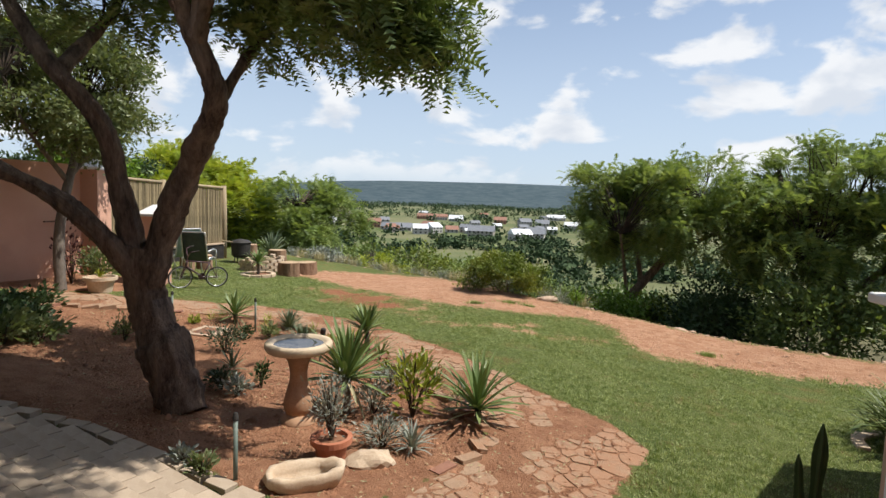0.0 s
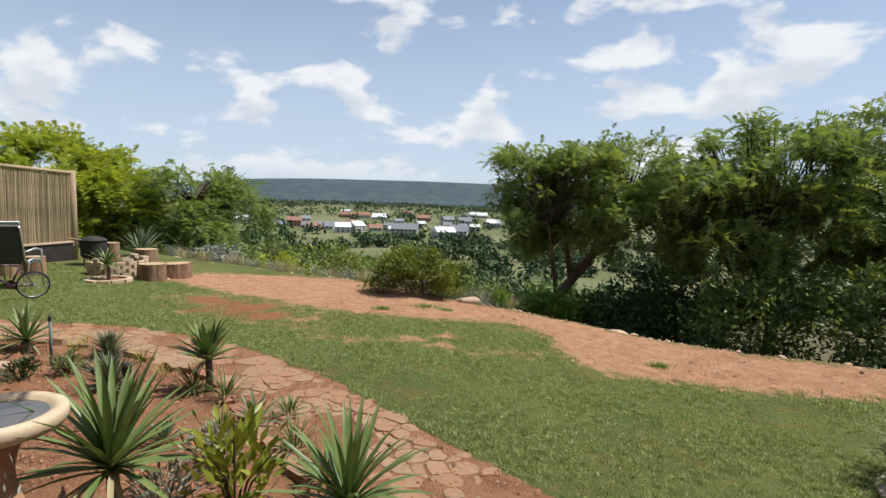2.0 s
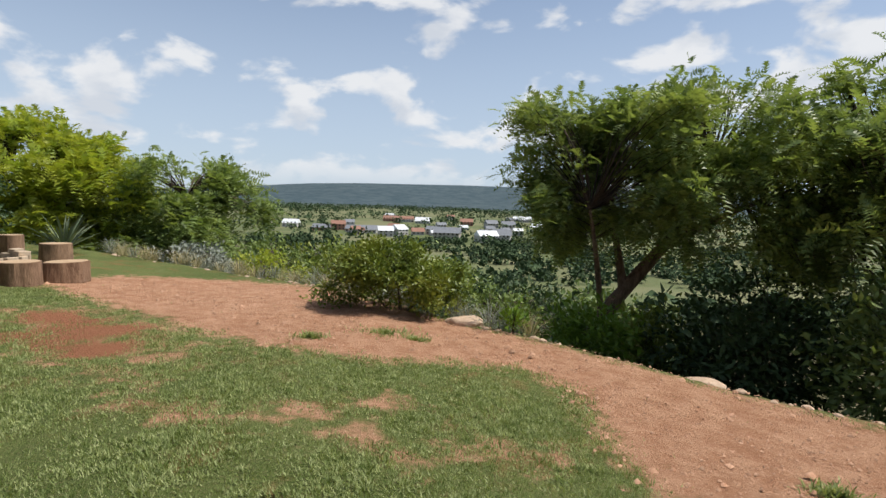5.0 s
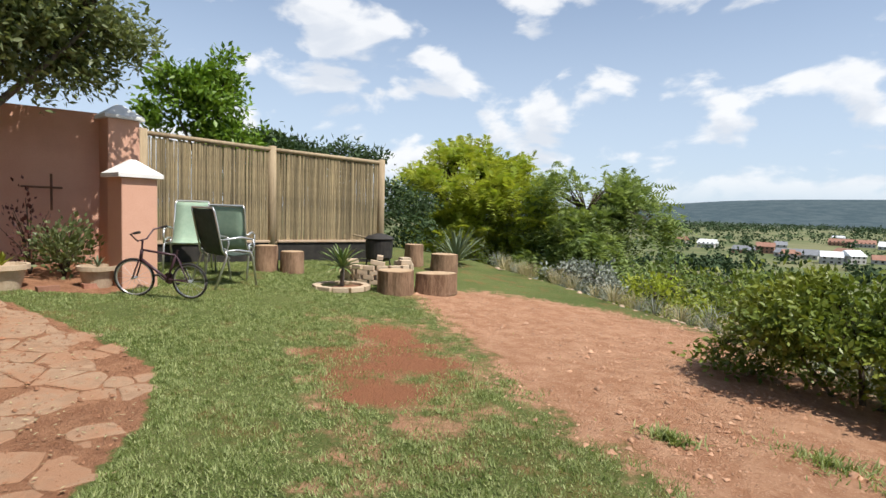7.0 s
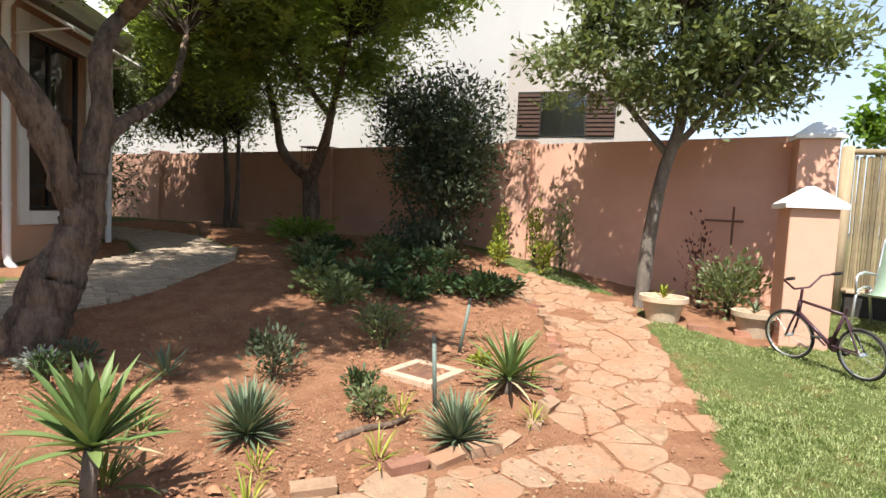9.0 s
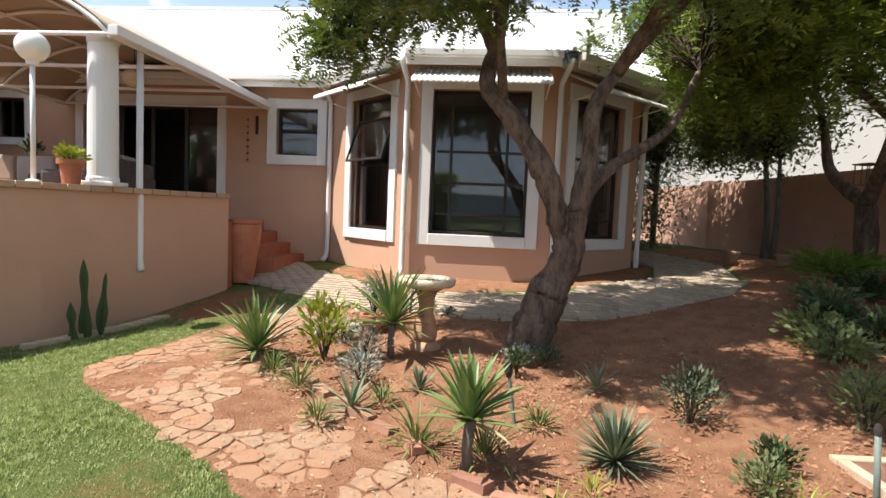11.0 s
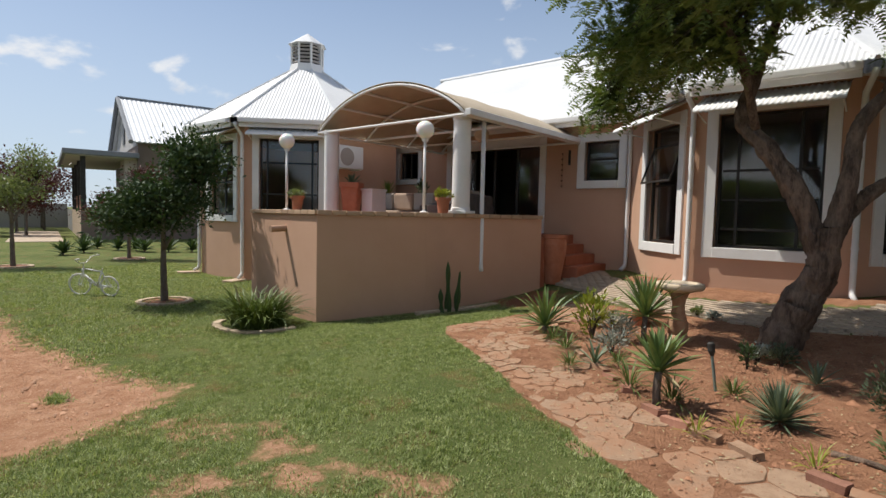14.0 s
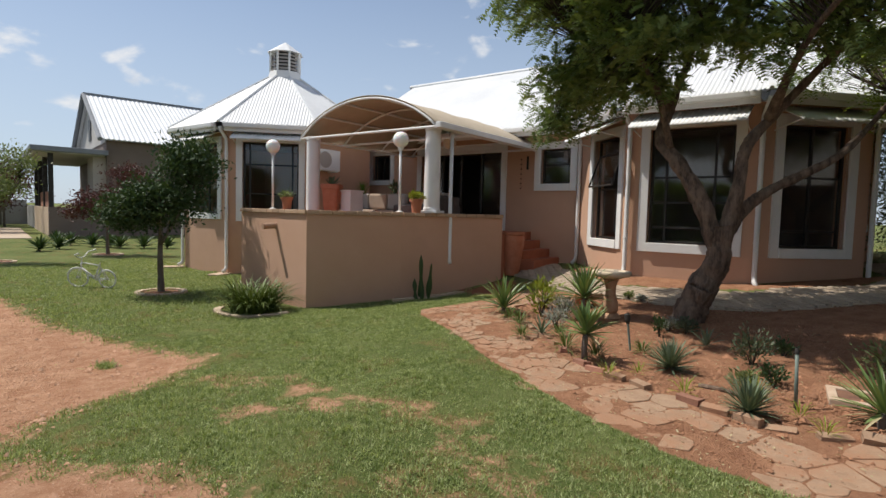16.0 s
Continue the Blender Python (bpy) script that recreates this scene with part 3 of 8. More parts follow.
# ---------------------------------------------------------------- house
def wall_frame(p, q):
    """Pose whose x runs from p to q and whose y points out to the left-hand normal turned away from the house."""
    p, q = Vector((p[0], p[1], 0)), Vector((q[0], q[1], 0))
    d = (q - p).normalized()
    n = Vector((-d.y, d.x, 0))
    m = Matrix.Identity(4)
    for i, v in enumerate((d, n, Vector((0, 0, 1)))):
        for k in range(3):
            m[k][i] = v[k]
    m.translation = p
    return m, (q - p).length


def wall_with_openings(name, p, q, z0, z1, openings, mat, thick=0.24, label="", category="wall", lap=0.0):
    """A wall from p to q (outer face on the left of the way), pierced by openings (u0, u1, z0, z1)."""
    m, length = wall_frame(p, q)
    bm = bmesh.new()
    cuts = sorted(openings)
    u = -lap
    for u0, u1, a, b in cuts:
        if u0 > u:
            box(bm, u, u0, -thick, 0, z0, z1)
        box(bm, u0, u1, -thick, 0, z0, a)
        box(bm, u0, u1, -thick, 0, b, z1)
        u = u1
    if length + lap > u:
        box(bm, u, length + lap, -thick, 0, z0, z1)
    bmesh.ops.remove_doubles(bm, verts=bm.verts, dist=1e-4)
    ob = part(name, bm, mat)
    ob.matrix_world = m
    tagged(ob, label, category, kind="structure")
    return ob, m, length


def window(m, u0, u1, z0, z1, bars_v=(), bars_h=(), surround=0.17, vent=None, name="window_1", label="dark-framed window in a wide white plaster surround"):
    """Window set in a wall's opening: white surround proud of the wall, dark frame, bars, panes."""
    e = empty(name)
    e.matrix_world = m
    s = surround
    for x0, x1, a, b, n in ((u0 - s, u0, z0 - s, z1 + s, "surround"), (u1, u1 + s, z0 - s, z1 + s, "surround"), (u0, u1, z1, z1 + s, "surround")):
        part(n, boxm(x0, x1, -0.07, 0.035, a, b, bevel=0.006), "white", e)
    part("window_sill", boxm(u0 - 0.002, u1 + 0.002, -0.09, 0.055, z0 - s, z0, bevel=0.008), "white", e)
    f = 0.045
    for x0, x1, a, b in ((u0, u0 + f, z0, z1), (u1 - f, u1, z0, z1), (u0 + f, u1 - f, z1 - f, z1), (u0 + f, u1 - f, z0, z0 + f)):
        part("window_frame", boxm(x0, x1, -0.16, -0.10, a, b, bevel=0.004), "frame_dark", e)
    xs = [u0 + f] + [u0 + (u1 - u0) * k for k in bars_v] + [u1 - f]
    zs = [z0 + f] + [z0 + (z1 - z0) * k for k in bars_h] + [z1 - f]
    for x in xs[1:-1]:
        part("mullion", boxm(x - 0.022, x + 0.022, -0.155, -0.105, z0 + f, z1 - f, bevel=0.003), "frame_dark", e)
    for z in zs[1:-1]:
        for x0, x1 in zip(xs, xs[1:]):
            part("transom", boxm(x0 + 0.022, x1 - 0.022, -0.15, -0.11, z - 0.02, z + 0.02, bevel=0.003), "frame_dark", e)
    for i, (x0, x1) in enumerate(zip(xs, xs[1:])):
        for j, (a, b) in enumerate(zip(zs, zs[1:])):
            if vent == (i, j):
                # top-hung vent, pushed open
                v = part("open_vent", boxm(x0, x1, -0.012, 0.012, -(b - a), 0), "frame_dark", e, "open top-hung vent with a bronze frame")
                bm = bmesh.new()
                w = 0.03
                for q in ((x0, x0 + w, -(b - a), 0), (x1 - w, x1, -(b - a), 0), (x0 + w, x1 - w, -w, 0), (x0 + w, x1 - w, -(b - a), -(b - a) + w)):
                    box(bm, q[0], q[1], -0.015, 0.015, q[2], q[3])
                old = v.data
                bm.to_mesh(old); bm.free()
                v.matrix_local = Matrix.Translation((0, -0.1, b)) @ pose(0, 0, 0, 20)
                g = part("pane", boxm(x0 + w, x1 - w, -0.003, 0.003, -(b - a) + w, -w), "glass", v)
                g.visible_shadow = False
                continue
            g = part("pane", boxm(x0, x1, -0.133, -0.127, a, b), "glass", e)
            g.visible_shadow = False
    tagged(e, label, "window", kind="structure")
    return e


def awning(m, u0, u1, z, depth=0.62, drop=0.30, name="window_awning"):
    """Sheet awning on two stays above a window."""
    e = empty(name)
    e.matrix_world = m
    n = max(12, int((u1 - u0) / 0.019))
    V, F = [], []
    for i in range(n + 1):
        x = u0 + (u1 - u0) * i / n
        w = 0.011 * math.cos(math.pi * i / 2)
        V += [(x, 0.0, z + w), (x, depth, z - drop + w), (x, depth + 0.012, z - drop - 0.05 + w)]
    for i in range(n):
        a = 3 * i
        F += [(a, a + 3, a + 4, a + 1), (a + 1, a + 4, a + 5, a + 2)]
    ob = np_mesh("sheet", V, F, "white", e)
    md = ob.modifiers.new("thick", "SOLIDIFY"); md.thickness = 0.006
    for x in (u0 + 0.04, u1 - 0.04):
        part("stay", tubem([(x, 0.0, z - drop - 0.12), (x, depth - 0.03, z - drop - 0.015)], 0.012, 6), "white", e)
        part("bracket", tubem([(x, 0.004, z - 0.02), (x, depth - 0.03, z - drop - 0.012)], 0.009, 6), "white", e)
    tagged(e, "white corrugated sheet awning over the window", "awning", "window awnings")
    return e


def corrugated(name, e0, e1, apex_u, run_max, slope, inward, parent, top_u=None, label=""):
    """Corrugated roof plane over the eave e0-e1; sheets run up `inward`; the hips rise over apex_u."""
    e0, e1 = Vector(e0), Vector(e1)
    d = (e1 - e0)
    W = d.length
    d.normalize()
    n = int(W / 0.019)
    V, F = [], []
    top0, top1 = top_u if top_u else (apex_u, apex_u)
    for i in range(n + 1):
        u = W * i / n
        k = min(1.0, u / top0 if top0 > 1e-6 else 1.0, (W - u) / (W - top1) if W - top1 > 1e-6 else 1.0)
        run = max(0.0, run_max * k)
        w = 0.010 * math.cos(math.pi * i / 2)
        for f in (0.0, 1.0):
            p = e0 + d * u + Vector(inward) * run * f
            V.append((p.x, p.y, p.z + run * f * slope + w))
    for i in range(n):
        a = 2 * i
        F.append((a, a + 2, a + 3, a + 1))
    return np_mesh(name, V, F, "roof", parent, label)


def downpipe(at, z_top, z_bot, out, name="downpipe", mat="white"):
    e = empty(name, at)
    o = Vector((out[0], out[1], 0)).normalized()
    pts = [o * 0.32 + Vector((0, 0, z_top)), o * 0.30 + Vector((0, 0, z_top - 0.08)), o * 0.07 + Vector((0, 0, z_top - 0.28)), o * 0.06 + Vector((0, 0, z_top - 0.4)),
           o * 0.06 + Vector((0, 0, z_bot + 0.2)), o * 0.08 + Vector((0, 0, z_bot + 0.1)), o * 0.2 + Vector((0, 0, z_bot + 0.02))]
    part("pipe", tubem(pts, 0.042, 10), mat, e, smooth=True)
    for z in (z_bot + 0.75, z_top - 0.65):
        part("pipe_clip", lathem([(0.043, z - 0.015), (0.05, z - 0.015), (0.05, z + 0.015), (0.043, z + 0.015)], 12), mat, e).location = o * 0.06
    tagged(e, "white painted rainwater downpipe on the house wall", "downpipe", "downpipes")
    return e


Z_EAVE = 2.95
BASE = -0.9
V1, V2, V3, V4, V5 = (0.18, -0.8), (-1.5, 0.81), (-3.65, 0.81), (-5.2, -0.71), (-5.2, -4.6)
O_C, O_R = (9.1, 0.8), 2.8
OCT = [(O_C[0] + O_R * math.cos(radians(22.5 + 45 * k)), O_C[1] + O_R * math.sin(radians(22.5 + 45 * k))) for k in range(8)]


def hp2(p):
    v = HP(*p)
    return (v.x, v.y)


def house_wall(name, p, q, openings, z1=Z_EAVE, lap=0.0):
    return wall_with_openings(name, hp2(p), hp2(q), BASE, z1, openings, "plaster_house", 0.24, "salmon plastered outer wall of the bungalow", "wall", lap)


# bay on the garden corner: walls run so that outside lies to the left
PANE_LO, PANE_HI = 0.45, 2.57
_, mw, L = house_wall("wall_bay_1", V2, V1, [(0.42, 1.57, PANE_LO, PANE_HI)])
window(mw, 0.42, 1.57, PANE_LO, PANE_HI, (), (0.5, 0.84), 0.17, (0, 1), "window_1")
awning(mw, 0.2, 1.8, PANE_HI + 0.32)
_, mw, L = house_wall("wall_bay_2", V3, V2, [(0.36, 1.79, PANE_LO, PANE_HI)])
window(mw, 0.36, 1.79, PANE_LO, PANE_HI, (0.22, 0.8), (0.14, 0.36, 0.58), 0.17, None, "window_2")
awning(mw, 0.12, 2.03, PANE_HI + 0.30)
_, mw, L = house_wall("wall_bay_3", V4, V3, [(0.45, 1.72, PANE_LO, PANE_HI)])
window(mw, 0.45, 1.72, PANE_LO, PANE_HI, (0.5,), (0.14, 0.58), 0.17, None, "window_3")
awning(mw, 0.22, 1.95, PANE_HI + 0.30)
_, mw, L = house_wall("wall_bay_4", V5, V4, [(1.6, 2.7, 0.9, PANE_HI)])
window(mw, 1.6, 2.7, 0.9, PANE_HI, (0.5,), (0.6,), 0.15, None, "window_4")
# front wall between the bay and the octagon, door to the terrace
WF0, WF1 = (0.18, -0.8), (9.0, -0.8)


def on_front(a):
    return a - WF0[0]


_, mw, L = house_wall("wall_front", WF0, WF1, [(on_front(0.42), on_front(1.19), 1.69, 2.53), (on_front(2.31), on_front(4.95), 0.5, 2.56), (on_front(6.15), on_front(6.9), 1.85, 2.6)], 3.0)
window(mw, on_front(0.42), on_front(1.19), 1.69, 2.53, (), (0.55,), 0.17, None, "window_5", "small dark window in a white surround above the side steps")
window(mw, on_front(6.15), on_front(6.9), 1.85, 2.6, (0.5,), (), 0.14, None, "window_6", "small window on the terrace in a white surround")
door = empty("door_1")
door.matrix_world = mw
d0, d1 = on_front(2.31), on_front(4.95)
for x0, x1, a, b in ((d0 - 0.16, d0, 0.5, 2.72), (d1, d1 + 0.16, 0.5, 2.72), (d0, d1, 2.56, 2.72)):
    part("surround", boxm(x0, x1, -0.05, 0.035, a, b, bevel=0.006), "white", door)
for x in (d0 + 0.03, d0 + 0.68, d0 + 1.34, d1 - 0.68, d1 - 0.03):
    part("stile", boxm(x - 0.035, x + 0.035, -0.17, -0.11, 0.5, 2.56, bevel=0.004), "frame_dark", door)
part("head", boxm(d0, d1, -0.17, -0.11, 2.49, 2.555, bevel=0.004), "frame_dark", door)
for x0, x1 in ((d0 + 0.07, d0 + 0.64), (d1 - 0.64, d1 - 0.07)):
    g = part("pane", boxm(x0, x1, -0.143, -0.137, 0.55, 2.49), "glass", door)
    g.visible_shadow = False
for k in range(1, 4):
    part("burglar_bar", boxm(d1 - 0.64 + 0.142 * k - 0.006, d1 - 0.64 + 0.142 * k + 0.006, -0.19, -0.175, 0.56, 2.48), "white", door, "white painted burglar bar")
for k in range(1, 8):
    part("burglar_bar", boxm(d1 - 0.63, d1 - 0.08, -0.196, -0.191, 0.55 + 0.24 * k, 0.562 + 0.24 * k), "white", door, "white painted burglar bar")
part("burglar_bar", boxm(d1 - 0.66, d1 - 0.64, -0.2, -0.18, 0.5, 2.5), "frame_dark", door)
tagged(door, "wide open glazed door with dark frame and white burglar bars", "door", kind="structure")

# octagonal room with the lantern roof
for k in range(8):
    p, q = OCT[(k + 1) % 8], OCT[k]
    if k in (3, 4):
        continue
    ops = []
    if k == 1:
        ops = [(0.45, 1.7, 0.75, 2.6)]
    if k == 2:
        ops = [(0.36, 1.78, 0.72, 2.62)]
    _, mw, L = house_wall("wall_octagon_%d" % (k + 1), p, q, ops)
    if ops:
        window(mw, *ops[0], (0.5,) if k == 1 else (0.12, 0.88), (0.45,) if k == 1 else (0.3, 0.7), 0.16, (0, 1) if k == 1 else None, "window_%d" % (6 + k))
        awning(mw, ops[0][0] - 0.2, ops[0][1] + 0.2, 2.9, 0.5, 0.22)
# the back, closed
house_wall("wall_back", (-5.2, -8.0), (12.5, -8.0), [])
house_wall("wall_west", V5, (-5.2, -8.0), [])
house_wall("wall_east", (12.5, -8.0), (12.5, -1.0), [])
house_wall("wall_east_2", (12.5, -1.0), (11.6, -0.8), [])

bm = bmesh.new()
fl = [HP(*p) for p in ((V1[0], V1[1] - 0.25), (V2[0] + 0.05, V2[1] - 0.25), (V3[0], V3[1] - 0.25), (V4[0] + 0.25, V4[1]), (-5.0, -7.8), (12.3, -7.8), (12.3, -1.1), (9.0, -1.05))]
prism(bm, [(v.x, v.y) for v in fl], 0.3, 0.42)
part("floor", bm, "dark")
tagged(bpy.data.objects["floor"], "house floor, near-black with indoor shade in its colour", "floor", kind="structure")
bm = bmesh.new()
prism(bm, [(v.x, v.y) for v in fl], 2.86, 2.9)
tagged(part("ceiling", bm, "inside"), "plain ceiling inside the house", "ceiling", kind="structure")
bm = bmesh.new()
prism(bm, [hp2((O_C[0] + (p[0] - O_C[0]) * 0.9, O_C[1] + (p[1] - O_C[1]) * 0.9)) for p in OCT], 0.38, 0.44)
tagged(part("floor_octagon", bm, "dark"), "octagonal room floor, near-black with indoor shade in its colour", "floor", kind="structure")
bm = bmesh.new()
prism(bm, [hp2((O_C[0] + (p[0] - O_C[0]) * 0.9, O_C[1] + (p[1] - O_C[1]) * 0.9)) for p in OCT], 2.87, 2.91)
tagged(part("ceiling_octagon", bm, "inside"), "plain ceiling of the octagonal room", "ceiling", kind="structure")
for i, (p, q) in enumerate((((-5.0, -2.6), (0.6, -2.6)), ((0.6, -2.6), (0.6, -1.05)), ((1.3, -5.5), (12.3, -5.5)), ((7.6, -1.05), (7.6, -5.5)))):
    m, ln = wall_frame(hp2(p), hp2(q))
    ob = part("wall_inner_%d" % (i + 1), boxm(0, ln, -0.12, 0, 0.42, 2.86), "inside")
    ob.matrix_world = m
    tagged(ob, "plain plastered inner wall", "wall", kind="structure")

# roofs
roof = empty("roof_main")
tagged(roof, "white corrugated steel roof with pale fascia and gutter", "roof", kind="structure")
OV = 0.38
e0, e1 = HP(-5.5, -0.8 + OV, Z_EAVE + 0.1), HP(8.2, -0.8 + OV, Z_EAVE + 0.1)
RUN, PITCH = 3.9, 0.64
corrugated("roof_sheet", e0, e1, 0, RUN, PITCH, -B_DIR, roof, (1e-7, (e1 - e0).length))
b0, b1 = HP(8.2, -0.8 + OV - 2 * RUN, Z_EAVE + 0.1), HP(-5.5, -0.8 + OV - 2 * RUN, Z_EAVE + 0.1)
corrugated("roof_sheet", b0, b1, 0, RUN, PITCH, B_DIR, roof, (1e-7, (b1 - b0).length))
e2 = HP(-5.5, -0.8 + OV - 2 * RUN, Z_EAVE + 0.1)
part("ridge_cap", tubem([HP(-5.5, -0.8 + OV - RUN, Z_EAVE + 0.1 + RUN * PITCH), HP(8.4, -0.8 + OV - RUN, Z_EAVE + 0.1 + RUN * PITCH)], 0.07, 8), "roof", roof)
bm = bmesh.new()
tri_pts = [HP(-5.5, -0.8 + OV, Z_EAVE + 0.05), HP(-5.5, -0.8 + OV - 2 * RUN, Z_EAVE + 0.05), HP(-5.5, -0.8 + OV - RUN, Z_EAVE + 0.05 + RUN * PITCH)]
vs = [bm.verts.new(p) for p in tri_pts] + [bm.verts.new(p + A_DIR * 0.15) for p in tri_pts]
for f in ((0, 1, 2), (5, 4, 3), (0, 3, 4, 1), (1, 4, 5, 2), (2, 5, 3, 0)):
    bm.faces.new([vs[i] for i in f])
part("gable_wall", bm, "plaster_house", roof)


def fascia(p, q, parent, z=Z_EAVE):
    m, ln = wall_frame(hp2(p), hp2(q))
    f = part("fascia", boxm(-0.01, ln + 0.01, OV - 0.04, OV - 0.015, z - 0.12, z + 0.09, bevel=0.004), "white", parent)
    f.matrix_world = m
    g = part("gutter", boxm(-0.02, ln + 0.02, OV - 0.013, OV + 0.09, z - 0.03, z + 0.085, bevel=0.02), "white", parent)
    g.matrix_world = m
    s = part("soffit", boxm(0, ln, 0.0, OV - 0.042, z - 0.03, z - 0.01), "white", parent)
    s.matrix_world = m


fascia((0.1, -0.8), (8.6, -0.8), roof)


def octagon_roof(name, centre, verts, faces, pitch, parent_label, rise_r):
    e = empty(name)
    k_out = 1 + OV / (rise_r * math.cos(radians(22.5)))
    for k in faces:
        p, q = verts[k], verts[(k + 1) % 8]
        po = [centre[i] + (p[i] - centre[i]) * k_out for i in (0, 1)]
        qo = [centre[i] + (q[i] - centre[i]) * k_out for i in (0, 1)]
        mid = [(po[i] + qo[i]) / 2 for i in (0, 1)]
        inward = (HP(*centre) - HP(*mid))
        run = inward.length
        inward.normalize()
        P0, P1 = HP(*po, Z_EAVE + 0.1), HP(*qo, Z_EAVE + 0.1)
        W = (P1 - P0).length
        corrugated("roof_sheet", P0, P1, W / 2, run, pitch, inward, e)
        top = HP(*centre, Z_EAVE + 0.1 + run * pitch + 0.015)
        part("hip_cap", tubem([P0 + Vector((0, 0, 0.012)), top], 0.035, 6), "roof", e)
        fascia(q, p, e)
    tagged(e, parent_label, "roof", kind="structure")
    return e


octagon_roof("roof_octagon", O_C, OCT, range(8), 0.71, "white corrugated octagonal roof with hip caps and gutter", O_R)
# the bay's own octagonal roof
B_S = 2.15
B_C = (-2.575, 0.81 - B_S * 1.2071)
B_R = B_S / (2 * math.sin(radians(22.5)))
BAY = [(B_C[0] + B_R * math.cos(radians(22.5 + 45 * k)), B_C[1] + B_R * math.sin(radians(22.5 + 45 * k))) for k in range(8)]
octagon_roof("roof_bay", B_C, BAY, (0, 1, 2, 3, 4), 0.62, "white corrugated roof over the garden bay", B_R)

# lantern on the octagon
lantern = empty("roof_lantern", HP(*O_C, 0))
zl = Z_EAVE + 0.1 + (O_R * math.cos(radians(22.5)) + OV) * 0.71 - 0.42
LR = 0.44


def lantern_ring(r0, z0, r1, z1):
    bm = bmesh.new()
    lathe(bm, [(0, z0), (r0, z0), (r1, z1), (0, z1)], 8)
    return bm


part("base", lantern_ring(LR + 0.12, zl - 0.05, LR + 0.02, zl + 0.30), "white", lantern)
for k in range(8):
    a0, a1 = radians(45 * k), radians(45 * (k + 1))
    part("post", tubem([(LR * math.cos(a0), LR * math.sin(a0), zl + 0.28), (LR * math.cos(a0), LR * math.sin(a0), zl + 0.86)], 0.035, 4), "white", lantern)
    for j in range(5):
        z = zl + 0.34 + 0.1 * j
        bm = bmesh.new()
        p0, p1 = Vector((LR * 0.97 * math.cos(a0), LR * 0.97 * math.sin(a0), z)), Vector((LR * 0.97 * math.cos(a1), LR * 0.97 * math.sin(a1), z))
        vs = [bm.verts.new(v) for v in (p0, p1, p1 * 0.9 + Vector((0, 0, z * 0.1 + 0.06)), p0 * 0.9 + Vector((0, 0, z * 0.1 + 0.06)))]
        bm.faces.new(vs)
        r = bmesh.ops.extrude_face_region(bm, geom=bm.faces[:])
        bmesh.ops.translate(bm, vec=(0, 0, 0.012), verts=[g for g in r["geom"] if isinstance(g, bmesh.types.BMVert)])
        part("louvre", bm, "neighbour_grey", lantern)
# near-black core, the shade behind the louvres as a colour
part("core", lantern_ring(LR * 0.7, zl + 0.28, LR * 0.7, zl + 0.86), "dark", lantern)
part("cap", lantern_ring(LR + 0.1, zl + 0.86, 0.02, zl + 1.22), "roof", lantern, "pointed white sheet cap")
lantern.rotation_euler = (0, 0, math.atan2(-0.208, 0.978) + radians(22.5))
tagged(lantern, "white octagonal roof lantern with grey louvres", "roof lantern", kind="structure")

for (a, b), out, zb in (((0.14, -0.76), (0.5, 0.9), -0.2), ((-1.5, 0.83), (0.4, 0.95), -0.22), ((-3.67, 0.83), (-0.2, 1.0), -0.22), ((-5.22, -0.68), (-0.7, 0.6), -0.2)):
    p = HP(a, b)
    downpipe((p.x, p.y, 0), Z_EAVE, zb, out)
for k in (1, 2):
    p = HP(*OCT[k])
    c = HP(*O_C)
    downpipe((p.x, p.y, 0), Z_EAVE, Z(p.x, p.y) + 0.05, (p.x - c.x, p.y - c.y))
    sp = part("splash_block", boxm(-0.16, 0.16, -0.28, 0.28, 0, 0.07, bevel=0.015), "concrete")
    o = Vector((p.x - c.x, p.y - c.y, 0)).normalized()
    sp.matrix_world = pose(p.x + o.x * 0.32, p.y + o.y * 0.32, Z(p.x + o.x * 0.32, p.y + o.y * 0.32) - 0.02, 0, 0, math.degrees(math.atan2(o.y, o.x)) - 90)
    tagged(sp, "grey concrete splash block under the downpipe", "splash block")

# ---------------------------------------------------------------- terrace
T_B, T_C, T_D, T_A = (2.50, 5.36), (1.73, 3.76), (0.92, 1.47), (5.15, 4.87)
T_BACK = (5.3, 2.2)
FLOOR_T = 0.5
COPE = 0.9


def terrace_wall(name, p, q):
    m, ln = wall_frame(hp2(p), hp2(q))
    ob = part(name, boxm(0, ln, -0.22, 0, -1.3, COPE - 0.07), "plaster_house")
    ob.matrix_world = m
    tagged(ob, "plain salmon plastered retaining wall of the terrace", "wall", kind="structure")
    return ob, m, ln


cope_mesh = {}
for i, (p, q) in enumerate(((T_D, T_C), (T_C, T_B), (T_B, T_A), (T_A, T_BACK))):
    # outside on the left of the way
    ob, m, ln = terrace_wall("wall_terrace_%d" % (i + 1), p, q)
    n = int(round(ln / 0.235))
    step = ln / n
    key = round(step, 3)
    if key not in cope_mesh:
        b = boxm(0.004, step - 0.006, -0.27, 0.035, COPE - 0.068, COPE, bevel=0.006)
        me = bpy.data.meshes.new("coping_brick"); b.to_mesh(me); b.free(); me.materials.append(M["coping"])
        cope_mesh[key] = me
    for k in range(n):
        br = new("coping_brick", cope_mesh[key])
        br.parent = ob
        br.location = (k * step, 0, random.uniform(-0.003, 0.003))
bm = bmesh.new()
prism(bm, [hp2(p) for p in ((0.95, 1.3), (1.8, 3.7), (2.6, 5.15), (4.85, 4.75), (5.15, 2.2), (7.0, 1.2), (7.2, -0.79), (1.45, -0.79))], -0.9, FLOOR_T)
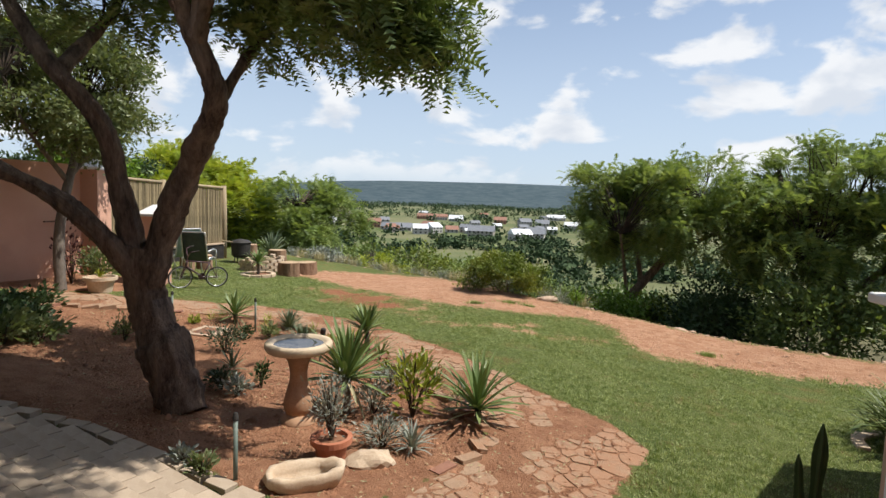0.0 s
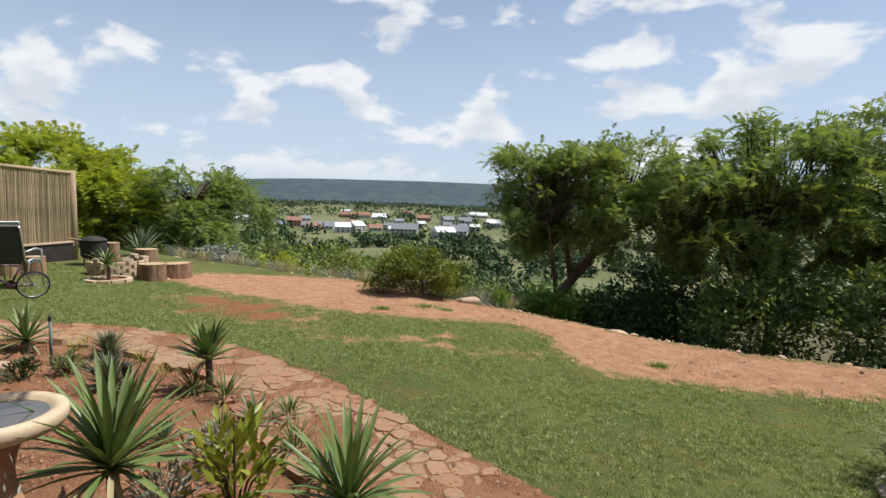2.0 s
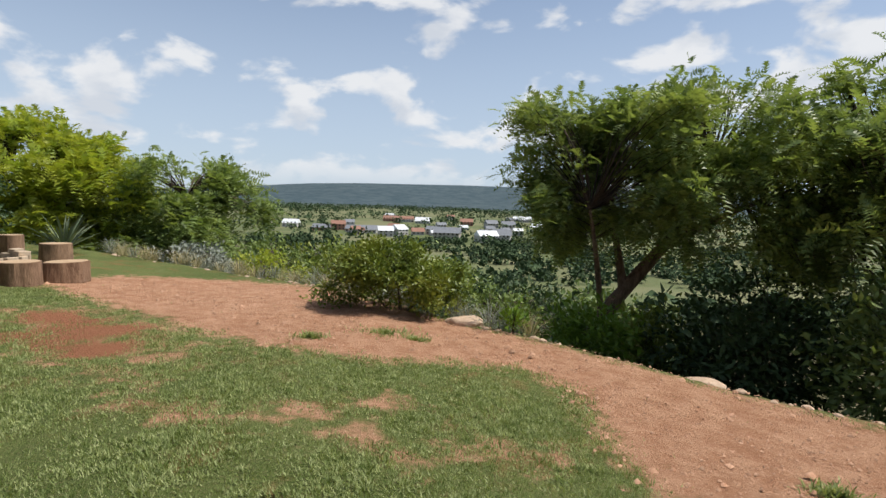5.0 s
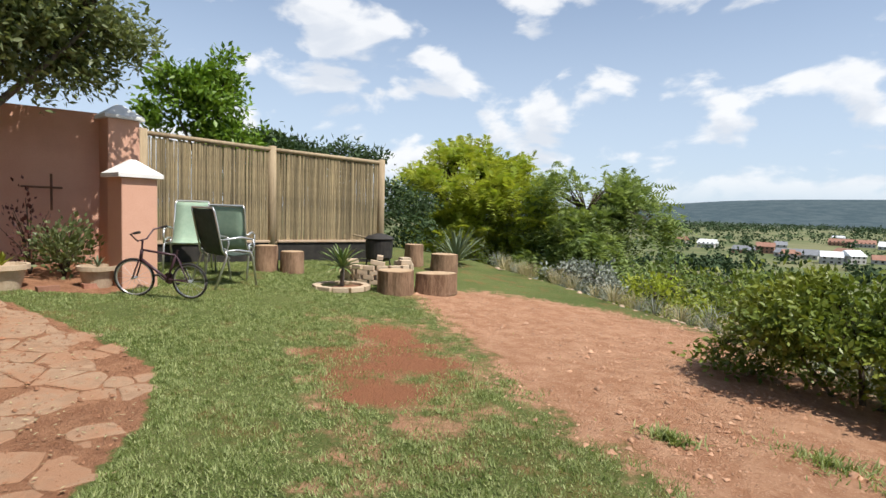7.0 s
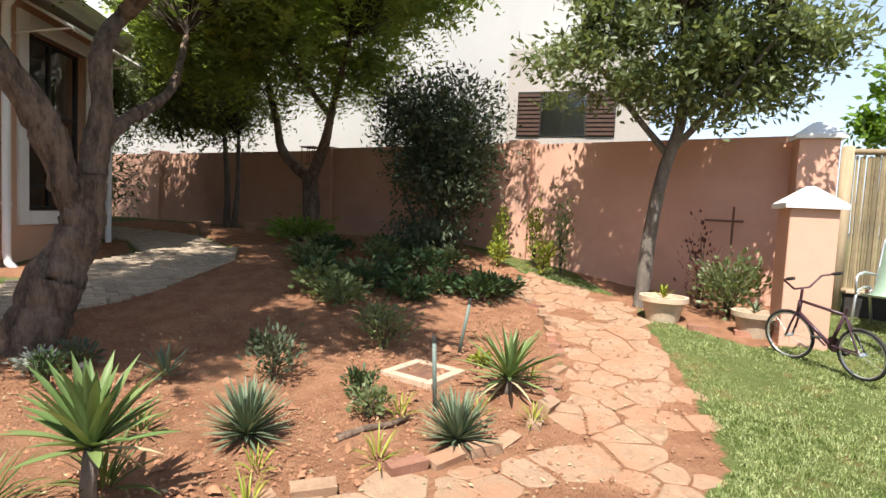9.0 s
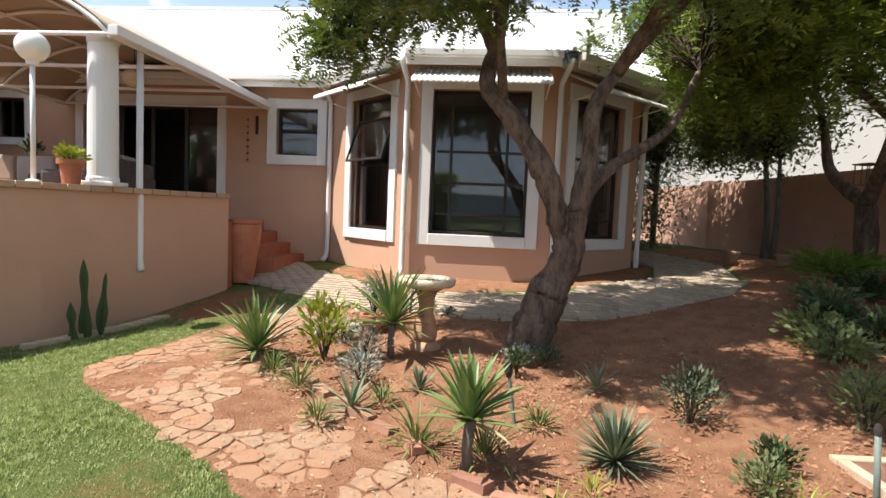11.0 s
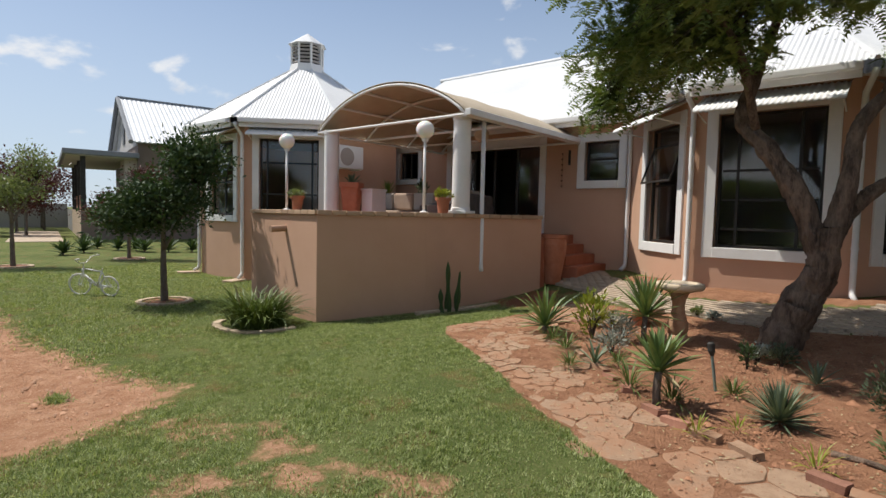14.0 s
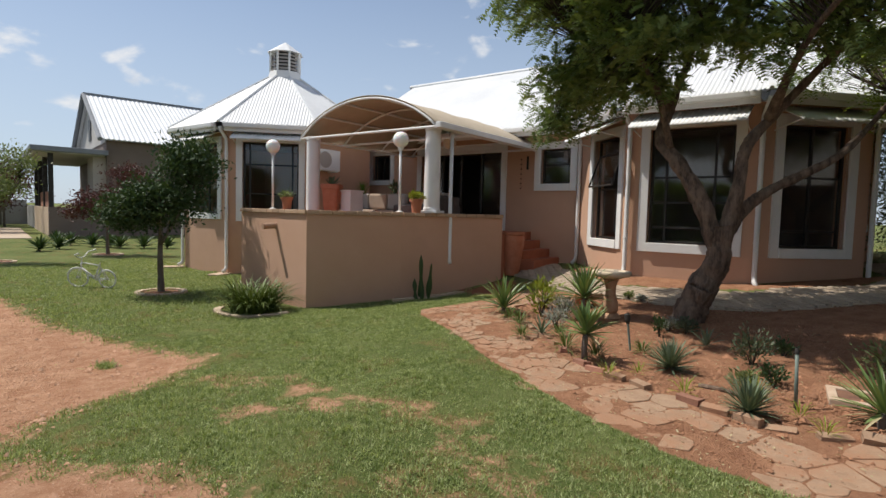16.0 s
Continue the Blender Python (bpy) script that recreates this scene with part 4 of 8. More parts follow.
tagged(part("floor_terrace", bm, "step"), "red tiled floor of the raised terrace", "floor", kind="structure")

# side steps up to the terrace
steps = empty("steps")
for k in range(4):
    z = Z(1.0, -0.3)
    rise = (FLOOR_T - z) / 4
    c = [hp2((0.62 + 0.26 * k, -0.79)), hp2((1.9, -0.79)), hp2((1.9, 1.0)), hp2((0.62 + 0.26 * k, 0.55))]
    bm = bmesh.new()
    prism(bm, c, z - 0.25 if k == 0 else z + rise * k - 0.002, z + rise * (k + 1), 0.012)
    part("tread", bm, "step", steps)
tagged(steps, "red oxide tiled steps up to the terrace beside the house wall", "steps", kind="structure")

# columns, lamps, canopy over the terrace
for a, b in ((1.6, 3.05), (4.97, 3.15)):
    col = empty("column", HP(a, b, COPE if a < 2 else FLOOR_T))
    h = 2.56 - (COPE if a < 2 else FLOOR_T)
    part("base", boxm(-0.19, 0.19, -0.19, 0.19, 0, 0.05, bevel=0.01), "white", col)
    part("shaft", lathem([(0, 0.05), (0.165, 0.05), (0.165, 0.09), (0.155, 0.11), (0.15, h - 0.1), (0.16, h - 0.08), (0.16, h), (0, h)], 28), "white", col, smooth=False)
    tagged(col, "round white plastered column on the terrace wall", "column", "terrace columns")
for a, b in ((1.84, 3.72), (5.12, 4.13)):
    lamp = empty("lamp_post", HP(a, b, COPE))
    h = 1.18
    part("pole", tubem([(0, 0, 0), (0, 0, h)], 0.024, 12), "white", lamp, smooth=True)
    part("foot", lathem([(0, 0), (0.07, 0), (0.07, 0.015), (0.03, 0.03), (0, 0.03)], 16), "white", lamp)
    part("collar", lathem([(0, h - 0.02), (0.05, h - 0.02), (0.06, h + 0.03), (0, h + 0.03)], 16), "white", lamp)
    part("globe", lathem([(0, h + 0.02)] + [(0.15 * math.sin(t), h + 0.165 - 0.15 * math.cos(t)) for t in [math.pi * k / 14 for k in range(1, 14)]] + [(0, h + 0.315)], 24), "globe", lamp, "round opal white globe", smooth=True)
    tagged(lamp, "thin white lamp post with an opal globe on the wall", "lamp", "terrace lamps")

canopy = empty("canopy")
CA0, CA1, CZ0, CRISE = 1.34, 5.25, 2.55, 0.72


def arch(u):
    return CZ0 + CRISE * (1 - (2 * u - 1) ** 2) ** 0.85


V, F = [], []
NU, NB = 28, 9
B_FRONT, B_BACK = 3.3, -0.78
for j in range(NB + 1):
    b = B_FRONT + (B_BACK - B_FRONT) * j / NB
    for i in range(NU + 1):
        u = i / NU
        sag = -0.025 * math.sin(math.pi * ((j * 3 / NB) % 1.0))
        p = HP(CA0 + (CA1 - CA0) * u, b, arch(u) + sag)
        V.append(tuple(p))
q = np.arange((NU + 1) * (NB + 1)).reshape(NB + 1, NU + 1)
F = np.stack([q[:-1, :-1].ravel(), q[:-1, 1:].ravel(), q[1:, 1:].ravel(), q[1:, :-1].ravel()], 1)
sh = np_mesh("shade_cloth", V, F, "canvas", canopy, "taut beige shade cloth", smooth=True)
md = sh.modifiers.new("thick", "SOLIDIFY"); md.thickness = 0.012
for b in (3.28, 1.95, 0.6, -0.7):
    part("arch_rib", tubem([HP(CA0 + (CA1 - CA0) * i / 24, b, arch(i / 24) - 0.045) for i in range(25)], 0.026, 8), "white", canopy, smooth=True)
    part("tie", tubem([HP(CA0, b, CZ0 - 0.03), HP(CA1, b, CZ0 - 0.03)], 0.026, 8), "white", canopy)
for u in (0.0, 0.18, 0.36, 0.64, 0.82, 1.0):
    part("purlin", tubem([HP(CA0 + (CA1 - CA0) * u, 3.3, arch(u) - 0.05), HP(CA0 + (CA1 - CA0) * u, -0.78, arch(u) - 0.05)], 0.024, 8), "white", canopy)
g0, g1 = HP(CA0 - 0.07, 3.34, CZ0 + 0.02), HP(CA0 - 0.07, -0.6, CZ0 + 0.02)
m, ln = wall_frame((g1.x, g1.y), (g0.x, g0.y))
gu = part("gutter", boxm(0, ln, -0.06, 0.06, CZ0 - 0.06, CZ0 + 0.05, bevel=0.012), "white", canopy)
gu.matrix_world = m
tagged(canopy, "beige arched shade-cloth canopy on a white steel frame", "canopy")
p = HP(1.39, 2.72)
dp = empty("downpipe", (p.x, p.y, 0))
part("pipe", tubem([(0, 0, CZ0), (0, 0, 0.85), (-0.012, 0.01, 0.8), (-0.012, 0.01, 0.04), (-0.05, 0.06, -0.08)], 0.038, 10), "white", dp, smooth=True)
tagged(dp, "white rainwater downpipe from the canopy gutter", "downpipe", "downpipes")
# overflow spout on the front face
f0, f1 = HP(*T_A), HP(*T_B)
m, ln = wall_frame((f1.x, f1.y), (f0.x, f0.y))
sp = part("drain_spout", tubem([(0, -0.1, 0.005), (0, 0.26, -0.02)], 0.055, 12), "terracotta_dull")
sp.matrix_world = m @ Matrix.Translation((ln * 0.42, 0, 0.6))
tagged(sp, "short clay drain spout through the terrace wall", "drain spout")

# ---------------------------------------------------------------- garden wall, pillar, fence
def cap_pyramid(half, z0, lip, rise, over=0.05):
    bm = bmesh.new()
    h = half + over
    lo = [bm.verts.new((sx * h, sy * h, z0)) for sx, sy in ((-1, -1), (1, -1), (1, 1), (-1, 1))]
    up = [bm.verts.new((sx * h, sy * h, z0 + lip)) for sx, sy in ((-1, -1), (1, -1), (1, 1), (-1, 1))]
    top = [bm.verts.new((sx * 0.03, sy * 0.03, z0 + lip + rise)) for sx, sy in ((-1, -1), (1, -1), (1, 1), (-1, 1))]
    for r0, r1 in ((lo, up), (up, top)):
        for k in range(4):
            bm.faces.new((r0[k], r0[(k + 1) % 4], r1[(k + 1) % 4], r1[k]))
    bm.faces.new(lo[::-1]); bm.faces.new(top)
    return bm


GW = [(-7.85, 9.62), (-8.42, 5.85), (-8.95, 1.6), (-9.3, -4.0), (-9.6, -10.0)]
for i, (p, q) in enumerate(zip(GW, GW[1:])):
    m, ln = wall_frame(p, q)
    ob = part("wall_garden_%d" % (i + 1), boxm(-0.01, ln + 0.01, -0.2, 0, -0.9, 1.80 + 0.04 * (i == 1)), "plaster")
    ob.matrix_world = m
    tagged(ob, "salmon plastered garden boundary wall", "wall", kind="structure")
    pl = part("wall_pier_%d" % (i + 1), boxm(ln - 0.2, ln + 0.2, -0.23, 0.06, -0.9, 1.87), "plaster")
    pl.matrix_world = m
    tagged(pl, "plastered pier in the garden wall", "pier", kind="structure")


def pillar(name, at, half, h, rz, label):
    e = empty(name, at, rz)
    part("shaft", boxm(-half, half, -half, half, -0.3, h, bevel=0.012), "plaster", e)
    part("cap", cap_pyramid(half, h, 0.045, 0.17), "white", e, "white painted pyramid cap")
    tagged(e, label, "pillar")
    return e


pillar("wall_pillar", (-7.76, 9.62, -0.3), 0.2, 2.02, 5, "tall salmon end pillar of the garden wall with a white cap")
pillar("gate_pillar", (-6.35, 9.42, -0.32), 0.2, 1.2, 8, "short salmon pillar with a white pyramid cap")

FENCE = [(-7.98, 9.98), (-7.97, 12.02), (-7.6, 14.12)]
fence = empty("lath_fence")
pole_me = []
for i, (x, y) in enumerate(FENCE):
    z = Z(x, y)
    top = (1.66, 1.62, 1.56)[i] + 0.02
    part("post", tubem([(x, y, z - 0.2), (x + 0.01, y, 0.7), (x, y, top)], [0.075, 0.07, 0.066], 12), "pole", fence, smooth=True)
stick_meshes = []
for v in range(5):
    bm = bmesh.new()
    rs = [0.0145 * random.uniform(0.7, 1.2) for _ in range(4)]
    tube(bm, [(random.uniform(-0.006, 0.006), random.uniform(-0.004, 0.004), h) for h in (0, 0.5, 1.0, 1.56)], rs, 6)
    me = bpy.data.meshes.new("lath"); bm.to_mesh(me); bm.free(); me.materials.append(M["stick"])
    stick_meshes.append(me)
for (x0, y0), (x1, y1), t0, t1 in ((FENCE[0], FENCE[1], 1.62, 1.58), (FENCE[1], FENCE[2], 1.58, 1.52)):
    ln = math.hypot(x1 - x0, y1 - y0)
    dx, dy = (x1 - x0) / ln, (y1 - y0) / ln
    part("top_rail", tubem([(x0 + dx * 0.05, y0 + dy * 0.05, t0), (x1 - dx * 0.05, y1 - dy * 0.05, t1)], 0.036, 10), "pole", fence, "pale peeled top rail", smooth=True)
    part("bottom_rail", tubem([(x0 + dx * 0.05 + dy * 0.03, y0 + dy * 0.05 - dx * 0.03, t0 - 1.62), (x1 - dx * 0.05 + dy * 0.03, y1 - dy * 0.05 - dx * 0.03, t1 - 1.60)], 0.034, 10), "pole", fence, smooth=True)
    n = int(ln / 0.0255)
    for k in range(1, n):
        f = k / n
        s = new("lath", random.choice(stick_meshes))
        s.parent = fence
        zt = t0 + (t1 - t0) * f
        s.matrix_world = pose(x0 + dx * ln * f - dy * 0.012, y0 + dy * ln * f + dx * 0.012, zt - 1.60 + random.uniform(-0.02, 0.01), random.uniform(-0.4, 0.4), random.uniform(-0.35, 0.35), random.uniform(0, 360))
# added near-black box: shade of the gap under the laths, with a pale strip above
for (x0, y0), (x1, y1) in zip(FENCE, FENCE[1:]):
    m, ln = wall_frame((x0, y0), (x1, y1))
    for nm, d0, d1, za, zb, mt, lb in (("plinth", -0.07, 0.07, -0.9, -0.03, "char", "near-black box for the shaded gap under the laths"), ("plinth_cap", -0.1, 0.1, -0.027, 0.012, "concrete", "pale strip along the fence foot")):
        o = part(nm, boxm(0.09, ln - 0.09, d0, d1, za, zb, bevel=0.006), mt, fence, lb)
        o.matrix_world = m
tagged(fence, "split-lath screen fence with round posts and peeled rails", "fence")

# neighbour behind the garden wall
nb = empty("neighbour_house")
tagged(nb, "tall pale rendered house behind the garden wall", "house", kind="structure")


def nbox(name, x0, x1, y0, y1, z0, z1, mat, parent=nb, rz=8.0):
    ob = part(name, boxm(x0, x1, y0, y1, z0, z1), mat, parent)
    ob.matrix_world = pose(-12.9, 1.8, 0, 0, 0, rz) 
    return ob


nbox("wall", -7.0, 0.0, -16.0, 4.4, -1.0, 8.5, "neighbour_wall")
nbox("bay_wall", -4.0, 1.15, 2.3, 5.4, -1.0, 4.45, "neighbour_grey")
wn_ = nbox("window", 1.13, 1.17, 2.55, 4.7, 2.5, 3.5, "frame_dark")
for y0, y1 in ((3.1, 3.57), (3.59, 4.05)):
    g = nbox("pane", 1.172, 1.18, y0, y1, 2.52, 3.46, "glass")
for y0, y1 in ((2.57, 3.07), (4.09, 4.68)):
    for k in range(10):
        nbox("louvre", 1.172, 1.2, y0, y1, 2.53 + 0.095 * k, 2.59 + 0.095 * k, "screen")


# ---------------------------------------------------------------- plants: leaf geometry
RNG = np.random.default_rng(11)


def unit(v):
    return v / np.maximum(1e-9, np.linalg.norm(v, axis=-1, keepdims=True))


def leaf_quads(P, D, N_, length, width):
    """Pointed leaves at P along D with face normal near N_: two triangles folded on the midrib."""
    n = len(P)
    S = unit(np.cross(D, N_))
    Lh, Wd = np.reshape(length, (-1, 1)), np.reshape(width, (-1, 1))
    U = np.cross(S, D)
    mid = P + D * Lh * 0.45
    V = np.stack([P, mid + S * Wd * 0.5 + U * Wd * 0.15, P + D * Lh, mid - S * Wd * 0.5 + U * Wd * 0.15], 1).reshape(-1, 3)
    F = np.arange(n * 4).reshape(n, 4)
    F = np.concatenate([F[:, [0, 1, 2]], F[:, [0, 2, 3]]], 0)
    return V, F


def leaf_fronds(P, D, length, pairs=6, leaflet=0.03, width=0.01, droop=0.35):
    """Feathered fronds: pairs of thin leaflets along a drooping stalk."""
    n = len(P)
    up = np.tile(np.array([[0, 0, 1.0]]), (n, 1)) + RNG.normal(0, 0.35, (n, 3))
    S = unit(np.cross(D, up))
    Lf = np.reshape(length, (-1, 1))
    tris = []
    for k in range(pairs):
        f = (k + 0.6) / pairs
        base = P + D * Lf * f - np.array([[0, 0, 1.0]]) * Lf * droop * f * f
        ll = leaflet * (1 - 0.45 * abs(2 * f - 0.9)) * Lf / np.mean(Lf)
        for sgn in (-1, 1):
            dirn = unit(S * sgn + D * 0.45 + RNG.normal(0, 0.12, (n, 3)))
            w = D * width * Lf / np.mean(Lf)
            tris.append(np.stack([base - w * 0.6, base + w * 0.6, base + dirn * ll], 1))
    T = np.concatenate(tris, 0)
    return T.reshape(-1, 3), np.arange(len(T) * 3).reshape(-1, 3)


def blob_points(blobs, n, shell=0.55):
    vol = np.array([b[3] * b[4] * b[5] for b in blobs]) ** 0.8
    pick = RNG.choice(len(blobs), n, p=vol / vol.sum())
    B = np.array(blobs)[pick]
    d = unit(RNG.normal(0, 1, (n, 3)))
    r = (shell + (1 - shell) * RNG.random((n, 1))) ** 0.9 * (0.86 + 0.28 * RNG.random((n, 1)))
    return B[:, :3] + d * r * B[:, 3:6], d


def puff_points(blobs, puffs, n, size):
    """Clumps gathered into domed puffs over the crown, a tenth of them inside it."""
    c, d = blob_points(blobs, puffs * 3, 0.8)
    k = np.argsort(-(d[:, 2] + RNG.normal(0, 0.95, len(d))))[:puffs]
    c = c[k]
    pick = RNG.integers(0, puffs, n)
    sz = size * RNG.uniform(0.6, 1.3, puffs)[pick][:, None]
    o = unit(RNG.normal(0, 1, (n, 3)) + np.array([0, 0, 0.55]))
    P = c[pick] + o * sz * (0.55 + 0.45 * RNG.random((n, 1))) * np.array([1, 1, 0.55])
    m = n // 9
    Q, _ = blob_points(blobs, m, 0.25)
    return np.concatenate([P, Q]), np.concatenate([o, unit(RNG.normal(0, 1, (m, 3)))])


def limb(bm, pts, r0, r1, sides=9, wob=0.02, rough=0.0):
    """A limb through rough points, smoothed, tapering, slightly crooked."""
    P = [Vector(p) for p in pts]
    out, rad = [], []
    n = len(P) - 1
    for i in range(n):
        p0, p1, p2, p3 = P[max(i - 1, 0)], P[i], P[i + 1], P[min(i + 2, n)]
        m = 14 if rough else 5
        for k in range(m if i < n - 1 else m + 1):
            t = k / m
            q = 0.5 * ((2 * p1) + (p2 - p0) * t + (2 * p0 - 5 * p1 + 4 * p2 - p3) * t * t + (3 * p1 - p0 - 3 * p2 + p3) * t ** 3)
            f = (i + t) / n
            r = r0 + (r1 - r0) * f
            out.append(q + Vector((random.gauss(0, 1), random.gauss(0, 1), 0)) * wob * r)
            rad.append(r * random.uniform(0.93, 1.07))
    if rough:
        rad = [r * (1 + 0.2 * noise.noise(o * 4.5)) for r, o in zip(rad, out)]
    tube(bm, out, rad, sides)
    if rough:
        # ridges and fissures of old bark
        for i, v in enumerate(bm.verts):
            o = out[min(i // sides, len(out) - 1)]
            d = (v.co - o)
            a = (i % sides) / sides * 2 * math.pi
            ridge = noise.noise((math.cos(a) * 4.5, math.sin(a) * 4.5, o.z * 2.2 + o.x)) + 0.6 * noise.noise((math.cos(a) * 9, math.sin(a) * 9, o.z * 6))
            v.co = o + d * (1 + rough * ridge)
    return out


def tree(name, label, limbs, blobs, clumps, per, leaf, mat, bark="bark", spread=0.16, twig=0.008, shell=0.5, group="", category="tree", sides=9, puffs=None, rough=0.0):
    """limbs: (points, r0, r1). leaf: ('quad', length, width) or ('frond', length, pairs, leaflet, width)."""
    e = empty(name, limbs[0][0][0])
    base = np.array(limbs[0][0][0])
    nodes = []
    for pts, r0, r1 in limbs:
        bm = bmesh.new()
        ln = limb(bm, [Vector(p) - Vector(base) for p in pts], r0, r1, sides, rough=rough)
        nodes += ln[len(ln) // 3:]
        part("trunk" if (pts, r0, r1) == limbs[0] else "limb", bm, bark, e, smooth=True)
    C, out = puff_points(blobs, puffs[0], clumps, puffs[1]) if puffs else blob_points(blobs, clumps, shell)
    C = C - base
    NODE = np.array([tuple(v) for v in nodes])
    # twigs to each clump
    VV, FF, off = [], [], 0
    for c in C:
        j = int(np.argmin(((NODE - c) ** 2).sum(1)))
        a = NODE[j]
        mid = (a + c) / 2 + RNG.normal(0, 0.06, 3) * np.linalg.norm(c - a) + np.array([0, 0, 0.08]) * np.linalg.norm(c - a)
        ln = np.linalg.norm(c - a)
        r = min(twig * (0.6 + ln), twig * 3)
        prev = None
        for k, p in enumerate((a, mid, c)):
            rr = r * (1.0, 0.7, 0.35)[k]
            ring = [p + np.array([math.cos(t), math.sin(t), 0]) * rr for t in (0, 2.09, 4.19)]
            VV += ring
        for s in (0, 3):
            for k in range(3):
                FF.append((off + s + k, off + s + (k + 1) % 3, off + s + 3 + (k + 1) % 3, off + s + 3 + k))
        off += 9
    if VV:
        np_mesh("branchwork", VV, FF, "twig", e)["kind"] = "stuff"
    P = np.repeat(C, per, 0) + RNG.normal(0, 1, (len(C) * per, 3)) * np.array([spread, spread, spread * 0.75])
    O = unit(np.repeat(C, per, 0) - NODE.mean(0) + (np.repeat(out, per, 0) * 0.8 if puffs else 0))
    D = unit(O * 0.7 + RNG.normal(0, 0.7, P.shape) + np.array([0, 0, -0.1]))
    if leaf[0] == "quad":
        Nn = unit(RNG.normal(0, 0.8, P.shape) + np.array([0, 0, 0.7]))
        s = 0.7 + 0.6 * RNG.random(len(P))
        V, F = leaf_quads(P, D, Nn, leaf[1] * s, leaf[2] * s)
    else:
        V, F = leaf_fronds(P, D, leaf[1] * (0.7 + 0.6 * RNG.random(len(P))), leaf[2], leaf[3], leaf[4])
    np_mesh("crown", V, F, mat, e)
    tagged(e, label, category, group)
    return e


def zed(x, y, dz=0.0):
    return (x, y, Z(x, y) + dz)


# the old acacia in the bed
tree("acacia_tree", "old rough-barked acacia with three crooked limbs and feathery leaves", [
    ([(-2.38, 4.12, -0.55), (-2.58, 4.15, 0.0), (-2.74, 4.18, 0.4), (-2.78, 4.16, 0.85)], 0.2, 0.135),
    ([(-2.72, 4.16, 0.55), (-2.48, 4.13, 1.2), (-2.2, 4.03, 1.66), (-1.95, 3.87, 2.03), (-2.04, 3.73, 2.45), (-2.14, 3.52, 2.85), (-2.35, 3.0, 3.6)], 0.122, 0.038),
    ([(-2.03, 3.74, 2.42), (-1.86, 3.66, 2.8), (-1.5, 3.7, 3.2), (-0.8, 3.8, 3.5)], 0.08, 0.025),
    ([(-2.78, 4.16, 0.6), (-2.93, 4.12, 1.3), (-3.0, 4.0, 1.85), (-3.33, 3.85, 2.32), (-3.9, 4.0, 3.0), (-4.5, 4.4, 3.7)], 0.1, 0.028),
    ([(-2.78, 4.14, 0.6), (-3.02, 3.9, 1.04), (-3.36, 3.74, 1.34), (-4.2, 3.25, 1.85), (-4.9, 2.6, 2.7)], 0.092, 0.03),
    ([(-2.08, 4.0, 1.9), (-1.85, 4.5, 2.7), (-1.4, 4.9, 3.2)], 0.05, 0.02),
    ([(-3.25, 3.9, 2.25), (-3.5, 4.8, 3.0), (-3.9, 5.4, 3.5)], 0.06, 0.02)],
    [(-1.35, 4.6, 3.05, 0.9, 0.8, 0.65), (-0.95, 3.75, 3.0, 0.85, 0.8, 0.7), (-3.0, 4.6, 3.9, 1.2, 1.2, 0.6), (-3.6, 4.2, 3.2, 0.8, 0.8, 0.5), (-2.2, 3.6, 3.9, 1.5, 1.3, 0.8), (-4.0, 4.4, 4.0, 1.4, 1.2, 0.7), (-4.5, 2.7, 3.4, 1.2, 1.0, 0.7), (-1.0, 4.9, 2.5, 0.45, 0.4, 0.4), (-0.75, 3.5, 2.5, 0.4, 0.4, 0.4), (-1.9, 3.95, 2.95, 0.7, 0.6, 0.45), (-2.0, 5.7, 4.1, 1.4, 1.0, 0.45), (-3.6, 5.9, 4.3, 1.1, 0.9, 0.45), (-0.5, 5.0, 4.1, 1.0, 0.9, 0.45), (0.0, 3.9, 4.0, 1.1, 1.1, 0.45)],
    1300, 14, ("frond", 0.2, 7, 0.062, 0.022), "leaf_acacia", "bark", 0.1, 0.007, 0.35, sides=32, puffs=(110, 0.42), rough=0.24)
# tree with the feeder, by the wall
fx, fy = -8.05, 2.0
tree("feathery_tree", "forked shade tree with bright feathery foliage beside the wall", [
    ([zed(fx, fy, -0.1), (fx - 0.02, fy, 0.6), (fx + 0.05, fy, 1.25)], 0.17, 0.14),
    ([(fx + 0.03, fy, 1.15), (fx + 0.35, fy + 0.55, 1.75), (fx + 0.4, fy + 0.75, 2.4), (fx + 0.6, fy + 1.2, 3.4)], 0.11, 0.035),
    ([(fx + 0.03, fy, 1.15), (fx + 0.1, fy - 0.6, 1.65), (fx + 0.1, fy - 0.8, 2.3), (fx - 0.1, fy - 1.4, 3.4)], 0.11, 0.035),
    ([(fx + 0.4, fy + 0.7, 2.2), (fx + 1.0, fy + 0.3, 3.0), (fx + 1.6, fy + 0.2, 3.6)], 0.06, 0.02)],
    [(-6.9, 2.3, 3.6, 1.8, 1.9, 1.1), (-6.6, 3.6, 3.7, 1.3, 1.4, 0.8), (-6.8, 4.7, 3.7, 0.9, 1.0, 0.6), (-7.0, 0.7, 3.5, 1.5, 1.4, 0.9), (-6.3, 1.6, 3.0, 1.1, 1.1, 0.5), (-7.6, 2.6, 4.5, 1.6, 1.8, 0.7), (-6.9, 2.6, 2.75, 1.5, 1.8, 0.42), (-6.8, 5.0, 3.9, 0.8, 0.9, 0.4)],
    760, 15, ("frond", 0.38, 6, 0.1, 0.03), "leaf_feather", "bark", 0.16, 0.008, 0.4, puffs=(110, 0.48))
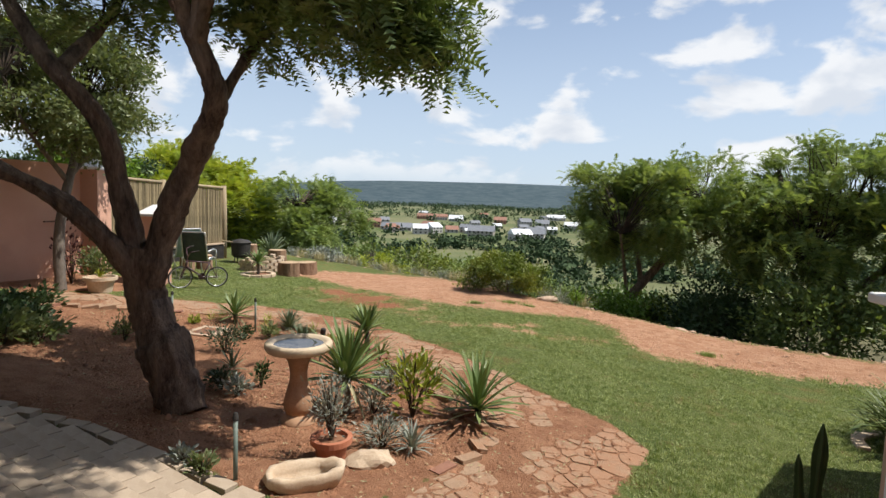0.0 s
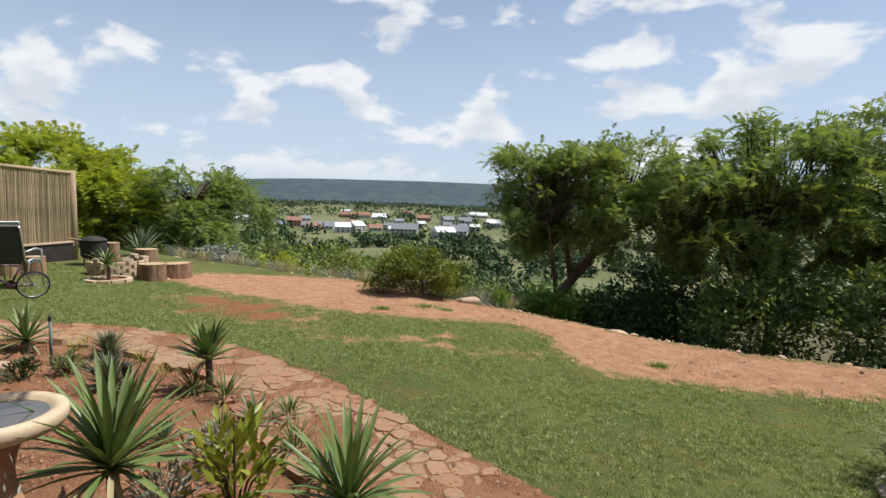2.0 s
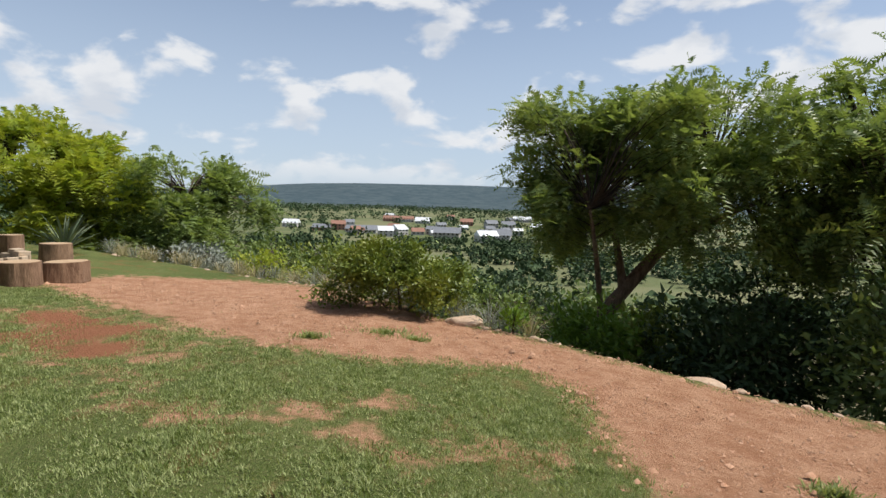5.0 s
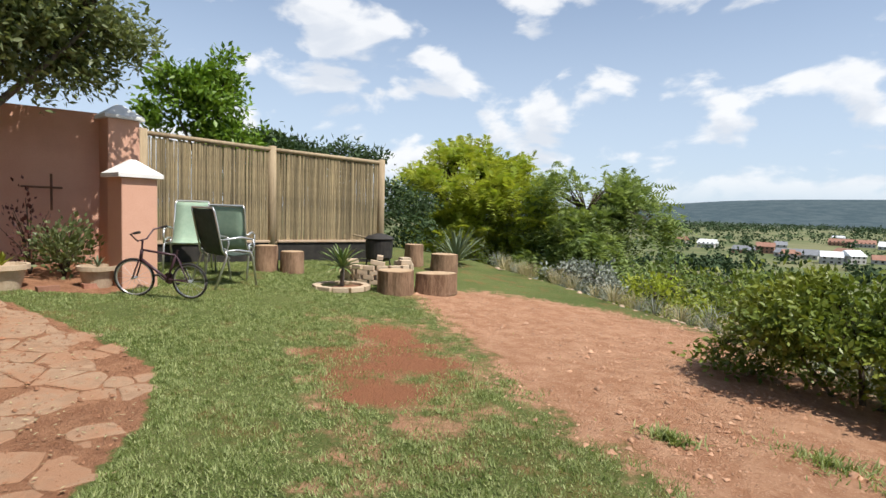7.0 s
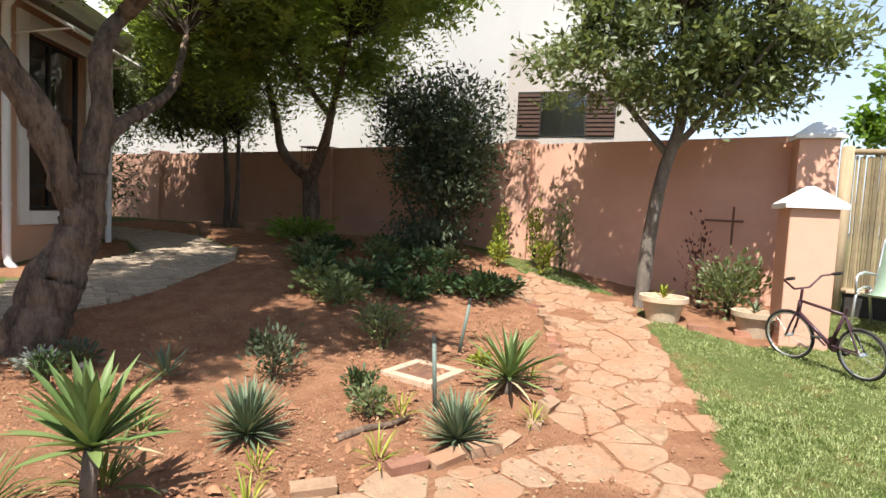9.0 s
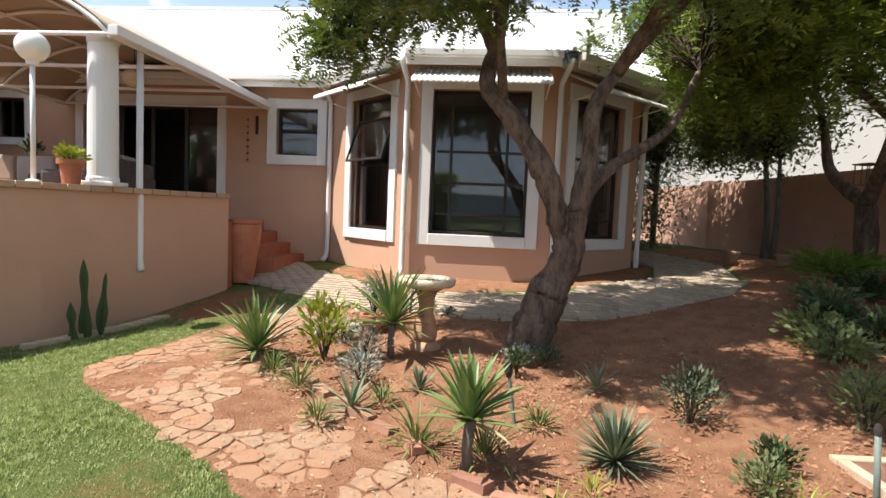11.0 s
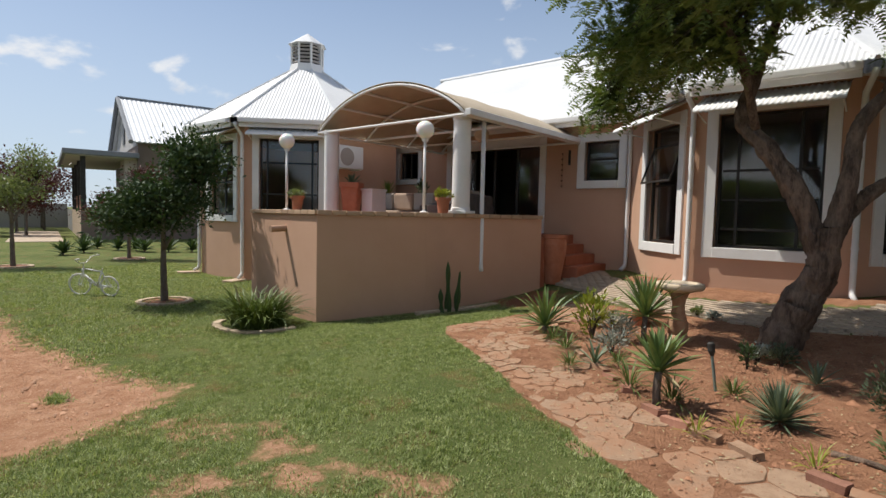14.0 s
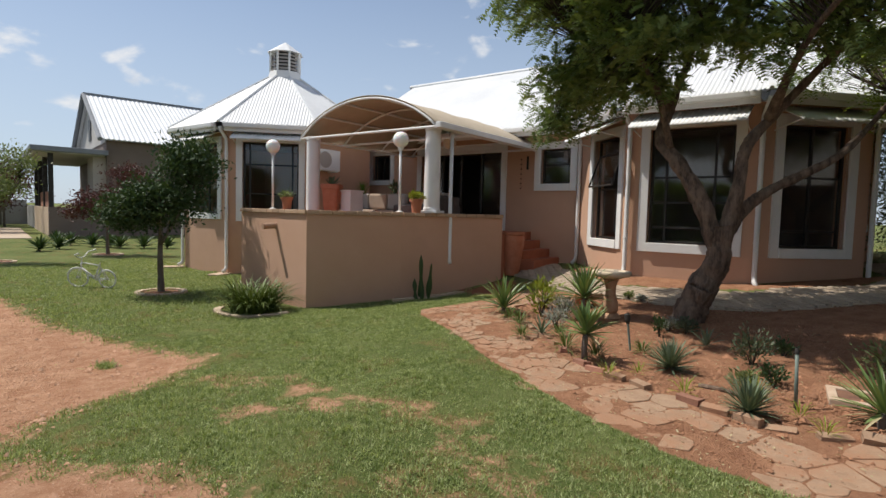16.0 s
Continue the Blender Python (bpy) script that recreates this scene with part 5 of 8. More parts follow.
# olive by the wall's end
ox, oy = -6.98, 7.92
tree("olive_tree", "slender olive tree with grey-green leaves against the wall", [
    ([zed(ox, oy, -0.1), (ox - 0.05, oy + 0.04, 0.5), (ox, oy + 0.13, 1.2), (ox + 0.05, oy + 0.3, 1.9), (ox + 0.1, oy + 0.35, 2.6)], 0.09, 0.05),
    ([(ox, oy + 0.2, 1.5), (ox + 0.1, oy + 0.8, 2.2), (ox + 0.2, oy + 1.2, 2.7)], 0.045, 0.015),
    ([(ox, oy + 0.15, 1.5), (ox - 0.1, oy - 0.5, 2.3), (ox, oy - 0.9, 2.9)], 0.045, 0.015)],
    [(ox, oy + 0.25, 3.0, 1.15, 1.2, 1.05), (ox + 0.1, oy + 1.0, 2.4, 0.75, 0.8, 0.55), (ox, oy - 0.55, 2.5, 0.75, 0.75, 0.6), (ox + 0.1, oy + 0.3, 2.1, 0.75, 0.85, 0.35)],
    640, 34, ("quad", 0.1, 0.04), "leaf_olive", "bark_grey", 0.12, 0.006, 0.3, puffs=(75, 0.3))
# grey shrub against the wall and more behind
tree("grey_shrub", "tall grey-leaved shrub with bare stems against the wall", [
    ([zed(-7.75, 4.75, -0.1), (-7.8, 4.8, 0.8), (-7.7, 5.0, 1.7)], 0.035, 0.015),
    ([zed(-7.65, 4.85, -0.1), (-7.6, 5.2, 0.7), (-7.5, 5.5, 1.6)], 0.03, 0.012),
    ([zed(-7.75, 4.6, -0.1), (-7.8, 4.2, 0.8), (-7.7, 3.9, 1.7)], 0.03, 0.012),
    ([zed(-7.6, 4.7, -0.1), (-7.3, 4.8, 0.9), (-7.2, 4.8, 2.0)], 0.03, 0.012)],
    [(-7.6, 4.8, 2.0, 0.95, 1.05, 0.8), (-7.5, 5.0, 1.2, 0.7, 0.8, 0.7), (-7.4, 4.8, 0.3, 0.5, 0.6, 0.4)],
    520, 34, ("quad", 0.085, 0.034), "leaf_grey", "bark_grey", 0.14, 0.005, 0.3, category="shrub")
tree("wall_tree", "grey-leaved tree with twin stems beside the far wall", [
    ([zed(-8.3, -0.4, -0.1), (-8.3, -0.4, 1.0), (-8.1, -0.3, 2.0)], 0.08, 0.04), ([zed(-8.3, -0.2, -0.1), (-8.2, 0.0, 1.0), (-8.0, 0.2, 2.0)], 0.07, 0.03)],
    [(-7.9, -0.2, 2.6, 1.2, 1.3, 0.9), (-7.8, -1.4, 2.9, 1.3, 1.3, 1.0), (-7.7, -0.8, 3.8, 1.4, 1.4, 0.9)], 760, 34, ("quad", 0.11, 0.042), "leaf_olive", "bark_grey", 0.18, 0.006, 0.3)
tree("corner_tree", "grey-green feathery pepper tree at the end of the side passage", [
    ([zed(-7.6, -3.4, -0.1), (-7.6, -3.4, 1.0), (-7.5, -3.2, 2.2)], 0.09, 0.05)],
    [(-7.3, -3.4, 3.0, 1.5, 1.4, 1.6), (-7.0, -3.0, 0.9, 0.8, 0.8, 0.8), (-7.4, -4.8, 2.4, 1.6, 1.4, 2.0), (-6.9, -2.6, 3.9, 1.2, 1.2, 1.0)], 720, 26, ("quad", 0.13, 0.032), "leaf_pepper", "bark_grey", 0.2, 0.006, 0.3)
# beyond the fence
cx, cy = -9.35, 11.45
tree("citrus_tree", "bright green upright tree behind the lath fence", [
    ([zed(cx, cy, -0.2), (cx, cy, 1.0), (cx + 0.05, cy + 0.2, 2.4), (cx + 0.1, cy + 0.35, 3.3)], 0.07, 0.02), ([(cx, cy, 1.0), (cx - 0.1, cy - 0.6, 2.4)], 0.04, 0.015), ([(cx, cy, 1.4), (cx, cy + 0.7, 2.3)], 0.03, 0.012)],
    [(cx, cy - 0.4, 2.25, 0.6, 0.65, 0.6), (cx + 0.1, cy + 0.35, 2.85, 0.28, 0.3, 0.6), (cx, cy + 0.0, 2.5, 0.45, 0.45, 0.5), (cx + 0.1, cy + 0.35, 1.8, 0.5, 0.5, 0.4)], 270, 20, ("quad", 0.13, 0.062), "leaf_bright", "bark_grey", 0.1, 0.006, 0.3, puffs=(42, 0.24))
tree("hedge_bush", "dark green bushes behind the lath fence", [([zed(-13.0, 15.0, -0.2), (-13.0, 15.0, 1.0)], 0.06, 0.03)],
    [(-12.0, 13.5, 1.25, 1.4, 1.4, 0.9), (-13.5, 16.5, 1.5, 1.8, 1.8, 1.0), (-13.4, 19.0, 0.2, 1.6, 1.8, 1.1)], 400, 34, ("quad", 0.16, 0.065), "leaf_dark", "bark_grey", 0.18, 0.008, 0.4, category="bush", puffs=(45, 0.5))
tree("lime_acacia", "broad yellow-green acacia on the slope below", [
    ([zed(-15.5, 25.5, -0.2), (-15.4, 25.5, -1.0), (-15.0, 25.5, 1.0)], 0.16, 0.06), ([zed(-14.8, 25.5, -0.2), (-13.8, 25.2, 0.5)], 0.1, 0.04), ([zed(-16, 25.5, -0.2), (-17.2, 25.2, 1.0)], 0.1, 0.04)],
    [(-16.3, 25.6, 1.3, 2.9, 2.7, 2.1), (-13.8, 25.2, 0.6, 2.3, 2.3, 2.0), (-15.3, 24.6, -1.0, 3.0, 2.4, 1.6)], 760, 13, ("frond", 0.5, 5, 0.17, 0.06), "leaf_lime", "bark_grey", 0.24, 0.012, 0.5, puffs=(75, 0.62))
tree("slope_acacia", "olive-green acacia on the slope below", [
    ([zed(-10.6, 26.5, -0.2), (-10.6, 26.5, -1.0), (-10.4, 26.5, 0.8)], 0.12, 0.05)],
    [(-10.5, 26.6, 0.7, 2.2, 2.2, 2.0), (-8.8, 26.0, -0.9, 2.2, 2.0, 1.7), (-11.6, 25.0, -1.4, 2.0, 1.8, 1.5)], 520, 12, ("frond", 0.5, 5, 0.16, 0.056), "leaf_edge", "bark_grey", 0.24, 0.012, 0.5, puffs=(55, 0.6))
# big trees over the edge
tree("edge_acacia", "large spreading acacia with a leaning trunk below the bank", [
    ([(2.9, 14.1, Z(2.9, 14.1) - 0.2), (3.25, 14.0, -1.1), (3.8, 13.9, -0.3), (4.4, 13.9, 0.5), (4.8, 13.9, 1.4)], 0.15, 0.06),
    ([(3.6, 13.9, -0.6), (3.5, 14.2, 0.3), (3.3, 14.6, 1.2)], 0.08, 0.025), ([(4.2, 13.9, 0.2), (5.2, 13.6, 0.8), (6.2, 13.5, 1.2)], 0.07, 0.02), ([(3.3, 14.0, -1.0), (3.1, 13.6, -0.1), (2.9, 13.3, 0.7)], 0.06, 0.02)],
    [(4.8, 13.9, 1.55, 1.6, 1.6, 0.8), (2.6, 14.0, 0.5, 0.8, 0.8, 0.5), (2.95, 14.0, 1.75, 0.95, 0.9, 0.65), (3.5, 14.0, 1.1, 1.4, 1.5, 0.85), (2.7, 14.0, 0.75, 0.9, 0.9, 0.6), (6.3, 13.7, 0.85, 1.4, 1.4, 0.9), (5.0, 13.0, 0.7, 1.8, 1.0, 0.7), (3.0, 14.2, 0.3, 0.8, 0.9, 0.4), (6.4, 13.2, 0.0, 1.2, 1.0, 0.9)],
    950, 20, ("frond", 0.24, 6, 0.068, 0.024), "leaf_edge", "bark", 0.13, 0.009, 0.35, puffs=(85, 0.4), group="trees below the bank")
tree("bank_acacia", "dense dark acacia beside the bank", [
    ([(7.6, 13.0, Z(7.6, 13.0) - 0.2), (7.6, 12.9, -1.0), (7.7, 12.8, 0.6)], 0.16, 0.07), ([(7.6, 12.9, -0.6), (8.6, 12.5, 0.5), (9.2, 12.2, 1.2)], 0.09, 0.03), ([(7.6, 12.9, -0.6), (6.7, 12.5, 0.3)], 0.08, 0.03)],
    [(7.5, 12.7, 1.6, 1.7, 1.6, 1.15), (9.7, 12.1, 2.0, 0.95, 0.95, 1.2), (9.5, 12.2, 0.9, 1.5, 1.4, 1.2), (6.6, 12.3, 0.7, 1.4, 1.2, 1.0), (8.2, 11.6, 0.2, 2.0, 1.0, 1.0)],
    900, 16, ("frond", 0.28, 6, 0.08, 0.028), "leaf_edge", "bark", 0.15, 0.009, 0.4, puffs=(85, 0.45), group="trees below the bank")
tree("bank_acacia", "tall dark acacia further along the bank", [
    ([(11.6, 11.0, Z(11.6, 11.0) - 0.2), (11.6, 10.9, 0.0), (11.6, 10.8, 2.0)], 0.16, 0.07)],
    [(11.6, 10.8, 3.0, 1.9, 1.8, 1.6), (12.5, 9.8, 1.2, 2.0, 1.8, 1.8), (10.8, 10.6, 1.0, 1.4, 1.3, 1.2)],
    620, 14, ("frond", 0.3, 5, 0.09, 0.032), "leaf_edge", "bark", 0.18, 0.01, 0.4, puffs=(60, 0.5), group="trees below the bank")
for x, y, rx, ry, rz, mt in ((4.7, 12.3, 0.9, 0.7, 0.75, "leaf_dark"), (6.2, 11.3, 1.2, 0.8, 1.0, "leaf_acacia"), (8.0, 10.3, 1.3, 0.9, 1.15, "leaf_acacia"), (10.0, 9.4, 1.4, 0.9, 1.2, "leaf_acacia"), (12.5, 8.6, 1.5, 1.0, 1.4, "leaf_acacia"), (2.9, 12.9, 0.5, 0.45, 0.5, "leaf_bright"), (5.4, 13.2, 1.6, 1.0, 1.2, "leaf_dark"), (3.9, 13.6, 0.8, 0.6, 0.7, "leaf_shrub")):
    z = Z(x, y)
    tree("bank_shrub", "shaded leafy shrub filling the bank under the trees", [([(x, y, z - 0.1), (x, y, z + rz * 0.8)], 0.03, 0.012)],
         [(x, y, z + rz * 0.75, rx, ry, rz)], int(210 * rx), 18, ("quad", 0.11, 0.05), mt, "bark_grey", 0.16, 0.006, 0.4, "shrubs on the bank", "shrub", 6)
z = Z(0.25, 12.5)
tree("edge_bush", "rounded glossy green bush at the edge of the dirt", [
    ([(0.3, 12.5, z - 0.1), (0.25, 12.45, z + 0.5)], 0.03, 0.012), ([(0.2, 12.5, z - 0.1), (-0.3, 12.5, z + 0.5)], 0.02, 0.01), ([(0.3, 12.5, z - 0.1), (0.8, 12.4, z + 0.4)], 0.02, 0.01)],
    [(0.1, 12.45, z + 0.42, 0.62, 0.52, 0.42), (0.65, 12.35, z + 0.3, 0.46, 0.42, 0.36), (-0.38, 12.5, z + 0.3, 0.38, 0.38, 0.34)],
    460, 26, ("quad", 0.06, 0.03), "leaf_shrub", "bark_grey", 0.07, 0.005, 0.45, "", "bush", 6, puffs=(60, 0.17))
k = 0
for x, y, r, mt in ((-6.0, 24.5, 2.0, "leaf_acacia"), (-3.6, 23.5, 1.9, "leaf_shrub"), (-1.2, 22.0, 1.7, "leaf_acacia"), (0.8, 20.5, 1.5, "leaf_shrub"), (2.4, 19.5, 1.6, "leaf_dark"), (4.2, 20.5, 2.0, "leaf_acacia"), (-2.6, 19.2, 1.1, "leaf_shrub"), (-4.6, 20.0, 1.0, "leaf_lime"), (1.6, 16.6, 1.0, "leaf_acacia"), (0.2, 17.6, 0.9, "leaf_dark"), (-7.6, 21.0, 1.1, "leaf_silver"), (-1.4, 28, 2.6, "leaf_acacia"), (3.0, 30, 3.0, "leaf_dark"), (-5.5, 33, 3.0, "leaf_acacia"), (8, 34, 3.2, "leaf_acacia"), (1.5, 42, 3.4, "leaf_shrub"), (-7, 46, 3.6, "leaf_dark"), (5, 55, 4.5, "leaf_acacia"), (-3, 60, 4.5, "leaf_acacia"), (-14, 58, 5, "leaf_shrub"), (-22, 45, 4.5, "leaf_acacia")):
    z = Z(x, y)
    tree("slope_bush", "leafy bush on the slope below the garden", [([(x, y, z - 0.2), (x, y, z + r * 0.9)], 0.06, 0.02)],
         [(x, y, z + r * 0.4, r, r, r * 0.75), (x + r * 0.7, y, z + r * 0.25, r * 0.7, r * 0.7, r * 0.5)], 170 if y < 40 else 110, 11, ("quad", 0.085 * r + 0.03, 0.045 * r + 0.012), mt, "bark_grey", 0.11 * r, 0.008, 0.5, "bushes on the slope", "bush", 6, puffs=(24, 0.33 * r))
# yard trees beside the house
for x, y, h, r, n, mt in ((7.17, 4.69, 1.2, 0.85, 520, "leaf_dark"), (15.8, 0.0, 1.2, 1.0, 260, "leaf_red"), (15.6, 3.4, 1.5, 0.8, 160, "leaf_olive")):
    z = Z(x, y)
    tree("young_tree", "young standard tree in a round bed on the lawn", [([(x, y, z - 0.1), (x + 0.03, y, z + h * 0.6), (x, y, z + h + 0.6)], 0.07, 0.03), ([(x + 0.02, y, z + h * 0.8), (x - 0.4, y + 0.3, z + h + 0.5)], 0.035, 0.015), ([(x + 0.02, y, z + h * 0.8), (x - 0.3, y - 0.5, z + h + 0.9)], 0.035, 0.015)],
         [(x, y, z + h + 0.6, r, r, r * 0.55), (x - r * 0.45, y - r * 0.4, z + h + 1.4, r * 0.65, r * 0.65, r * 0.55), (x + 0.4 * r, y + 0.45 * r, z + h + 0.4, r * 0.7, r * 0.7, r * 0.35)], n, 26, ("quad", 0.085, 0.04), mt, "bark_grey", 0.14, 0.006, 0.3, "young lawn trees")
for x, y, r in ((33.5, -5.0, 1.6), (38, -6.5, 1.9), (41, -9.5, 2.1), (35, -2.8, 1.6), (44.5, -11, 2.3), (43, -3, 2.2)):
    z = Z(x, y)
    tree("plum_tree", "dark plum-leaved tree beyond the neighbour's yard", [([(x, y, z - 0.1), (x, y, z + 2.8)], 0.09, 0.05)],
         [(x, y, z + 3.1, r, r, r * 0.9), (x + 0.5 * r, y + 0.6 * r, z + 2.5, r * 0.8, r * 0.8, r * 0.7)], 200, 12, ("quad", 0.2, 0.1), "leaf_red", "bark_grey", 0.3, 0.01, 0.4, "plum trees")


# ---------------------------------------------------------------- far valley
def far_house(x, y, w, d, h, rz, roof_mat, wall_mat):
    z = Z(x, y)
    e = empty("far_house", (x, y, z), rz)
    part("wall", boxm(-w / 2, w / 2, -d / 2, d / 2, -1.5, h), wall_mat, e)
    bm = bmesh.new()
    o, rise = 0.5, d * 0.36
    vs = [bm.verts.new(v) for v in ((-w / 2 - o, -d / 2 - o, h), (w / 2 + o, -d / 2 - o, h), (w / 2 + o, d / 2 + o, h), (-w / 2 - o, d / 2 + o, h), (-w / 2 - o, 0, h + rise), (w / 2 + o, 0, h + rise))]
    for f in ((0, 1, 5, 4), (2, 3, 4, 5), (0, 4, 3), (1, 2, 5), (3, 2, 1, 0)):
        bm.faces.new([vs[i] for i in f])
    part("roof", bm, roof_mat, e)
    n = max(2, int(w / 3.4))
    for row in range(1 if h < 4 else 2):
        for k in range(n):
            wx = -w / 2 + w * (k + 0.5) / n
            part("window", boxm(wx - 0.8, wx + 0.8, -d / 2 - 0.06, -d / 2 + 0.02, 0.9 + 2.9 * row, 2.4 + 2.9 * row), "frame_dark", e)
    tagged(e, "distant valley house with pitched roof and dark windows", "house", "valley houses")
    return e


M["brick_far"] = surface("far red brick", (0.30, 0.15, 0.1), (0.38, 0.2, 0.14), 0.9, 0.5, 5, 0.0)
M["roof_red"] = surface("far red tile", (0.26, 0.13, 0.09), (0.32, 0.18, 0.13), 0.9, 0.5, 5, 0.0)
M["roof_slate"] = surface("far slate roof", (0.16, 0.17, 0.19), (0.23, 0.24, 0.26), 0.8, 0.5, 5, 0.0)
HOUSES = [(-2.9, 470, 22, 13, 5.6, -6, "roof_slate", "neighbour_grey"), (1.2, 455, 17, 12, 5.4, 25, "roof_far", "neighbour_wall"), (2.9, 470, 14, 12, 5.4, -12, "roof_slate", "neighbour_wall"),
          (-9.4, 480, 13, 11, 5.2, 15, "roof_far", "neighbour_wall"), (-8.0, 500, 12, 12, 5.4, 50, "roof_far", "neighbour_wall"), (-11.2, 520, 16, 12, 3.2, 5, "roof_slate", "neighbour_wall"), (-12.6, 530, 16, 10, 3.2, -8, "roof_slate", "neighbour_grey"),
          (-14.3, 560, 14, 10, 6.0, 10, "roof_red", "brick_far"), (-16, 545, 16, 10, 3.0, 0, "roof_slate", "brick_far"), (-9.0, 780, 20, 12, 4.0, 0, "roof_red", "brick_far"), (-7.4, 770, 22, 12, 4.0, 8, "roof_red", "neighbour_wall"), (-5.6, 740, 20, 14, 3.4, 0, "roof_far", "neighbour_wall"),
          (-1.0, 720, 16, 12, 5.0, 4, "roof_red", "brick_far"), (1.6, 690, 15, 12, 5.6, 20, "roof_slate", "neighbour_wall"), (3.4, 660, 16, 13, 5.6, 0, "roof_slate", "neighbour_wall"), (5.0, 900, 22, 14, 4.5, 0, "roof_far", "neighbour_wall"), (6.4, 640, 16, 12, 5.2, 0, "roof_far", "neighbour_wall"), (4.4, 930, 18, 12, 4.2, 0, "roof_far", "neighbour_wall"), (-19, 600, 16, 12, 4, 0, "roof_far", "neighbour_wall"), (-21.5, 640, 16, 12, 4, 0, "roof_red", "neighbour_wall")]
for k in range(24):
    HOUSES.append((random.uniform(-13.5, 4.5), random.choice((500, 520, 545, 610, 700, 820, 900)) + random.uniform(-12, 12), random.uniform(8, 14), random.uniform(7, 10), random.choice((2.8, 3.0, 5.2)), random.uniform(-40, 40), random.choice(("roof_far", "roof_slate", "roof_slate", "roof_far", "roof_red")), random.choice(("neighbour_wall", "neighbour_grey", "neighbour_wall"))))
for az, r, w, d, h, rz, rm, wm in HOUSES:
    far_house(r * math.sin(radians(az)), r * math.cos(radians(az)), w, d, h, rz, rm, wm)

# woodland of the valley and the hills
def woodland(name, n, r0, r1, az0, az1, size, mat, quads, band=None, dens=None):
    az = np.radians(RNG.uniform(az0, az1, n))
    r = np.sqrt(RNG.uniform(r0 * r0, r1 * r1, n))
    x, y = r * np.sin(az), r * np.cos(az)
    if dens:
        v = np.array([noise.noise((a * dens, b * dens, 7.0)) for a, b in zip(x, y)])
        keep = v > (-0.12 if r0 > 900 else -0.02)
        x, y = x[keep], y[keep]
    n = len(x)
    s = size * (0.6 + 0.8 * RNG.random(n))
    C = np.stack([x, y, lie(x, y) + s * 0.45], 1)
    P = np.repeat(C, quads, 0) + unit(RNG.normal(0, 1, (n * quads, 3))) * np.repeat(s, quads)[:, None] * np.array([0.5, 0.5, 0.42])
    D = unit(RNG.normal(0, 1, P.shape))
    Nn = unit(RNG.normal(0, 0.6, P.shape) + np.array([0, 0, 0.8]))
    V, F = leaf_quads(P, D, Nn, np.repeat(s, quads) * 0.42, np.repeat(s, quads) * 0.34)
    ob = np_mesh(name, V, F, mat)
    tagged(ob, "scattered dark green trees of the valley floor", "woodland", kind="stuff")
    return ob


woodland("valley_trees", 1700, 70, 440, -40, 40, 4.6, "wood_far", 34, dens=0.02)
woodland("valley_trees", 1000, 440, 950, -40, 40, 7.0, "wood_far", 14, dens=0.012)
woodland("valley_trees", 6000, 1050, 1800, -45, 45, 8.0, "wood_far", 8, dens=0.006)


# ---------------------------------------------------------------- blades, rosettes, bushes
def strip_leaf(P, yaw, pitch, length, width, curl, segs=4, fold=0.25):
    """Long blades, arching: arrays of root, yaw, pitch, length, width, curl."""
    n = len(P)
    out_v, out_f = [], []
    rows = []
    pos = P.copy()
    ang = pitch.copy()
    h = np.stack([np.cos(yaw), np.sin(yaw), np.zeros(n)], 1)
    s = np.stack([-np.sin(yaw), np.cos(yaw), np.zeros(n)], 1)
    up = np.array([[0, 0, 1.0]])
    for k in range(segs + 1):
        f = k / segs
        w = width * (0.75 + 0.9 * f) * (1 - f ** 2.2) + 0.0004
        nrm = h * (-np.sin(ang))[:, None] + up * np.cos(ang)[:, None]
        rows.append(np.stack([pos - s * w[:, None] / 2 + nrm * (w * fold)[:, None], pos, pos + s * w[:, None] / 2 + nrm * (w * fold)[:, None]], 1))
        pos = pos + (h * np.cos(ang)[:, None] + up * np.sin(ang)[:, None]) * (length / segs)[:, None]
        ang = ang - curl / segs
    V = np.stack(rows, 1).reshape(-1, 3)
    per = (segs + 1) * 3
    base = (np.arange(n) * per)[:, None]
    F = []
    for k in range(segs):
        for c in (0, 1):
            F.append(base + np.array([[k * 3 + c, k * 3 + c + 1, (k + 1) * 3 + c + 1, (k + 1) * 3 + c]]))
    return V, np.concatenate(F, 0)


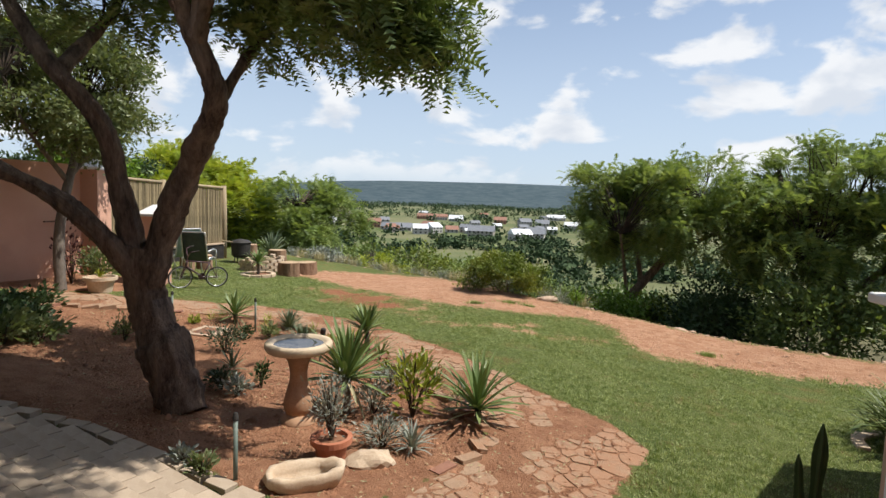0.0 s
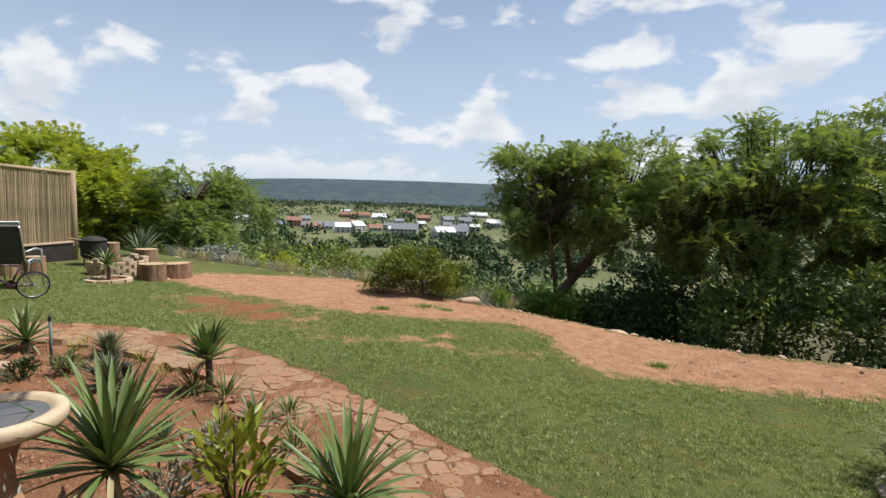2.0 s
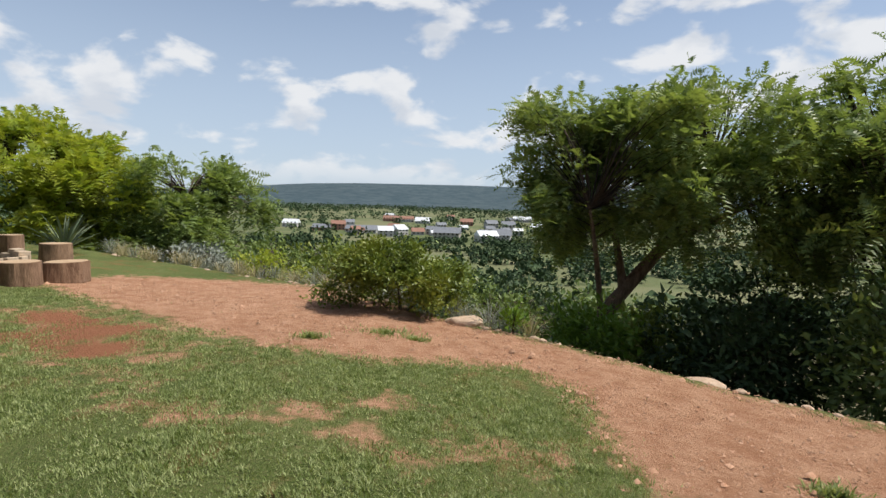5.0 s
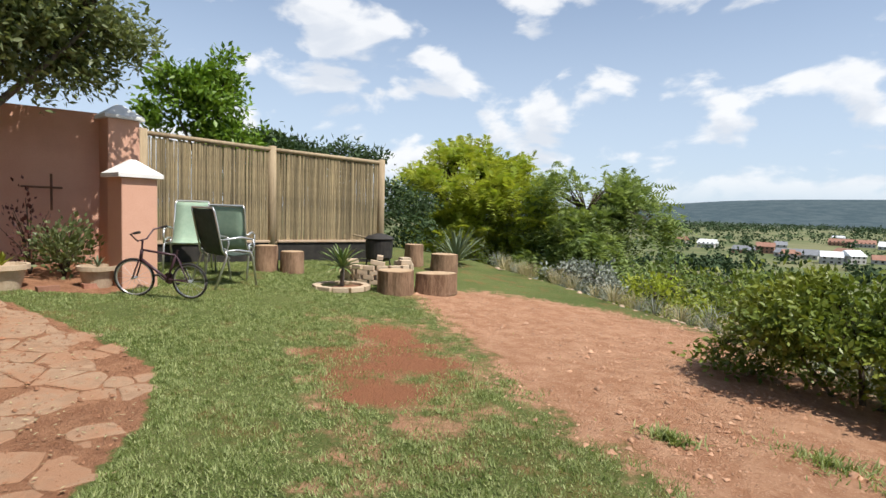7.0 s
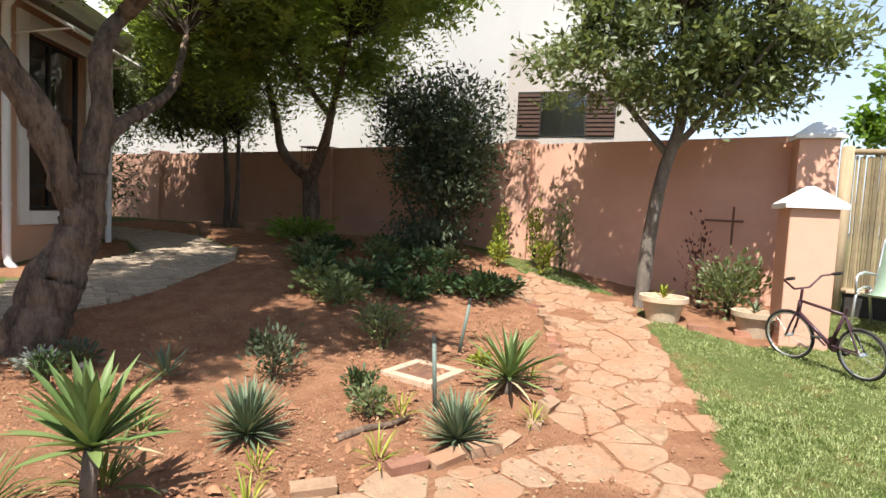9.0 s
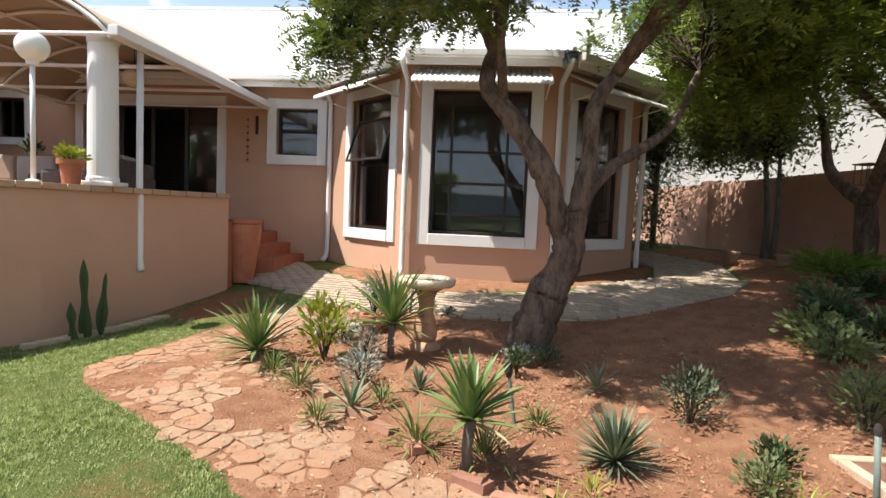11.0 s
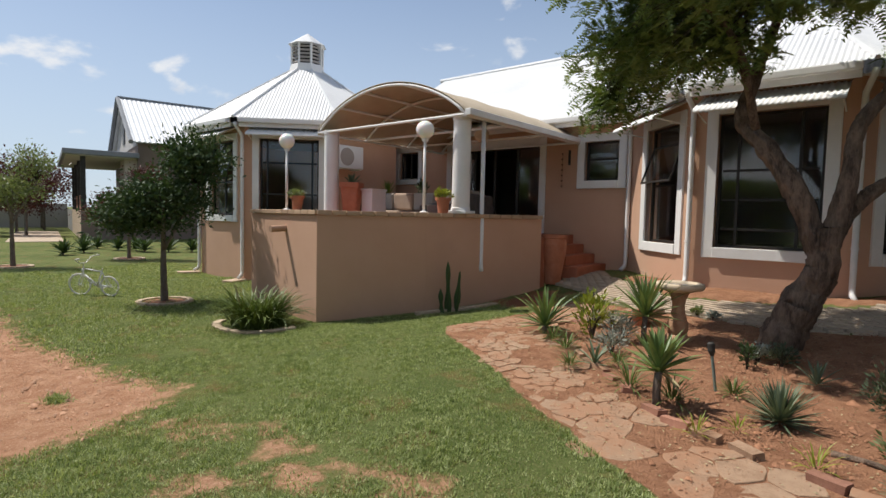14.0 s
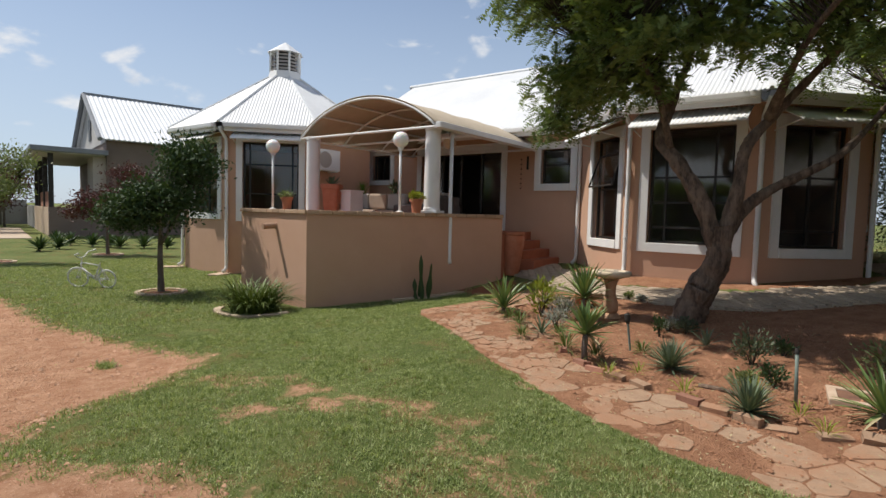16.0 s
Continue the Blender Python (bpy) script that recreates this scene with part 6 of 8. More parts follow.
def rosette(name, label, at, n, length, width, mat, stem=0.0, lo=-5, hi=85, curl=0.5, category="plant", group="", r0=0.02, stem_mat="bark_grey", dead=0):
    """A rosette of sword leaves, on a stem if it has one."""
    e = empty(name, at)
    if stem:
        part("stem", tubem([(0, 0, -0.05), (0.01, 0, stem * 0.5), (0, 0.01, stem + 0.03)], [0.035, 0.03, 0.03], 10), stem_mat, e, smooth=True)
    yaw = np.arange(n) * 2.39996 + RNG.normal(0, 0.15, n)
    f = (np.arange(n) + 0.5) / n
    pitch = np.radians(lo + (hi - lo) * f ** 0.8 + RNG.normal(0, 5, n))
    ln = length * (0.75 + 0.35 * RNG.random(n)) * (0.85 + 0.25 * np.sin(f * 3.1))
    P = np.stack([np.cos(yaw) * r0, np.sin(yaw) * r0, stem + 0.02 + f * 0.05 + 0 * yaw], 1)
    V, F = strip_leaf(P, yaw, pitch, ln, np.full(n, width), curl * (0.5 + RNG.random(n)))
    np_mesh("leaves", V, F, mat, e)
    if dead:
        yaw = RNG.uniform(0, 6.28, dead)
        V, F = strip_leaf(np.stack([np.cos(yaw) * r0, np.sin(yaw) * r0, stem + 0.01 + 0 * yaw], 1), yaw, np.radians(RNG.uniform(-30, 5, dead)), np.full(dead, length * 0.75), np.full(dead, width * 0.7), np.full(dead, 0.5))
        np_mesh("dead_leaf", V, F, "grass_dry", e, "withered straw-coloured leaves")
    tagged(e, label, category, group)
    return e


def bush(name, label, at, rx, ry, h, n, leaf_l, leaf_w, mat, group="", category="shrub", stems=6):
    """A small leafy bush: thin stems from one root, leaves thick along them."""
    e = empty(name, at)
    Cs = []
    for k in range(stems):
        a, f = random.uniform(0, 6.28), random.uniform(0.3, 1.0)
        tip = Vector((math.cos(a) * rx * f, math.sin(a) * ry * f, h * (1.05 - 0.5 * f * f)))
        mid = Vector((tip.x * 0.35, tip.y * 0.35, tip.z * 0.6))
        part("stem", tubem([(0, 0, -0.03), mid, tip], [0.008, 0.006, 0.003], 5), "twig", e)
        for t in np.linspace(0.3, 1.0, 6):
            p = Vector((0, 0, 0)).lerp(mid, min(1, t * 2)) if t < 0.5 else mid.lerp(tip, t * 2 - 1)
            Cs.append(tuple(p))
    Cs = np.array(Cs)
    B, _ = blob_points([(0, 0, h * 0.55, rx * 0.9, ry * 0.9, h * 0.45)], n // 2, 0.35)
    P = np.concatenate([Cs[RNG.integers(0, len(Cs), n - n // 2)] + RNG.normal(0, 1, (n - n // 2, 3)) * np.array([rx, ry, h]) * 0.16, B])
    P[:, 2] = np.maximum(P[:, 2], 0.01)
    D = unit(P * np.array([1, 1, 0.6]) + RNG.normal(0, 0.18 * max(rx, h), P.shape))
    s = 0.65 + 0.7 * RNG.random(len(P))
    V, F = leaf_quads(P, D, unit(RNG.normal(0, 0.7, P.shape) + np.array([0, 0, 0.8])), leaf_l * s, leaf_w * s)
    np_mesh("foliage", V, F, mat, e)
    tagged(e, label, category, group)
    return e


# ---------------------------------------------------------------- bird bath and the bed
bx, by = -1.4, 4.16
bath = empty("bird_bath", (bx, by, Z(bx, by) - 0.01))
HB = 0.16 - Z(bx, by)
part("foot", lathem([(0, 0), (0.15, 0), (0.155, 0.03), (0.13, 0.06), (0.105, 0.09), (0, 0.09)], 28), "basin_stem", bath, smooth=True)
part("stem", lathem([(0, 0.085), (0.1, 0.085), (0.115, 0.14), (0.118, 0.2), (0.095, 0.28), (0.072, 0.36), (0.068, 0.43), (0.082, 0.5), (0.115, HB - 0.11), (0, HB - 0.11)], 28), "basin_stem", bath, smooth=True)
part("basin", lathem([(0, HB - 0.112), (0.12, HB - 0.112), (0.2, HB - 0.085), (0.255, HB - 0.075), (0.27, HB - 0.05), (0.272, HB - 0.02), (0.262, HB - 0.004), (0.235, HB), (0.21, HB - 0.008), (0.19, HB - 0.035), (0.1, HB - 0.06), (0, HB - 0.065)], 40), "basin", bath, "cream cast stone bowl with a rolled rim", smooth=True)
part("water", lathem([(0, HB - 0.022), (0.2, HB - 0.022), (0.2, HB - 0.026), (0, HB - 0.026)], 32), "water", bath, "still dark water")
tagged(bath, "cast stone bird bath with baluster stem and shallow water", "bird bath")

rosette("yucca", "tall green yucca with stiff sword leaves beside the bird bath", zed(-1.08, 4.45), 60, 0.52, 0.042, "leaf_yucca", 0.28, 0, 86, 0.3, dead=8)
rosette("yucca", "green yucca on a short pale stem in the red soil", zed(-1.45, 6.48), 46, 0.34, 0.045, "leaf_yucca", 0.24, 8, 86, 0.25, group="bed yuccas", dead=3)
rosette("yucca", "wide green yucca at the edge of the path", zed(0.06, 4.55), 46, 0.5, 0.04, "leaf_yucca", 0.06, 2, 82, 0.4, group="bed yuccas", dead=5)
rosette("yucca", "small spiky yucca in the red soil", zed(-3.7, 7.42), 44, 0.38, 0.032, "leaf_yucca", 0.08, -6, 84, 0.25, group="bed yuccas", dead=10)
rosette("agave", "round grey-green agave with narrow blades", zed(-2.27, 6.46), 150, 0.27, 0.017, "leaf_agave", 0.0, -4, 86, 0.1, group="bed agaves", dead=8)
rosette("agave", "dense grey-green agave at the path edge", zed(-2.86, 7.42), 130, 0.25, 0.017, "leaf_agave", 0.0, -2, 86, 0.12, group="bed agaves", dead=8)
rosette("agave", "small silver agave in the red soil", zed(-1.27, 5.35), 26, 0.16, 0.022, "leaf_agave", 0.0, 5, 84, 0.15, group="bed agaves")
rosette("agave", "pale striped agave near the path", zed(-0.8, 5.72), 16, 0.22, 0.03, "leaf_agave", 0.0, 5, 75, 0.3, group="bed agaves")
rosette("agave", "small green agave under the old tree", zed(-2.62, 5.35), 16, 0.2, 0.026, "leaf_agave", 0.0, 5, 80, 0.2, group="bed agaves")
for x, y, s in ((-0.4, 5.28, 0.2), (-1.2, 6.22, 0.24), (-1.55, 6.4, 0.22), (-1.98, 6.0, 0.14), (-0.6, 5.9, 0.14), (-1.0, 5.6, 0.12), (-0.15, 4.95, 0.16)):
    rosette("grass_tuft", "low fresh green tuft in the soil", zed(x, y), 40, s, 0.012, "leaf_strap", 0.0, 5, 85, 0.9, "plant", "green tufts", 0.04)
for x, y, s in ((-1.75, 7.0, 0.14), (-2.4, 7.2, 0.15), (-2.95, 7.0, 0.14), (-3.2, 7.4, 0.12), (-4.0, 7.3, 0.15), (-3.3, 7.72, 0.12), (-3.95, 7.5, 0.13), (-2.0, 6.8, 0.1)):
    rosette("weed", "thin reddish-green weed in the red soil", zed(x, y), 18, s, 0.009, "leaf_yellow", 0.0, 20, 85, 0.8, "plant", "small weeds", 0.03)
yl = bush("yellow_shrub", "young shrub with yellow-green paddle leaves on bare stems", zed(-0.5, 4.5), 0.26, 0.26, 0.56, 210, 0.1, 0.034, "leaf_yellow", stems=10)
bush("silver_bush", "fine silver-grey lavender in a clay pot", (-0.9, 3.52, Z(-0.9, 3.52) + 0.16), 0.17, 0.17, 0.42, 900, 0.035, 0.008, "leaf_silver", stems=14)
bush("silver_bush", "low silver-grey cushion plant beside the path", zed(-0.62, 3.86), 0.2, 0.17, 0.2, 600, 0.05, 0.008, "leaf_silver", "silver cushions", stems=10)
rosette("silver_tuft", "pale silver strap-leaved tuft beside the path", zed(-0.38, 3.82), 46, 0.2, 0.016, "leaf_silver", 0, 10, 85, 0.8, "plant", "silver cushions")
bush("silver_bush", "silver-grey shrub with fine leaves by the yucca", zed(-0.85, 4.5), 0.2, 0.2, 0.3, 500, 0.05, 0.012, "leaf_silver", "silver cushions")
bush("silver_bush", "low silver plant in the red soil", zed(-0.84, 5.1), 0.2, 0.18, 0.22, 420, 0.05, 0.012, "leaf_silver", "silver cushions")
for x, y, r, h, mt, l in ((-3.02, 5.93, 0.26, 0.36, "leaf_grey", "rounded grey-green shrub in the red soil"), (-4.08, 6.17, 0.28, 0.4, "leaf_olive", "leafy green shrub in the red soil"), (-4.3, 5.9, 0.2, 0.3, "leaf_olive", "small shrub with pale flowers in the bed"),
                       (-2.88, 6.82, 0.16, 0.2, "leaf_olive", "low green shrublet in the red soil"), (-3.13, 6.58, 0.15, 0.2, "leaf_dark", "low dark shrublet in the red soil"), (-2.4, 4.75, 0.18, 0.18, "leaf_grey", "thin grey seedling at the tree's foot"),
                       (-4.1, 7.05, 0.1, 0.1, "leaf_yellow", "tiny yellow seedling in the soil"), (-3.35, 5.5, 0.12, 0.2, "leaf_dark", "thin seedling in the shade"), (-2.2, 4.65, 0.15, 0.16, "leaf_silver", "tiny grey plant by the tree"), (-2.1, 4.95, 0.1, 0.25, "leaf_dark", "small leafy cutting in the bed"),
                       (-1.55, 3.0, 0.09, 0.12, "leaf_olive", "small weed at the paving edge"), (-1.75, 3.12, 0.09, 0.1, "leaf_silver", "small grey weed at the paving edge")):
    bush("small_shrub", l, zed(x, y), r * 0.92, r * 0.92, h * 0.9, int(1900 * r), 0.045, 0.019, mt, "bed shrubs")
for x, y in ((-4.85, 4.85), (-5.3, 4.5), (-5.25, 5.1), (-5.35, 5.65), (-5.7, 5.2), (-5.9, 5.85), (-5.9, 6.3), (-6.3, 6.3), (-6.2, 5.3), (-6.5, 4.6), (-5.6, 4.1), (-6.3, 3.9), (-6.9, 4.4), (-6.8, 5.4), (-4.75, 5.2)):
    s = random.uniform(0.75, 1.2)
    bush("border_shrub", "dark leafy border shrub in the shade of the trees", zed(x, y), 0.34 * s, 0.34 * s, 0.27 * s, 480, 0.075, 0.036, "leaf_dark" if random.random() < 0.65 else "leaf_olive", "border shrubs")
for x, y, h in ((-7.95, 5.75, 0.75), (-7.9, 6.3, 0.95), (-7.75, 6.75, 1.15), (-7.6, 6.55, 0.5), (-7.5, 5.9, 0.4)):
    bush("wall_climber", "thin upright climber trained against the wall", zed(x, y), 0.14, 0.16, h, 320, 0.06, 0.03, "leaf_yellow" if h < 1 else "leaf_olive", "wall climbers", stems=5)
bush("rose_bush", "leafy rose bush in the bed below the wall", zed(-7.05, 8.85), 0.42, 0.42, 0.62, 900, 0.07, 0.04, "leaf_olive", stems=12)
bush("rose_bush", "straggling bare rose canes against the wall", zed(-7.35, 8.55), 0.3, 0.3, 0.95, 160, 0.06, 0.035, "leaf_red", stems=10)
bush("fern", "bright green fern clump under the feathery tree", zed(-7.1, 2.6), 0.6, 0.5, 0.35, 700, 0.14, 0.03, "leaf_bright", stems=12)

# irrigation risers and lamp stake
for x, y, h, lean, nm, lb in ((-3.22, 7.1, 0.46, 3, "irrigation_riser", "grey-green plastic irrigation riser with a black nozzle"), (-4.27, 6.78, 0.46, -8, "irrigation_riser", "grey-green plastic irrigation riser with a black nozzle"), (-1.32, 2.98, 0.4, -6, "irrigation_riser", "green irrigation riser beside the paving")):
    e = empty(nm, zed(x, y, -0.03))
    part("riser_pipe", tubem([(0, 0, 0), (0, 0, h)], 0.014, 10), "pipe_green", e, smooth=True)
    part("nozzle", lathem([(0, h), (0.018, h), (0.018, h + 0.02), (0.012, h + 0.045), (0, h + 0.045)], 12), "rubber", e, "black plastic nozzle")
    e.rotation_euler = (radians(lean), radians(lean * 0.5), 0)
    tagged(e, lb, "irrigation riser", "irrigation risers")
e = empty("solar_stake", zed(-1.85, 5.9, -0.03))
part("stake", tubem([(0, 0, 0), (0, 0, 0.34)], 0.012, 8), "pipe_green", e)
part("lamp_head", lathem([(0, 0.33), (0.016, 0.33), (0.03, 0.37), (0.032, 0.43), (0.02, 0.445), (0, 0.445)], 14), "char", e, "black tapered lamp head")
e.rotation_euler = (radians(6), radians(8), 0)
tagged(e, "leaning black garden stake light in the soil", "stake light")

# manhole, dead branch
mh = empty("manhole", zed(-3.73, 6.74, -0.026), -8)
for x0, x1, y0, y1 in ((-0.23, 0.23, -0.23, -0.16), (-0.23, 0.23, 0.16, 0.23), (-0.23, -0.16, -0.157, 0.157), (0.16, 0.23, -0.157, 0.157)):
    part("kerb", boxm(x0, x1, y0, y1, -0.08, 0.046, bevel=0.008), "concrete", mh)
part("cover", boxm(-0.158, 0.158, -0.158, 0.158, -0.05, 0.034, bevel=0.004), "rust", mh, "rusty brown inspection cover")
tagged(mh, "square inspection cover in a pale concrete kerb", "manhole")
br = part("dead_branch", tubem([(0, 0, 0.012), (0.18, 0.03, 0.02), (0.36, 0.02, 0.018), (0.5, 0.07, 0.02)], [0.024, 0.02, 0.018, 0.012], 8), "bark", smooth=True)
br.matrix_world = pose(-2.52, 6.86, Z(-2.6, 6.9), 0, 0, 152)
tagged(br, "short dead branch lying on the red soil", "branch")

# pot, trough and rocks at the path's start
def clay_pot(name, label, at, r, h, mat="terracotta", rim=0.02, taper=0.72, group="", soil=True, cat="pot"):
    e = empty(name, at)
    part("body", lathem([(0, 0), (r * taper, 0), (r * 0.94, h * 0.8), (r + rim, h * 0.8), (r + rim, h), (r - 0.012, h), (r - 0.02, h * 0.84), (r * 0.6, h * 0.8), (0, h * 0.8)], 28), mat, e, smooth=False)
    if soil:
        part("soil", lathem([(0, h * 0.85), (r * 0.86, h * 0.84), (r * 0.86, h * 0.8), (0, h * 0.8)], 20), "clod", e, "dark potting soil")
    tagged(e, label, cat, group)
    return e


clay_pot("clay_pot", "plain terracotta pot half sunk at the bed's edge", zed(-0.9, 3.52, -0.03), 0.125, 0.2)
clay_pot("glazed_planter", "low weathered clay bowl planter by the wall bed", zed(-6.5, 8.2, -0.01), 0.23, 0.27, "stone_pale", 0.025, 0.72, "wall planters")
clay_pot("glazed_planter", "low weathered clay bowl planter beside the pillar", zed(-6.38, 9.06, -0.01), 0.19, 0.25, "stone_pale", 0.025, 0.75, "wall planters")
rosette("succulent", "small yellow succulent in the clay bowl", (-6.5, 8.2, Z(-6.5, 8.2) + 0.22), 14, 0.14, 0.03, "leaf_yellow", 0, 20, 80, 0.3, group="potted succulents")
rosette("succulent", "small green succulent in the clay bowl", (-6.38, 9.06, Z(-6.38, 9.06) + 0.2), 12, 0.12, 0.025, "leaf_agave", 0, 20, 80, 0.3, group="potted succulents")


def rough_rock(name, label, at, sx, sy, sz, mat="rock", rz=0.0, seed=0, group="", cat="rock", sub=3):
    bm = bmesh.new()
    bmesh.ops.create_icosphere(bm, subdivisions=sub, radius=1.0)
    for v in bm.verts:
        n = noise.noise((v.co.x * 1.3 + seed * 3.1, v.co.y * 1.3, v.co.z * 1.3 + seed))
        m = noise.noise((v.co.x * 3.7 + seed, v.co.y * 3.7, v.co.z * 3.7))
        v.co *= 1 + 0.32 * n + 0.12 * m
        v.co = Vector((v.co.x * sx, v.co.y * sy, max(v.co.z, -0.6) * sz))
    ob = part(name, bm, mat)
    ob.matrix_world = pose(at[0], at[1], at[2] + sz * 0.35, 0, 0, rz)
    tagged(ob, label, cat, group)
    return ob


bm = bmesh.new()
N_T = 28
outer, rim_o, rim_i, inner, bot, lo = [], [], [], [], [], []
for k in range(N_T):
    a = 2 * math.pi * k / N_T
    w = 1 + 0.1 * noise.noise((math.cos(a) * 1.5, math.sin(a) * 1.5, 4.0))
    ex = 0.3 * math.copysign(abs(math.cos(a)) ** 0.8, math.cos(a)) * w
    ey = 0.155 * math.copysign(abs(math.sin(a)) ** 0.8, math.sin(a)) * w
    h = 0.13 + 0.02 * noise.noise((math.cos(a) * 2, math.sin(a) * 2, 9.0))
    lo.append(bm.verts.new((ex * 0.8, ey * 0.8, 0))); outer.append(bm.verts.new((ex, ey, h * 0.6))); rim_o.append(bm.verts.new((ex * 0.97, ey * 0.96, h)))
    rim_i.append(bm.verts.new((ex * 0.8, ey * 0.7, h * 0.96))); inner.append(bm.verts.new((ex * 0.7, ey * 0.58, h * 0.22)))
for r0, r1 in ((lo, outer), (outer, rim_o), (rim_o, rim_i), (rim_i, inner)):
    for k in range(N_T):
        bm.faces.new((r0[k], r0[(k + 1) % N_T], r1[(k + 1) % N_T], r1[k]))
bm.faces.new(inner); bm.faces.new(lo[::-1])
bmesh.ops.scale(bm, vec=(0.8, 0.85, 0.95), verts=bm.verts)
bmesh.ops.subdivide_edges(bm, edges=bm.edges[:], cuts=1)
for v in bm.verts:
    v.co *= 1 + 0.09 * noise.noise(v.co * 14)
tr = part("stone_trough", bm, "stone_pale", smooth=True)
tr.matrix_world = pose(-0.92, 3.06, Z(-0.92, 3.06) - 0.005, 0, 0, 30)
tagged(tr, "rough hollowed sandstone trough at the path edge", "trough")
rough_rock("rock", "pale weathered rock at the path edge", zed(-0.62, 3.55, -0.02), 0.17, 0.12, 0.08, "stone_pale", 20, 2)

# ---------------------------------------------------------------- bank: rocks, grasses
rough_rock("rock", "flat pale boulder on the edge of the bank", zed(1.18, 12.0, -0.02), 0.24, 0.13, 0.09, "rock", 0, 3, "bank rocks")
rough_rock("rock", "flat pale boulder on the edge of the bank", zed(3.62, 10.85, -0.02), 0.2, 0.12, 0.08, "rock", -30, 4, "bank rocks")
for k in range(90):
    x = random.uniform(-6.5, 7.5)
    y = float(edge_y(x)) - random.uniform(-0.25, 0.15)
    s = random.uniform(0.015, 0.05)
    rough_rock("bank_stone", "small stone on the rim of the bank", zed(x, y, -0.01), s * 1.3, s, s * 0.6, "rock", random.uniform(0, 180), k, "bank stones", "stone", 2)
for k in range(56):
    x = random.uniform(-6.8, 3.0)
    y = float(edge_y(x)) - random.uniform(-0.7, 0.15)
    rosette("bank_grass", "dry straw-coloured grass tuft on the bank", zed(x, y), 46, random.uniform(0.2, 0.38), 0.007, "grass_dry" if random.random() < 0.6 else "leaf_silver", 0, 30, 88, 0.8, "grass", "bank grasses", 0.06)
for x, y, r in ((0.33, 11.02, 0.25), (0.68, 10.86, 0.12), (-0.35, 10.62, 0.12), (3.3, 8.4, 0.12)):
    e = empty("turf_tuft", zed(x, y))
    n = int(2600 * r)
    rr, aa = r * np.abs(RNG.normal(0, 0.55, n)), RNG.uniform(0, 6.28, n)
    V, F = strip_leaf(np.stack([np.cos(aa) * rr * 1.5, np.sin(aa) * rr * 0.8, np.full(n, -0.012)], 1), RNG.uniform(0, 6.28, n), np.radians(RNG.uniform(15, 85, n)), RNG.uniform(0.05, 0.09, n), np.full(n, 0.008), RNG.uniform(0.3, 1.0, n))
    ob = np_mesh("blades", V, F, "grass_blade", e)
    ob["kind"] = "stuff"
    tagged(e, "small green grass tuft growing in the dirt", "grass", "turf tufts")
rosette("agave", "large spiky grey agave behind the logs", zed(-6.9, 15.6), 60, 0.75, 0.045, "leaf_agave", 0.05, 8, 82, 0.2, group="bank agaves", dead=8)
bush("edge_sprig", "small light green sprig at the bank edge", zed(1.75, 11.85), 0.18, 0.18, 0.3, 220, 0.07, 0.03, "leaf_bright")

# ---------------------------------------------------------------- sitting corner by the fence
def log_stump(at, r, h, rz=0.0, ratio=1.0, label="sawn tree stump seat with rough bark", seed=0, lean=0.0):
    e = empty("log_stump", at, rz)
    bm = bmesh.new()
    sides, rows = 30, []
    for f in (0.0, 0.25, 0.5, 0.75, 1.0):
        row = []
        for k in range(sides):
            a = 2 * math.pi * k / sides
            w = 1 + 0.13 * noise.noise((math.cos(a) * 1.6 + seed, math.sin(a) * 1.6, seed)) + 0.05 * noise.noise((math.cos(a) * 6, math.sin(a) * 6, seed + f * 1.2)) + 0.06 * (1 - f) ** 2
            row.append(bm.verts.new((math.cos(a) * r * w, math.sin(a) * r * w * ratio, h * f)))
        rows.append(row)
    for r0_, r1_ in zip(rows, rows[1:]):
        for k in range(sides):
            bm.faces.new((r0_[k], r0_[(k + 1) % sides], r1_[(k + 1) % sides], r1_[k]))
    bm.faces.new(rows[0][::-1])
    bm.faces.new(rows[-1])
    part("bark", bm, "log_side", e)
    bm = bmesh.new()
    top = [bm.verts.new((v[0] * 0.94, v[1] * 0.94, h + 0.006)) for v in [(math.cos(2 * math.pi * k / sides) * r * (1 + 0.13 * noise.noise((math.cos(2 * math.pi * k / sides) * 1.6 + seed, math.sin(2 * math.pi * k / sides) * 1.6, seed))), math.sin(2 * math.pi * k / sides) * r * ratio * (1 + 0.13 * noise.noise((math.cos(2 * math.pi * k / sides) * 1.6 + seed, math.sin(2 * math.pi * k / sides) * 1.6, seed)))) for k in range(sides)]]
    bot = [bm.verts.new((v.co.x, v.co.y, h - 0.01)) for v in top]
    bm.faces.new(top); bm.faces.new(bot[::-1])
    for k in range(sides):
        bm.faces.new((bot[k], bot[(k + 1) % sides], top[(k + 1) % sides], top[k]))
    part("cut_face", bm, "log_top", e, "pale sawn top with growth rings")
    if lean:
        e.rotation_euler = (radians(lean), 0, radians(rz))
    tagged(e, label, "log", "log seats")
    return e


log_stump(zed(-4.95, 12.36, -0.01), 0.25, 0.33, 10, 1.0, seed=1)
log_stump(zed(-4.78, 12.98, -0.01), 0.31, 0.3, 70, 0.72, seed=2)
log_stump(zed(-7.0, 14.5, -0.01), 0.18, 0.42, 30, 1.0, "upright weathered log behind the fire place", 3)
log_stump(zed(-6.25, 14.6, -0.01), 0.26, 0.34, 0, 0.9, "split weathered stump on the dirt", 4)
log_stump(zed(-7.0, 11.45, -0.01), 0.16, 0.4, 0, 1.0, "grey log beside the lath fence", 5)
log_stump(zed(-6.75, 11.75, -0.01), 0.17, 0.34, 40, 1.0, "grey log beside the lath fence", 6)

